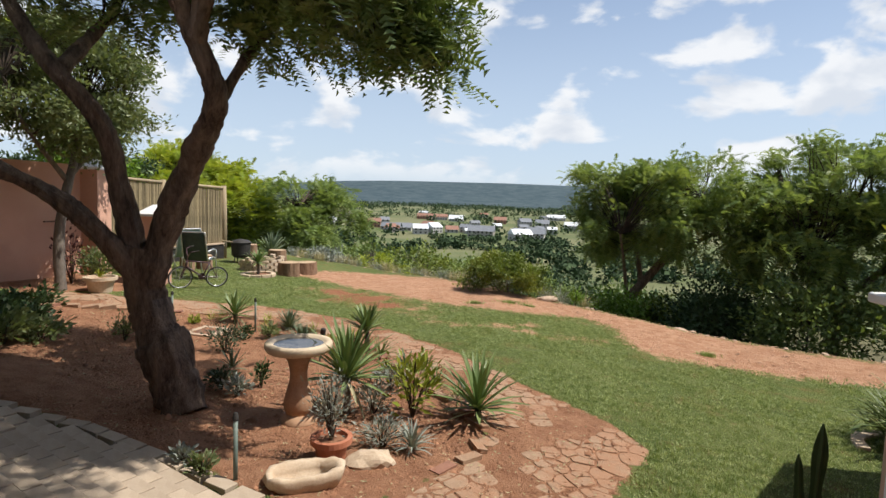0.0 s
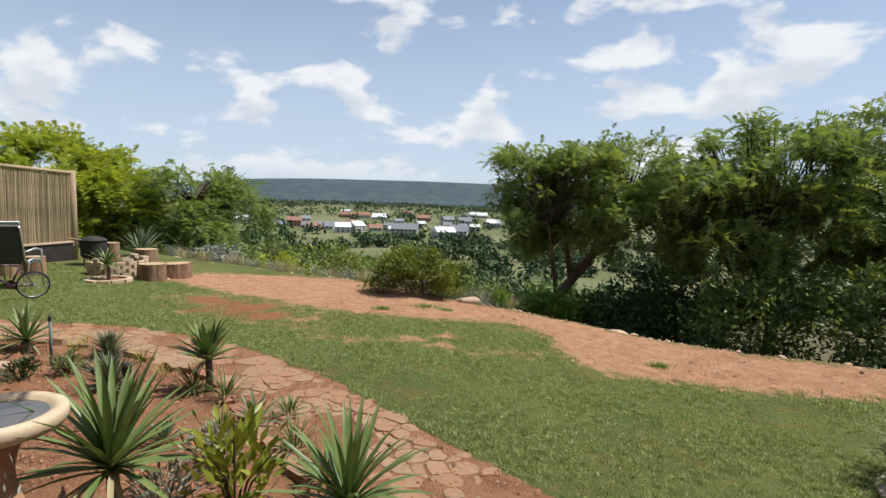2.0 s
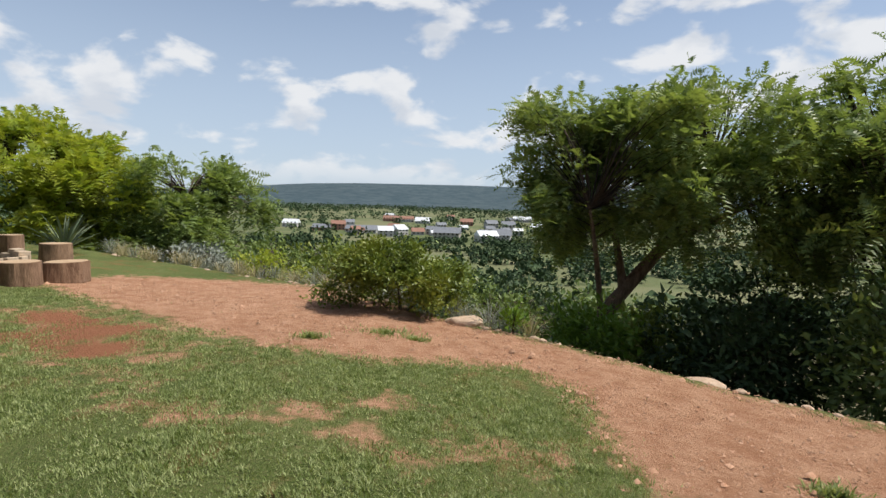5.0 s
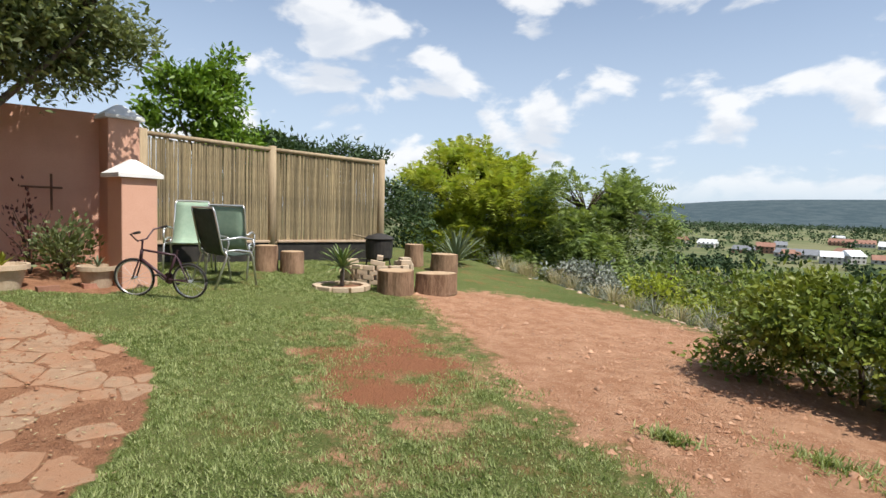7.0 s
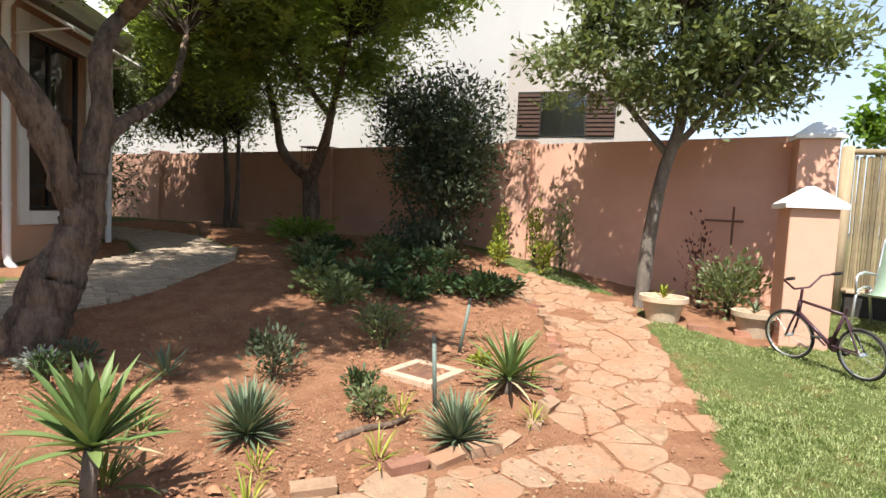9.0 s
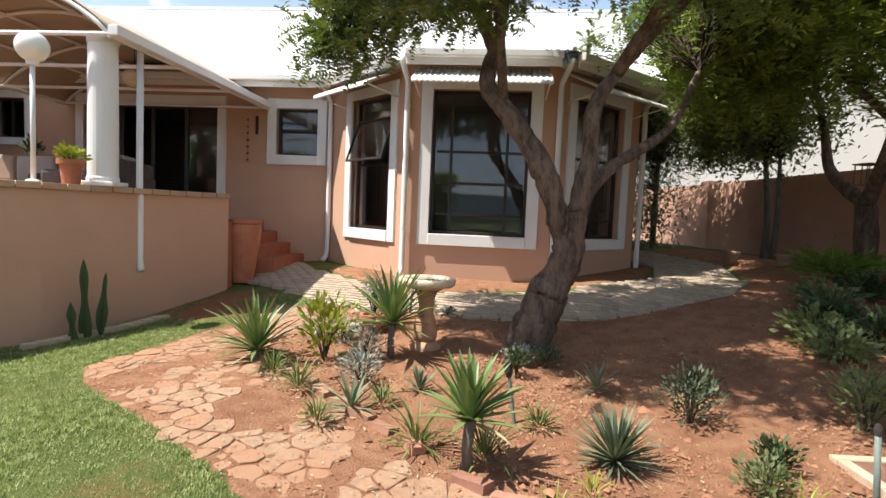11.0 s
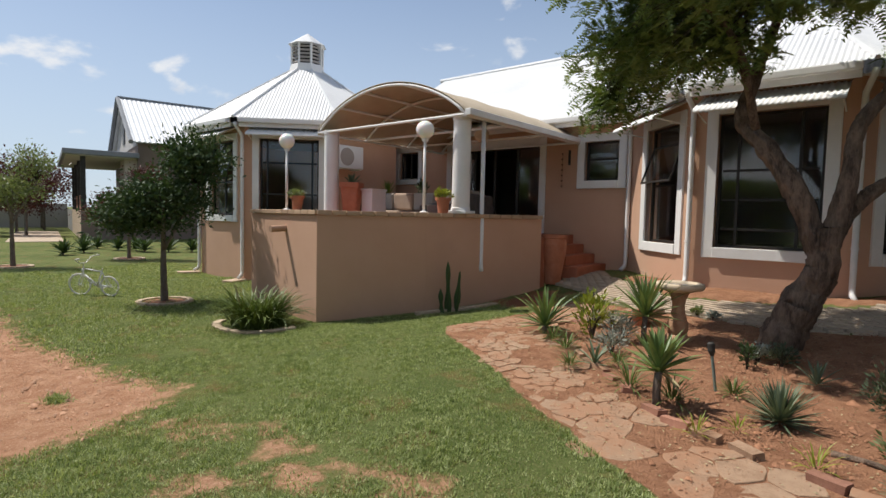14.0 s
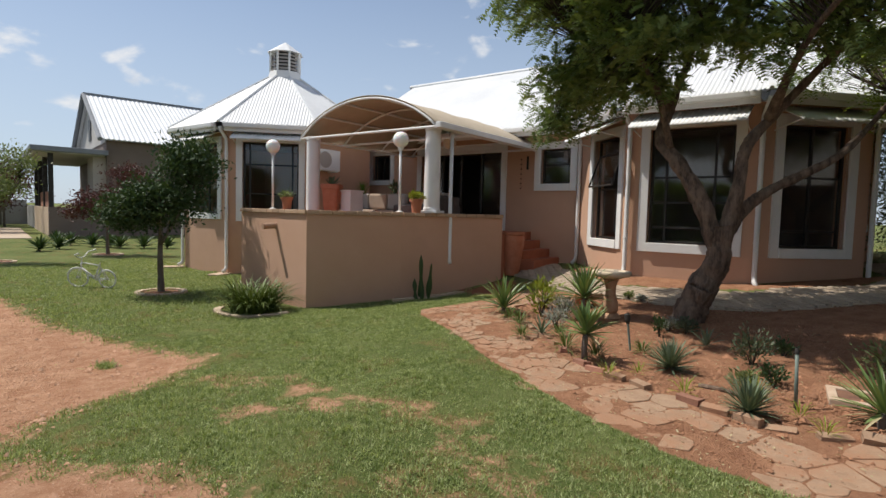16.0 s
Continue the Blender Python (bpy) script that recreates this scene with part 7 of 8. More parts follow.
# fire place of loose bricks
FP = (-5.85, 12.75)
fire = empty("fire_place", zed(*FP))
brick_me = bpy.data.meshes.new("brick")
b = boxm(-0.105, 0.105, -0.05, 0.05, 0, 0.068, bevel=0.006); b.to_mesh(brick_me); b.free()
brick_me.materials.append(M["stone_pale"])
for row in range(4):
    nb_ = 11
    for k in range(nb_):
        a = radians(-130 + 240 * (k + 0.5 * (row % 2)) / nb_)
        o = new("brick", brick_me)
        o.parent = fire
        o.matrix_local = pose(0.5 * math.cos(a), 0.5 * math.sin(a), 0.0 + row * 0.07, 0, 0, math.degrees(a) + 90 + random.uniform(-6, 6))
        o.scale = (0.78, 0.95, 1)
for k in range(5):
    o = new("brick", brick_me)
    o.parent = fire
    a = radians(-100 + 60 * k)
    o.matrix_local = pose(0.47 * math.cos(a), 0.47 * math.sin(a), 0.282, random.uniform(-8, 8), random.uniform(-4, 10), math.degrees(a) + random.uniform(0, 90))
part("ash_bed", lathem([(0, -0.02), (0.44, -0.02), (0.42, 0.06), (0, 0.09)], 20), "char", fire, "grey ash and charcoal")
tagged(fire, "low round fire place of loosely stacked pale bricks", "fire place")
braai = empty("drum_barbecue", zed(-6.75, 13.45))
part("drum", lathem([(0, 0.16), (0.18, 0.16), (0.235, 0.22), (0.245, 0.5), (0.24, 0.52), (0.22, 0.5), (0.2, 0.3), (0, 0.28)], 24), "char", braai)
part("lid", lathem([(0, 0.53), (0.26, 0.53), (0.27, 0.55), (0.2, 0.6), (0.05, 0.64), (0, 0.64)], 24), "char", braai, "dented black steel lid")
for k in range(3):
    a = 2.1 * k + 0.3
    part("leg", tubem([(0.2 * math.cos(a), 0.2 * math.sin(a), 0.3), (0.27 * math.cos(a), 0.27 * math.sin(a), -0.02)], 0.014, 8), "steel_dark", braai)
part("handle", tubem([(-0.1, -0.2, 0.56), (-0.35, -0.32, 0.6)], 0.016, 8), "pole", braai, "wooden handle")
part("grid", tubem([(-0.24, 0, 0.525), (0.24, 0, 0.525)], 0.006, 6), "steel_dark", braai)
tagged(braai, "small charred steel drum barbecue with a lid", "barbecue")

ring = empty("planter_ring", zed(-5.48, 11.82))
for k in range(10):
    a = 2 * math.pi * k / 10
    o = new("brick", brick_me)
    o.parent = ring
    o.matrix_local = pose(0.34 * math.cos(a), 0.34 * math.sin(a), -0.015, 0, 0, math.degrees(a) + 90)
part("soil", lathem([(0, -0.02), (0.3, -0.02), (0.29, 0.015), (0, 0.03)], 20), "clod", ring, "dark red soil")
tagged(ring, "ring of pale bricks round a small palm", "planter ring")
rosette("palm_yucca", "small variegated palm-like plant on a thin stem", zed(-5.48, 11.82), 40, 0.36, 0.04, "leaf_yucca", 0.26, -5, 84, 0.5, dead=6)


def garden_chair(at, rz, fabric, tall=True, label=""):
    e = empty("garden_chair", at, rz)
    for s in (-1, 1):
        x = 0.27 * s
        part("side_frame", tubem([(x, -0.26, 0.0), (x, -0.2, 0.36), (x, -0.16, 0.44), (x, 0.02, 0.47), (x, 0.2, 0.46)], 0.014, 8), "alu", e, smooth=True)
        part("rear_leg", tubem([(x, 0.34, 0.0), (x, 0.18, 0.4), (x, 0.2, 0.46)], 0.014, 8), "alu", e, smooth=True)
        part("back_post", tubem([(x * 0.88, 0.12, 0.36), (x * 0.88, 0.22, 0.46), (x * 0.86, 0.33, 0.95), (x * 0.8, 0.345, 1.0)], 0.013, 8), "alu", e, smooth=True)
        part("armrest", tubem([(x, -0.2, 0.6), (x, -0.02, 0.63), (x * 0.95, 0.24, 0.6)], [0.014, 0.018, 0.014], 8), "alu", e, smooth=True)
        part("arm_post", tubem([(x, -0.19, 0.4), (x, -0.22, 0.52), (x, -0.2, 0.6)], 0.013, 8), "alu", e, smooth=True)
    part("front_rail", tubem([(-0.26, -0.18, 0.4), (0.26, -0.18, 0.4)], 0.012, 8), "alu", e)
    part("top_rail", tubem([(-0.22, 0.345, 1.0), (0.22, 0.345, 1.0)], 0.013, 8), "alu", e)
    bm = bmesh.new()
    prof = [(-0.2, 0.415), (-0.1, 0.40), (0.05, 0.39), (0.14, 0.41), (0.2, 0.48), (0.27, 0.7), (0.325, 0.93), (0.34, 0.99)]
    vs = [[bm.verts.new((x, y, z - 0.015 * (1 - abs(x) / 0.23))) for x in (-0.232, -0.1, 0.1, 0.232)] for y, z in prof]
    for a, b in zip(vs, vs[1:]):
        for k in range(3):
            bm.faces.new((a[k], a[k + 1], b[k + 1], b[k]))
    sl = part("sling", bm, fabric, e, smooth=True)
    md = sl.modifiers.new("thick", "SOLIDIFY"); md.thickness = 0.006
    tagged(e, label, "chair", "garden chairs")
    return e


garden_chair(zed(-6.1, 10.45), 192, "chair_dark", label="aluminium garden chair with charcoal mesh sling seat")
garden_chair(zed(-6.65, 10.75), 235, "chair_green", label="aluminium garden chair with pale green sling seat")
garden_chair(zed(-7.2, 10.35), 60, "chair_green", label="aluminium garden chair with its back to the fence")


def bicycle(at, rz, scale, frame_mat, tyre_mat, label, lean=6.0):
    e = empty("bicycle", at, rz)
    rw, wb = 0.2, 0.64

    def wheel(x, steer, r):
        w = part("wheel", tubem([(x + r * 0.96 * math.cos(a), math.sin(steer) * r * 0.3 * math.cos(a), r + r * 0.96 * math.sin(a)) for a in [2 * math.pi * k / 32 for k in range(33)]], 0.009, 6), "alu" if tyre_mat != "white" else "white", e, smooth=True)
        part("tyre", tubem([(x + r * math.cos(a) * 1.03, math.sin(steer) * r * 0.32 * math.cos(a), r * 1.03 + r * 1.03 * math.sin(a)) for a in [2 * math.pi * k / 32 for k in range(33)]], 0.013, 8), tyre_mat, w, smooth=True)
        bm = bmesh.new()
        for k in range(14):
            a = 2 * math.pi * k / 14
            tube(bm, [(x, 0.012 * (-1) ** k, r), (x + r * 0.95 * math.cos(a), math.sin(steer) * r * 0.3 * math.cos(a), r + r * 0.95 * math.sin(a))], 0.0016, 3)
        part("spokes", bm, "alu" if tyre_mat != "white" else "white", w)
        part("hub", tubem([(x, -0.04, r), (x, 0.04, r)], 0.016, 8), "alu", w)

    wheel(0.0, 0.5, rw)
    wheel(wb, 0.0, rw * 0.92)
    bb, seat_t, head_t, head_b = (0.38, 0, 0.2), (0.5, 0, 0.47), (0.11, 0, 0.52), (0.09, 0, 0.42)
    for a, b, r in ((head_t, seat_t, 0.013), (head_b, bb, 0.016), (seat_t, bb, 0.014), (head_b, head_t, 0.018)):
        part("frame_tube", tubem([a, b], r, 8), frame_mat, e, smooth=True)
    for s in (-1, 1):
        part("fork_blade", tubem([(0.09, 0.02 * s, 0.42), (0.04, 0.035 * s, 0.3), (0.0, 0.035 * s, rw)], 0.009, 6), frame_mat, e)
        part("chain_stay", tubem([bb, (wb, 0.035 * s, rw * 0.92)], 0.008, 6), frame_mat, e)
        part("seat_stay", tubem([seat_t, (wb, 0.035 * s, rw * 0.92)], 0.008, 6), frame_mat, e)
    part("stem", tubem([head_t, (0.125, 0, 0.62)], 0.011, 8), frame_mat, e)
    part("handlebar", tubem([(0.2, -0.24, 0.74), (0.13, -0.2, 0.72), (0.12, -0.08, 0.63), (0.12, 0.08, 0.63), (0.13, 0.2, 0.72), (0.2, 0.24, 0.74)], 0.009, 8), frame_mat, e, smooth=True)
    for s in (-1, 1):
        part("grip", tubem([(0.2, 0.24 * s, 0.74), (0.27, 0.25 * s, 0.755)], 0.014, 8), tyre_mat, e)
    part("seat_post", tubem([seat_t, (0.52, 0, 0.53)], 0.01, 8), frame_mat, e)
    part("chain_ring", lathem([(0, -0.006), (0.06, -0.006), (0.066, 0), (0.06, 0.006), (0, 0.006)], 20), frame_mat, e).matrix_local = pose(0.38, 0.04, 0.2, 90)
    for s in (-1, 1):
        part("crank", tubem([(0.38, 0.05 * s, 0.2), (0.38 + 0.07 * s, 0.06 * s, 0.2 - 0.06 * s)], 0.008, 6), frame_mat, e)
        part("pedal", boxm(0.35 + 0.07 * s, 0.41 + 0.07 * s, 0.06 * s - 0.025, 0.06 * s + 0.025, 0.13 if s > 0 else 0.25, 0.145 if s > 0 else 0.265), tyre_mat, e)
    e.matrix_world = pose(at[0], at[1], at[2], lean, 0, rz) @ Matrix.Scale(scale, 4)
    tagged(e, label, "bicycle")
    return e


bicycle(zed(-5.78, 9.3, 0.0), 41, 1.0, "bike_paint", "rubber", "small old dark bicycle without a saddle, parked as ornament")
bicycle(zed(9.2, 5.05, 0.0), 200, 1.0, "white", "white", "small white-painted ornamental bicycle on the lawn")


# ---------------------------------------------------------------- terrace things
def at_hp(a, b, z):
    p = HP(a, b)
    return (p.x, p.y, z)


clay_pot("terracotta_pot", "terracotta pot with a trailing succulent on the wall", at_hp(1.68, 3.42, COPE), 0.115, 0.26, rim=0.018, group="terrace pots")
bush("potted_succulent", "green and yellow succulent in the terracotta pot", at_hp(1.68, 3.42, COPE + 0.2), 0.17, 0.17, 0.17, 260, 0.055, 0.03, "leaf_yellow", "potted plants")
clay_pot("terracotta_pot", "small terracotta pot with a succulent on the wall", at_hp(3.4, 5.08, COPE), 0.1, 0.23, rim=0.016, group="terrace pots")
bush("potted_succulent", "green succulent in the small terracotta pot", at_hp(3.4, 5.08, COPE + 0.18), 0.15, 0.15, 0.14, 220, 0.05, 0.028, "leaf_olive", "potted plants")


def square_pot(name, label, at, r0, r1, h, rz, mat="terracotta"):
    e = empty(name, at, rz)
    bm = bmesh.new()
    rows = []
    for r, z in ((r0, 0), (r1, h * 0.9), (r1 + 0.025, h * 0.9), (r1 + 0.025, h), (r1 - 0.03, h), (r1 - 0.05, h * 0.88)):
        rows.append([bm.verts.new((sx * r, sy * r, z)) for sx, sy in ((-1, -1), (1, -1), (1, 1), (-1, 1))])
    for a, b in zip(rows, rows[1:]):
        for k in range(4):
            bm.faces.new((a[k], a[(k + 1) % 4], b[(k + 1) % 4], b[k]))
    bm.faces.new(rows[0][::-1]); bm.faces.new(rows[-1])
    bmesh.ops.bevel(bm, geom=[e_ for e_ in bm.edges if abs(e_.verts[0].co.z - e_.verts[1].co.z) > 0.1], offset=0.02, segments=2, affect="EDGES")
    part("body", bm, mat, e)
    part("soil", boxm(-r1 + 0.055, r1 - 0.055, -r1 + 0.055, r1 - 0.055, h * 0.8, h * 0.9), "clod", e, "dark potting soil")
    tagged(e, label, "planter")
    return e


square_pot("square_planter", "tall tapered terracotta planter on the terrace", at_hp(4.62, 2.9, FLOOR_T), 0.11, 0.185, 1.0, 20)
rosette("potted_agave", "broad-leaved agave in the tall planter", at_hp(4.62, 2.9, FLOOR_T + 0.9), 12, 0.26, 0.08, "leaf_agave", 0, 25, 85, 0.3)
def belly_pot(at, r, h):
    e = empty("round_pot", at)
    part("body", lathem([(0, 0), (r * 0.58, 0), (r * 0.66, h * 0.1), (r * 0.94, h * 0.62), (r * 1.02, h * 0.8), (r * 0.98, h * 0.92), (r * 1.06, h * 0.94), (r * 1.06, h), (r * 0.94, h), (r * 0.9, h * 0.9), (0, h * 0.88)], 32), "terracotta", e, smooth=False)
    part("soil", lathem([(0, h * 0.91), (r * 0.86, h * 0.9), (r * 0.86, h * 0.87), (0, h * 0.87)], 20), "clod", e, "dark potting soil")
    tagged(e, "large round terracotta pot at the foot of the steps", "pot")


belly_pot((1.12, 0.8, Z(1.12, 0.8) - 0.01), 0.27, 0.95)
ped = empty("pedestal", at_hp(4.32, 2.55, FLOOR_T), -12)
part("block", boxm(-0.16, 0.16, -0.2, 0.2, 0, 0.84, bevel=0.01), "white", ped)
part("slab", boxm(-0.18, 0.18, -0.22, 0.22, 0.84, 0.88, bevel=0.008), "white", ped)
tagged(ped, "white plastered pedestal on the terrace", "pedestal")


def sofa(at, rz, length, label):
    e = empty("outdoor_sofa", at, rz)
    part("base", boxm(-length / 2, length / 2, -0.38, 0.38, 0.06, 0.32, bevel=0.03), "wicker", e)
    part("backrest", boxm(-length / 2, length / 2, 0.26, 0.4, 0.32, 0.78, bevel=0.05), "wicker", e)
    for s in (-1, 1):
        part("arm", boxm(s * length / 2 - 0.08, s * length / 2 + 0.08, -0.38, 0.4, 0.3, 0.58, bevel=0.04), "wicker", e)
    n = int(length / 0.7)
    for k in range(n):
        x = -length / 2 + 0.09 + (length - 0.18) * (k + 0.5) / n
        w = (length - 0.2) / n / 2 - 0.01
        part("seat_cushion", boxm(x - w, x + w, -0.36, 0.24, 0.325, 0.45, bevel=0.04), "cushion", e)
        part("back_cushion", boxm(x - w, x + w, 0.1, 0.25, 0.46, 0.86, bevel=0.05), "cushion" if k % 2 else "neighbour_grey", e)
    for sx in (-1, 1):
        for sy in (-1, 1):
            part("leg", tubem([(sx * (length / 2 - 0.08), sy * 0.32, 0), (sx * (length / 2 - 0.08), sy * 0.32, 0.07)], 0.025, 8), "steel_dark", e)
    tagged(e, label, "sofa")
    return e


sofa(at_hp(4.75, 1.35, FLOOR_T), 168, 2.1, "brown wicker outdoor sofa with grey and tan cushions")
sofa(at_hp(2.4, 2.0, FLOOR_T), 95, 1.5, "brown wicker outdoor sofa facing the terrace")
shelf = empty("plant_ledge", at_hp(5.6, 0.6, FLOOR_T), -12)
part("ledge_wall", boxm(-1.2, 1.2, -0.12, 0.12, 0, 0.78, bevel=0.008), "plaster_house", shelf)
part("slab", boxm(-1.24, 1.24, -0.17, 0.17, 0.78, 0.82, bevel=0.008), "coping", shelf)
tagged(shelf, "low plastered ledge with a slab for plants", "ledge")
rosette("potted_grass", "bright green strappy plant on the ledge", at_hp(5.9, 0.6, FLOOR_T + 0.82), 50, 0.4, 0.02, "leaf_bright", 0, 35, 88, 0.6)
bush("potted_shrub", "small dark pot plant on the ledge", at_hp(4.7, 0.6, FLOOR_T + 0.82), 0.16, 0.16, 0.34, 160, 0.09, 0.03, "leaf_dark")
# air conditioner on the octagon
p, q = HP(*OCT[3]), HP(*OCT[2])
m, ln = wall_frame((p.x, p.y), (q.x, q.y))
pa, qa = HP(*OCT[4]), HP(*OCT[3])
w3 = part("wall_octagon_4", boxm(0, (qa - pa).length, -0.24, 0, -0.9, Z_EAVE), "plaster_house")
w3.matrix_world = wall_frame((pa.x, pa.y), (qa.x, qa.y))[0]
tagged(w3, "salmon plastered wall of the octagonal room on the terrace", "wall", kind="structure")
ac = empty("air_conditioner")
ac.matrix_world = wall_frame((pa.x, pa.y), (qa.x, qa.y))[0] @ Matrix.Translation((1.9, 0.0, 1.95))
part("casing", boxm(-0.4, 0.4, 0.06, 0.36, 0, 0.55, bevel=0.02), "white", ac)
part("fan_grille", lathem([(0.0, 0), (0.2, 0), (0.215, 0.008), (0.2, 0.016), (0, 0.016)], 24), "neighbour_grey", ac, "round grey fan grille").matrix_local = pose(0.12, 0.372, 0.28, 90)
for s in (-0.3, 0.3):
    part("wall_bracket", boxm(s - 0.02, s + 0.02, 0, 0.36, -0.03, 0.0), "white", ac)
tagged(ac, "white air conditioner unit on wall brackets", "air conditioner")
hl = empty("hanging_lamp", at_hp(2.4, 1.4, 0))
part("cord", tubem([(0, 0, 2.6), (0, 0, 3.1)], 0.006, 6), "steel_dark", hl)
part("lamp_shade", lathem([(0, 2.36)] + [(0.15 * math.sin(t), 2.5 - 0.14 * math.cos(t)) for t in [math.pi * k / 10 for k in range(1, 10)]] + [(0, 2.64)], 20), "basin", hl, "round woven shade", smooth=True)
tagged(hl, "round cream hanging lamp under the canopy", "lamp")
# wall ornament string
orn = empty("wall_ornament", at_hp(1.72, -0.77, 0))
part("cord", tubem([(0, 0, 2.35), (0, 0, 1.55)], 0.003, 5), "rust", orn)
for k in range(7):
    part("bead", lathem([(0, -0.02), (0.02, -0.012), (0.024, 0), (0.02, 0.012), (0, 0.02)], 10), "rust", orn).location = (0, 0.02, 2.3 - 0.12 * k)
part("plaque", boxm(-0.025, 0.025, 0, 0.03, 2.05, 2.38, bevel=0.006), "char", orn).location = (-0.16, 0, 0)
tagged(orn, "rusty bead string and dark plaque hung on the wall", "wall ornament")
# cactus and trough against the terrace wall


def column_cactus(at, stems):
    """Ribbed upright columns tapering to a blunt tip."""
    e = empty("column_cactus", at)
    for x, y, h, r, lean in stems:
        bm = bmesh.new()
        rings = []
        for k in range(15):
            f = k / 14
            w = r * (0.8 + 0.3 * math.sin(f * 9 + x * 20)) * (1 - f ** 5) + 0.004
            rings.append([bm.verts.new((x + lean * f + w * (1 if q % 2 else 0.55) * math.cos(math.pi * q / 5), y + w * (1 if q % 2 else 0.55) * math.sin(math.pi * q / 5), h * f - 0.03)) for q in range(10)])
        for a, b in zip(rings, rings[1:]):
            for q in range(10):
                bm.faces.new((a[q], a[(q + 1) % 10], b[(q + 1) % 10], b[q]))
        bm.faces.new(rings[0][::-1]); bm.faces.new(rings[-1])
        part("stem", bm, "leaf_dark", e)
    tagged(e, "dark green ribbed column cactus against the terrace wall", "cactus")


column_cactus(zed(2.08, 3.25), ((0, 0, 0.85, 0.055, 0.02), (-0.09, -0.1, 0.7, 0.05, -0.06), (0.06, 0.11, 0.42, 0.045, 0.03)))
tr2 = empty("brick_border", zed(2.0, 3.1))
for k in range(12):
    o = new("brick", brick_me); o.parent = tr2
    a = k / 11
    o.matrix_world = pose(1.62 + 0.75 * a, 2.55 + 1.05 * a, Z(1.62 + 0.75 * a, 2.55 + 1.05 * a) - 0.02, 0, 0, 54)
tagged(tr2, "short brick border against the terrace wall", "border")

# strap-leaved clump in front of the terrace
c = empty("agapanthus", zed(4.25, 5.25))
n = 420
yaw = RNG.uniform(0, 6.28, n)
rr = np.sqrt(RNG.random(n)) * 0.42
P = np.stack([np.cos(yaw) * rr, np.sin(yaw) * rr * 0.7, np.zeros(n)], 1)
V, F = strip_leaf(P, yaw + RNG.normal(0, 0.8, n), np.radians(RNG.uniform(45, 88, n)), RNG.uniform(0.5, 0.8, n), np.full(n, 0.026), RNG.uniform(0.9, 2.0, n))
np_mesh("leaves", V, F, "leaf_strap", c)
for k in range(9):
    a = random.uniform(0, 6.28)
    part("flower_stalk", tubem([(0.2 * math.cos(a), 0.2 * math.sin(a), 0.2), (0.3 * math.cos(a), 0.3 * math.sin(a), 0.62)], 0.004, 5), "grass_dry", c)
tagged(c, "arching strap-leaved agapanthus clump against the terrace", "plant")
ring2 = empty("stone_border", zed(4.25, 5.25))
for k in range(13):
    a = radians(15 + 150 * k / 12)
    o = new("brick", brick_me); o.parent = ring2
    x, y = 4.25 + 0.68 * math.cos(a + 0.1), 5.2 + 0.5 * math.sin(a + 0.1)
    o.matrix_world = pose(x, y, Z(x, y) - 0.035, 0, 0, math.degrees(a) + 90)
tagged(ring2, "curved pale brick border round the clump", "border")
for x, y in ((7.17, 4.69), (15.8, 0.0), (15.6, 3.4)):
    tb = empty("tree_ring", zed(x, y))
    for k in range(12):
        a = 2 * math.pi * k / 12
        o = new("brick", brick_me); o.parent = tb
        o.matrix_local = pose(0.42 * math.cos(a), 0.42 * math.sin(a), -0.03, 0, 0, math.degrees(a) + 90)
    part("soil", lathem([(0, -0.02), (0.38, -0.02), (0.36, 0.012), (0, 0.03)], 20), "clod", tb, "bare red soil")
    tagged(tb, "ring of pale bricks round the young tree", "border", "tree rings")
for k in range(9):
    x, y = (22.5, 21.0, 19.6, 18.9, 18.2, 17.6, 17.0, 18.6, 19.2)[k], (-2.2, -1.9, -1.9, -2.2, -2.1, -2.7, -3.3, 0.6, -0.4)[k]
    rosette("border_aloe", "small dark aloe in the far border", zed(x, y), 34, 0.55, 0.09, "leaf_dark", 0.05, 0, 85, 0.4, "plant", "border aloes")
# bird feeder in the forked tree
fd = empty("bird_feeder", (fx + 0.1, fy + 0.05, 1.42))
part("floor_board", boxm(-0.12, 0.12, -0.14, 0.14, 0, 0.018, bevel=0.004), "pole", fd)
part("roof_board", boxm(-0.13, 0.13, -0.15, 0.15, 0.3, 0.32, bevel=0.004), "log_side", fd)
for sx in (-0.1, 0.1):
    for sy in (-0.12, 0.0, 0.12):
        part("upright", tubem([(sx, sy, 0.015), (sx, sy, 0.3)], 0.01, 6), "log_side", fd)
tagged(fd, "small wooden bird feeder in the tree's fork", "bird feeder")
# iron ornament on the garden wall
cr = empty("iron_ornament", (-7.86, 8.75, 0.45))
part("bar", tubem([(0.03, -0.22, 0.3), (0.03, 0.22, 0.3)], 0.014, 8), "rust", cr)
part("upright", tubem([(0.03, 0.1, 0), (0.03, 0.1, 0.48)], 0.014, 8), "rust", cr)
part("bracket", tubem([(-0.02, 0.1, 0.3), (0.04, 0.1, 0.3)], 0.014, 8), "rust", cr)
tagged(cr, "rusty iron cross ornament fixed to the garden wall", "ornament")
# post lamp and pots by the side passage
for x, y in ((-7.6, 1.0), (-7.2, 0.2)):
    clay_pot("terracotta_pot", "small clay pot beside the side passage", zed(x, y), 0.13, 0.2, "terracotta_dull", group="passage pots")

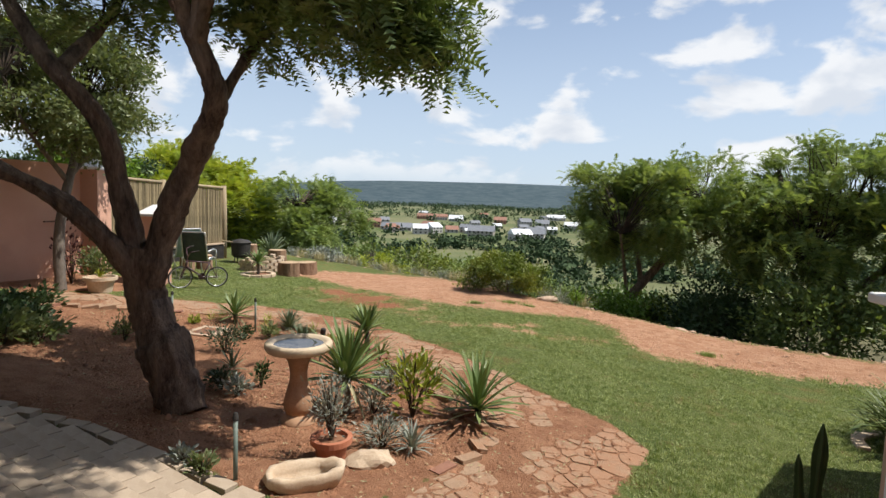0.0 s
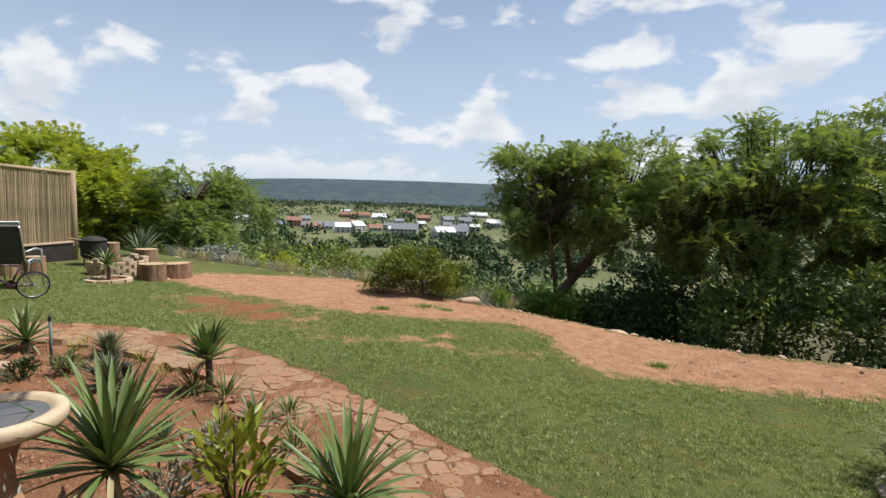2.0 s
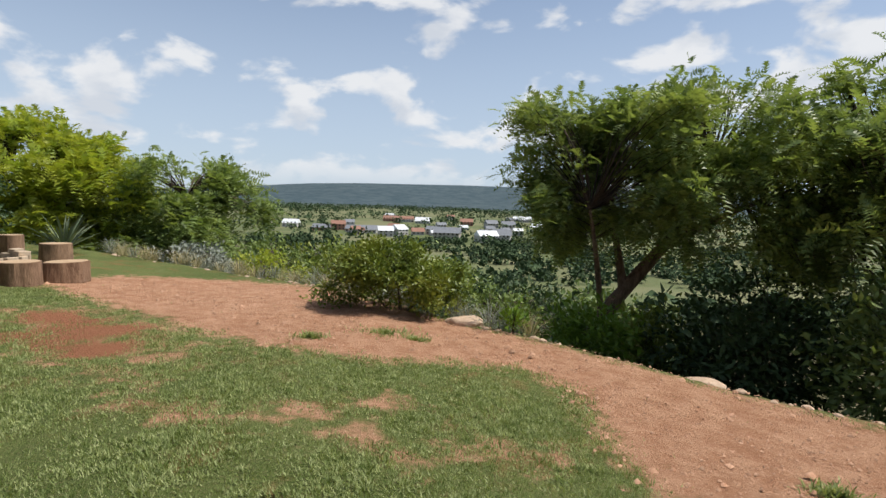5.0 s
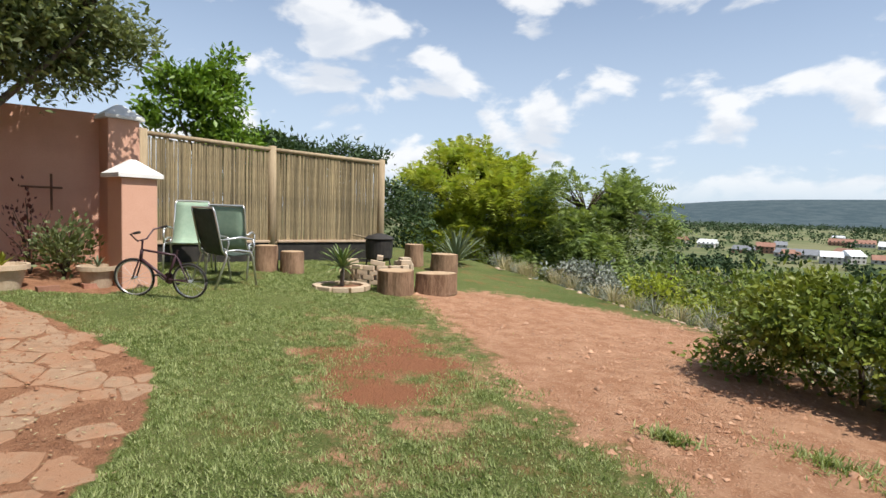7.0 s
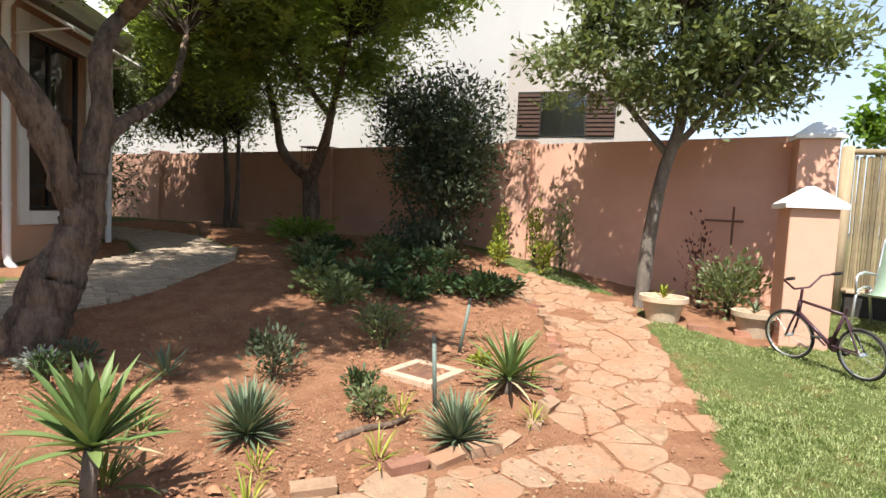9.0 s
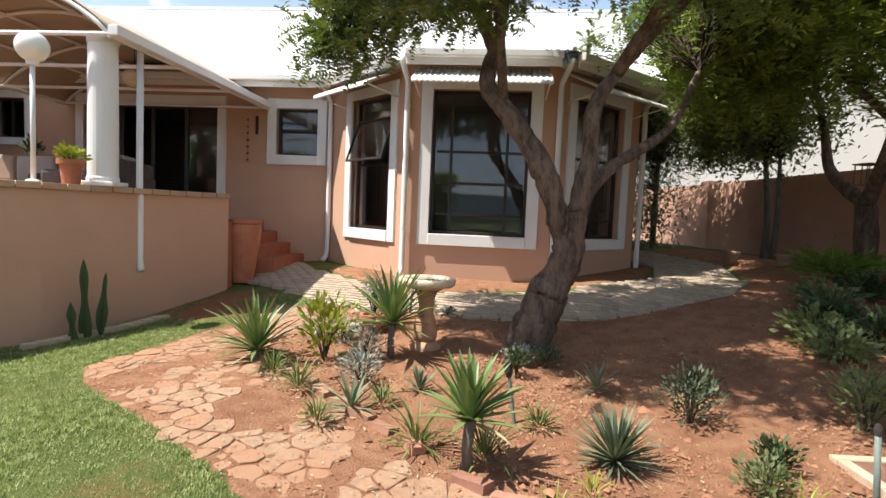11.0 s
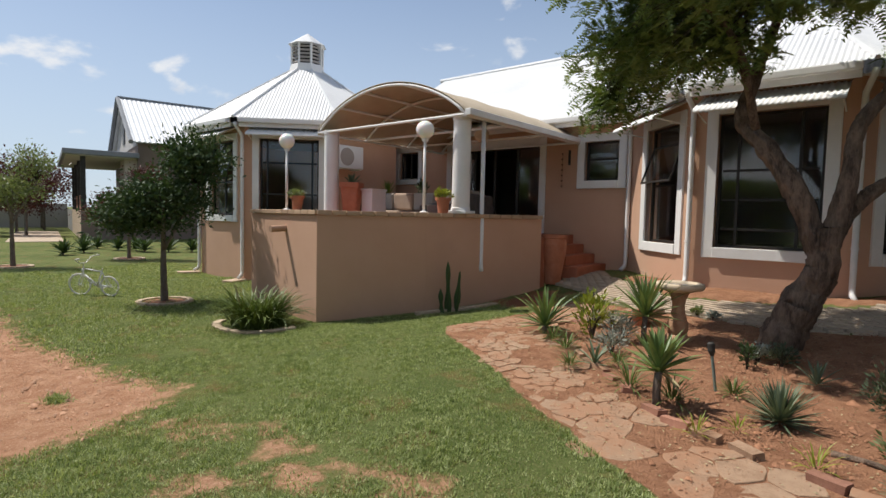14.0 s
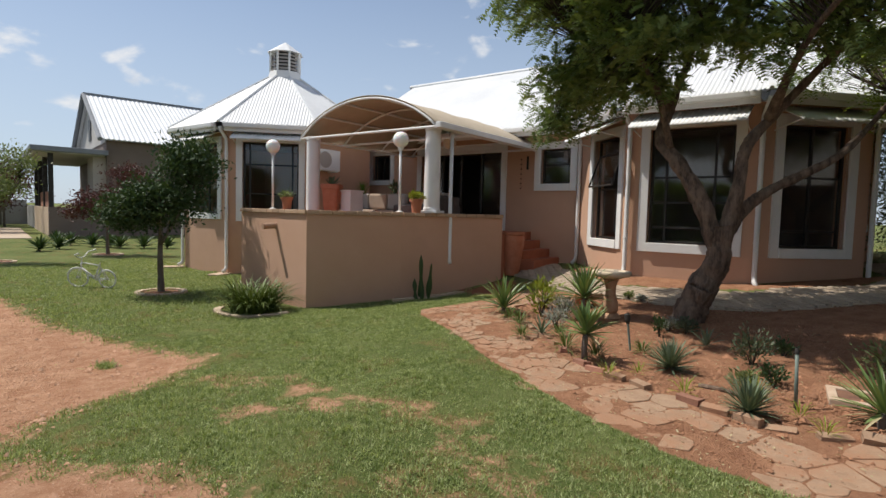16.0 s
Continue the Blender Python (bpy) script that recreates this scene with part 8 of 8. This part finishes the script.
# ---------------------------------------------------------------- neighbour beyond the yard
n2 = empty("gabled_house", (27.6, -4.8, Z(27.6, -4.8)), math.degrees(math.atan2(-0.9, -0.43)))
part("wall", boxm(2.6, 16.0, 0.0, 11.2, -0.5, 5.2), "neighbour_brown", n2)
for side in (0, 1):
    bm = bmesh.new()
    ya, yb = (-0.45, 5.6) if side == 0 else (11.65, 5.6)
    n_rib = 56
    rows = []
    for k in range(2 * n_rib + 1):
        x = 2.25 + 13.9 * k / (2 * n_rib)
        up = 0.035 if k % 2 else 0.0
        rows.append([bm.verts.new((x, ya, 5.22 + up)), bm.verts.new((x, yb, 8.45 + up))])
    for p_, q_ in zip(rows, rows[1:]):
        bm.faces.new((p_[0], q_[0], q_[1], p_[1]))
    rf = part("roof", bm, "roof_far", n2)
    md = rf.modifiers.new("thick", "SOLIDIFY"); md.thickness = 0.06
part("ridge_cap", boxm(2.2, 16.2, 5.45, 5.75, 8.43, 8.53), "roof_slate", n2)
bm = bmesh.new()
vs = [bm.verts.new(v) for v in ((2.55, 0.0, 5.1), (2.55, 11.2, 5.1), (2.55, 5.6, 8.3), (2.75, 0.0, 5.1), (2.75, 11.2, 5.1), (2.75, 5.6, 8.3))]
for f in ((0, 1, 2), (5, 4, 3), (0, 3, 4, 1), (1, 4, 5, 2), (2, 5, 3, 0)):
    bm.faces.new([vs[i] for i in f])
part("gable", bm, "neighbour_wall", n2, "pale gable wall")
for ya in (-0.45, 11.65):
    part("verge_board", tubem([(2.24, ya, 5.2), (2.24, 5.6, 8.42)], 0.13, 6), "roof_slate", n2, "grey verge board")
part("window", boxm(2.5, 2.58, 5.0, 5.9, 5.6, 6.9), "frame_dark", n2)
part("veranda_roof", boxm(-0.75, 2.62, -0.5, 11.2, 4.35, 4.62, bevel=0.03), "roof_slate", n2, "dark-edged flat veranda roof")
part("veranda_ceiling", boxm(-0.6, 2.5, -0.35, 11.0, 4.3, 4.345), "neighbour_wall", n2, "pale veranda ceiling")
for y in (0.12, 3.6, 7.2, 10.8):
    part("post", boxm(0.02, 0.24, y - 0.11, y + 0.11, 1.5, 4.3, bevel=0.01), "char", n2, "dark veranda post")
part("low_wall", boxm(0.0, 2.6, 0.0, 0.25, -0.5, 1.52), "neighbour_brown", n2)
part("low_wall", boxm(0.0, 0.25, 0.26, 11.0, -0.5, 1.52), "stone_pale", n2, "pale stone-clad wall")
for y in (1.4, 2.6, 4.8, 6.0):
    part("railing", boxm(0.08, 0.16, y - 0.55, y + 0.55, 1.53, 2.35), "brick", n2, "red-brown railing panel")
part("boundary_pier", boxm(2.0, 2.6, 0.26, 2.4, 1.5, 4.3), "neighbour_grey", n2)
tagged(n2, "gabled house with ribbed metal roof and dark-posted veranda", "house", kind="structure")
for x0, y0, x1, y1, h in ((46, -13.6, 54, 8, 1.9), (32.5, -7.2, 46, -13.6, 1.5)):
    m, ln = wall_frame((x0, y0), (x1, y1))
    w = part("wall_boundary", boxm(0, ln, -0.2, 0, -1.4, h - 0.8), "neighbour_wall")
    w.matrix_world = m
    tagged(w, "low pale boundary wall of the neighbouring yard", "wall", kind="structure")
pv = part("pavement_neighbour", boxm(-4, 9, -1.1, 1.1, 0, 0.03), "paver")
pv.matrix_world = pose(30.5, -4.1, Z(30.5, -4.1) + 0.0, 0, 0, -25.5)
tagged(pv, "paved drive beside the neighbouring house", "pavement", kind="structure")

# ---------------------------------------------------------------- flagstone path
def clip_poly(poly, nx, ny, d):
    out = []
    for (x0, y0), (x1, y1) in zip(poly, poly[1:] + poly[:1]):
        a, b = x0 * nx + y0 * ny - d, x1 * nx + y1 * ny - d
        if a <= 0:
            out.append((x0, y0))
        if (a < 0 < b) or (b < 0 < a):
            t = a / (a - b)
            out.append((x0 + (x1 - x0) * t, y0 + (y1 - y0) * t))
    return out


def flagstones():
    e = empty("pavement")
    tagged(e, "winding path of irregular red flagstones set in soil", "pavement", kind="structure")
    seeds, tries = [], 0
    while tries < 15000:
        tries += 1
        x, y = random.uniform(-8.1, 2.1), random.uniform(1.8, 9.4)
        d = float(poly_dist(PATH_POLY, x, y))
        if d < -0.6:
            continue
        gap = random.choice((0.055, 0.07, 0.09, 0.12, 0.16) if y < 6.7 else (0.12, 0.16, 0.22, 0.3, 0.36))
        if all((x - a) ** 2 + ((y - b) * 1.25) ** 2 > max(gap, c) ** 2 for a, b, c in seeds):
            seeds.append((x, y, gap))
    weight = [0.3 * c * c for a, b, c in seeds]
    seeds = [(a, b) for a, b, c in seeds]
    count = 0
    for i, (x, y) in enumerate(seeds):
        if float(poly_dist(PATH_POLY, x, y)) < 0.0:
            continue
        poly = [(x - 0.6, y - 0.6), (x + 0.6, y - 0.6), (x + 0.6, y + 0.6), (x - 0.6, y + 0.6)]
        for j, (a, b) in enumerate(seeds):
            if i != j and (a - x) ** 2 + (b - y) ** 2 < 1.2:
                nx, ny = a - x, b - y
                ln = math.hypot(nx, ny)
                nx, ny = nx / ln, ny / ln
                poly = clip_poly(poly, nx, ny, nx * x + ny * y + ln / 2 + (weight[i] - weight[j]) / (2 * ln) - random.uniform(0.002, 0.012))
                if len(poly) < 3:
                    break
        if len(poly) < 3:
            continue
        # break the straight sides a little
        rough = []
        for (x0, y0), (x1, y1) in zip(poly, poly[1:] + poly[:1]):
            ln = math.hypot(x1 - x0, y1 - y0)
            if ln < 0.03:
                continue
            rough.append((x0 + (x - x0) * 0.05 * random.random(), y0 + (y - y0) * 0.05 * random.random()))
            if ln > 0.09:
                k = random.uniform(0.35, 0.65)
                o = random.uniform(-0.02, 0.008)
                rough.append((x0 + (x1 - x0) * k + (x - x0) * 0.0 + (y1 - y0) / ln * -o, y0 + (y1 - y0) * k - (x1 - x0) / ln * -o))
        if len(rough) < 3:
            continue
        if noise.noise((x * 1.7, y * 1.7, 2.0)) > (0.14 if y < 6.7 else 0.26):
            continue
        z = Z(x, y)
        bm = bmesh.new()
        prism(bm, [(a - x, b - y) for a, b in rough], -0.06, 0.0, 0.004)
        ob = part("flagstone", bm, "stone_path", e)
        gx, gy = (Z(x + 0.1, y) - Z(x - 0.1, y)) / 0.2, (Z(x, y + 0.1) - Z(x, y - 0.1)) / 0.2
        ob.matrix_world = pose(x, y, z + random.uniform(-0.005, 0.004), math.degrees(math.atan(gy)) + random.gauss(0, 0.5), -math.degrees(math.atan(gx)) + random.gauss(0, 0.8), 0)
        count += 1
    return count


flagstones()

# brick and stone edging along the bed
edging = empty("edging")
tagged(edging, "uneven row of red stones edging the planted bed", "edging", kind="structure")
edge_meshes = []
for k in range(5):
    bm = bmesh.new()
    bmesh.ops.create_cube(bm, size=1.0)
    bmesh.ops.subdivide_edges(bm, edges=bm.edges[:], cuts=1)
    for v in bm.verts:
        v.co = Vector((v.co.x * 0.2, v.co.y * 0.085, v.co.z * 0.1)) * (1 + 0.12 * noise.noise(v.co * 3 + Vector((k * 5, 0, 0))))
    me = bpy.data.meshes.new("edging_stone"); bm.to_mesh(me); bm.free(); me.materials.append(M["brick" if k < 2 else "stone_path"])
    edge_meshes.append(me)
def along(poly, step):
    out = []
    for (x0, y0), (x1, y1) in zip(poly, poly[1:]):
        ln = math.hypot(x1 - x0, y1 - y0)
        n = max(1, int(ln / step))
        for k in range(n):
            f = (k + 0.5) / n
            out.append((x0 + (x1 - x0) * f, y0 + (y1 - y0) * f, math.degrees(math.atan2(y1 - y0, x1 - x0))))
    return out


for x, y, a in along(PATH_IN, 0.2):
    if random.random() < 0.3:
        continue
    o = new("edging_stone", random.choice(edge_meshes))
    o.parent = edging
    o.matrix_world = pose(x + random.gauss(0, 0.012), y + random.gauss(0, 0.012), Z(x, y) + random.uniform(-0.035, 0.005), random.gauss(0, 6), random.gauss(0, 5), a + random.gauss(0, 12))
for x, y, a in along([(-6.2, 8.35), (-6.3, 9.2)], 0.3):
    o = new("edging_stone", random.choice(edge_meshes)); o.parent = edging
    o.matrix_world = pose(x, y, Z(x, y) + 0.005, 0, 0, a)

# ---------------------------------------------------------------- paving round the house
def pavers():
    e = empty("floor_paving")
    tagged(e, "sand-coloured concrete block paving round the house", "paving", kind="structure")
    me = bpy.data.meshes.new("paver")
    b = boxm(-0.0975, 0.0975, -0.0475, 0.0475, -0.06, 0.0, bevel=0.004)
    b.to_mesh(me); b.free(); me.materials.append(M["paver"])
    ang = radians(-27)
    ca, sa = math.cos(ang), math.sin(ang)
    spots = []
    for j in range(-90, 90):
        for i in range(-60, 60):
            u, v = (i + 0.5 * (j % 2)) * 0.2, j * 0.1
            x, y = -2.0 + u * ca - v * sa, 1.6 + u * sa + v * ca
            if float(poly_dist(PAVE_POLY, x, y)) > 0.13:
                spots.append((x, y))
    near = sorted(spots, key=lambda p: math.hypot(p[0] + 0.9, p[1] - 2.3))
    for x, y in near[:240]:
        o = new("paver", me)
        o.parent = e
        o.matrix_world = pose(x, y, Z(x, y) + 0.012 + random.uniform(-0.003, 0.003), random.gauss(0, 0.6), random.gauss(0, 0.6), math.degrees(ang))
    for x, y, a in along(PAVE_EDGE[1:-2], 0.2):
        o = new("paver", me)
        o.parent = e
        k = radians(a)
        o.matrix_world = pose(x - 0.052 * math.sin(k), y + 0.052 * math.cos(k), Z(x, y) + 0.014, 0, 0, a)
    src = [tuple(v.co) for v in me.vertices]
    quads = [tuple(p.vertices) for p in me.polygons]
    V, F3, F4 = [], [], []
    n = 0
    for x, y in near[240:]:
        z = Z(x, y) + 0.012 + random.uniform(-0.003, 0.003)
        for a, b_, c_ in src:
            V.append((x + a * ca - b_ * sa, y + a * sa + b_ * ca, z + c_))
        for q in quads:
            for k in range(1, len(q) - 1):
                F3.append((n + q[0], n + q[k], n + q[k + 1]))
        n += len(src)
    if F3:
        ob = np_mesh("paver_field", V, F3, "paver", e)
        ob["kind"] = "stuff"


pavers()

# ---------------------------------------------------------------- turf, gravel, clods
def scatter(n, x0, x1, y0, y1):
    return RNG.uniform(x0, x1, n), RNG.uniform(y0, y1, n)


def lawn_ok(x, y):
    bare = bare_mask(x, y) + 0.5 * (np.array([noise.noise((a * 5, b * 5, 1.0)) for a, b in zip(x, y)]))* 0.5
    house = np.maximum(poly_dist([hp2(p) for p in (T_D, T_C, T_B, T_A, (5.6, 2.2), (6.3, 2.2), (9, 3.6), (12, 3), (12, -2), (0.2, -2))], x, y), poly_dist(PAVE_POLY, x, y))
    return (np.maximum(bare, raw_mask(x, y)) + RNG.normal(0, 0.13, len(x)) < 0.5) & (bed_mask(x, y) < 0.4) & (house < 0) & (y < edge_y(x) - 0.15) & (x > -7.9)


def turf(name, n, x0, x1, y0, y1, h, w):
    x, y = scatter(n, x0, x1, y0, y1)
    ok = lawn_ok(x, y)
    x, y = x[ok], y[ok]
    dens = np.array([noise.noise((a * 1.7, b * 1.7, 5.0)) for a, b in zip(x, y)])
    fine = np.array([noise.noise((a * 2.3, b * 2.3, 0.0)) + 0.6 * noise.noise((a * 6.0, b * 6.0, 9.0)) for a, b in zip(x, y)])
    keep = (dens + RNG.uniform(-0.5, 0.5, len(x)) > -0.45) & (fine + RNG.uniform(-0.35, 0.35, len(x)) < 0.45)
    x, y, dens = x[keep], y[keep], dens[keep]
    n = len(x)
    P = np.stack([x, y, lie(x, y) + 0.0], 1)
    yaw = RNG.uniform(0, 6.28, n)
    tilt = RNG.uniform(0.15, 1.25, n)
    tuft = np.array([noise.noise((a * 11.0, b * 11.0, 2.0)) for a, b in zip(x, y)])
    hh = h * RNG.uniform(0.6, 1.3, n) * (1 + 0.4 * dens) * (1 + 0.9 * np.clip(tuft, -0.6, 0.8))
    d = np.stack([np.cos(yaw) * np.sin(tilt), np.sin(yaw) * np.sin(tilt), np.cos(tilt)], 1)
    s = np.stack([-np.sin(yaw), np.cos(yaw), np.zeros(n)], 1) * (w / 2)
    V = np.stack([P - s, P + s, P + d * hh[:, None]], 1).reshape(-1, 3)
    ob = np_mesh(name, V, np.arange(n * 3).reshape(-1, 3), "grass_blade")
    tagged(ob, "short mown kikuyu lawn, worn thin in places", "grass", kind="stuff")


turf("lawn_grass", 1350000, -7.8, 4.5, 1.8, 13.2, 0.026, 0.0075)
turf("lawn_grass", 170000, 4.5, 14.0, 0.0, 9.0, 0.042, 0.013)


def stones(name, n, box4, mask, size, mat, label, cat):
    x, y = scatter(n, *box4)
    ok = mask(x, y)
    x, y = x[ok], y[ok]
    n = len(x)
    s = size * np.exp(RNG.normal(0, 0.55, n))
    P = np.stack([x, y, lie(x, y) + s * 0.2], 1)
    base = np.array([(1, 0, 0), (-0.5, 0.87, 0), (-0.5, -0.87, 0), (0, 0, 0.7), (0.3, 0.5, 0.45)])
    yaw = RNG.uniform(0, 6.28, n)
    c, si = np.cos(yaw), np.sin(yaw)
    B = base[None] * (1 + RNG.normal(0, 0.25, (n, 5, 3)))
    V = np.stack([B[:, :, 0] * c[:, None] - B[:, :, 1] * si[:, None], B[:, :, 0] * si[:, None] + B[:, :, 1] * c[:, None], B[:, :, 2]], 2) * s[:, None, None] + P[:, None, :]
    f = np.array([(0, 4, 3), (4, 1, 3), (1, 2, 3), (2, 0, 3), (0, 1, 4)])
    F = (np.arange(n) * 5)[:, None, None] + f[None]
    ob = np_mesh(name, V.reshape(-1, 3), F.reshape(-1, 3), mat)
    tagged(ob, label, cat, kind="stuff")


stones("gravel", 42000, (-6, 9, 6.5, 15.5), lambda x, y: (poly_dist(DIRT_POLY, x, y) > -0.15) & (y < edge_y(x) + 0.3), 0.0075, "pebble", "fine pale gravel scattered over the bare dirt", "gravel")
stones("soil_clods", 34000, (-8, 1, 2.6, 8.0), lambda x, y: (poly_dist(BED_POLY, x, y) > 0.02), 0.008, "clod", "crumbly red clods of the dug garden bed", "soil")
stones("soil_clods", 12000, (-7.5, 1.6, 2.3, 8.9), lambda x, y: (poly_dist(PATH_POLY, x, y) > 0.0), 0.007, "clod", "loose red soil between the flagstones", "soil")
# fallen leaves and straw on the soil
x, y = scatter(4200, -8, 1.2, 2.6, 8.5)
ok = (poly_dist(BED_POLY, x, y) > 0) | (poly_dist(PATH_POLY, x, y) > 0)
x, y = x[ok], y[ok]
P = np.stack([x, y, lie(x, y) + 0.012], 1)
D = unit(np.stack([RNG.normal(0, 1, len(x)), RNG.normal(0, 1, len(x)), RNG.normal(0, 0.15, len(x))], 1))
V, F = leaf_quads(P, D, unit(np.array([[0, 0, 1.0]]) + RNG.normal(0, 0.25, P.shape)), RNG.uniform(0.015, 0.045, len(x)), RNG.uniform(0.006, 0.014, len(x)))
ob = np_mesh("leaf_litter", V, F, "grass_dry")
tagged(ob, "dry leaves and straw littering the soil", "leaf litter", kind="stuff")
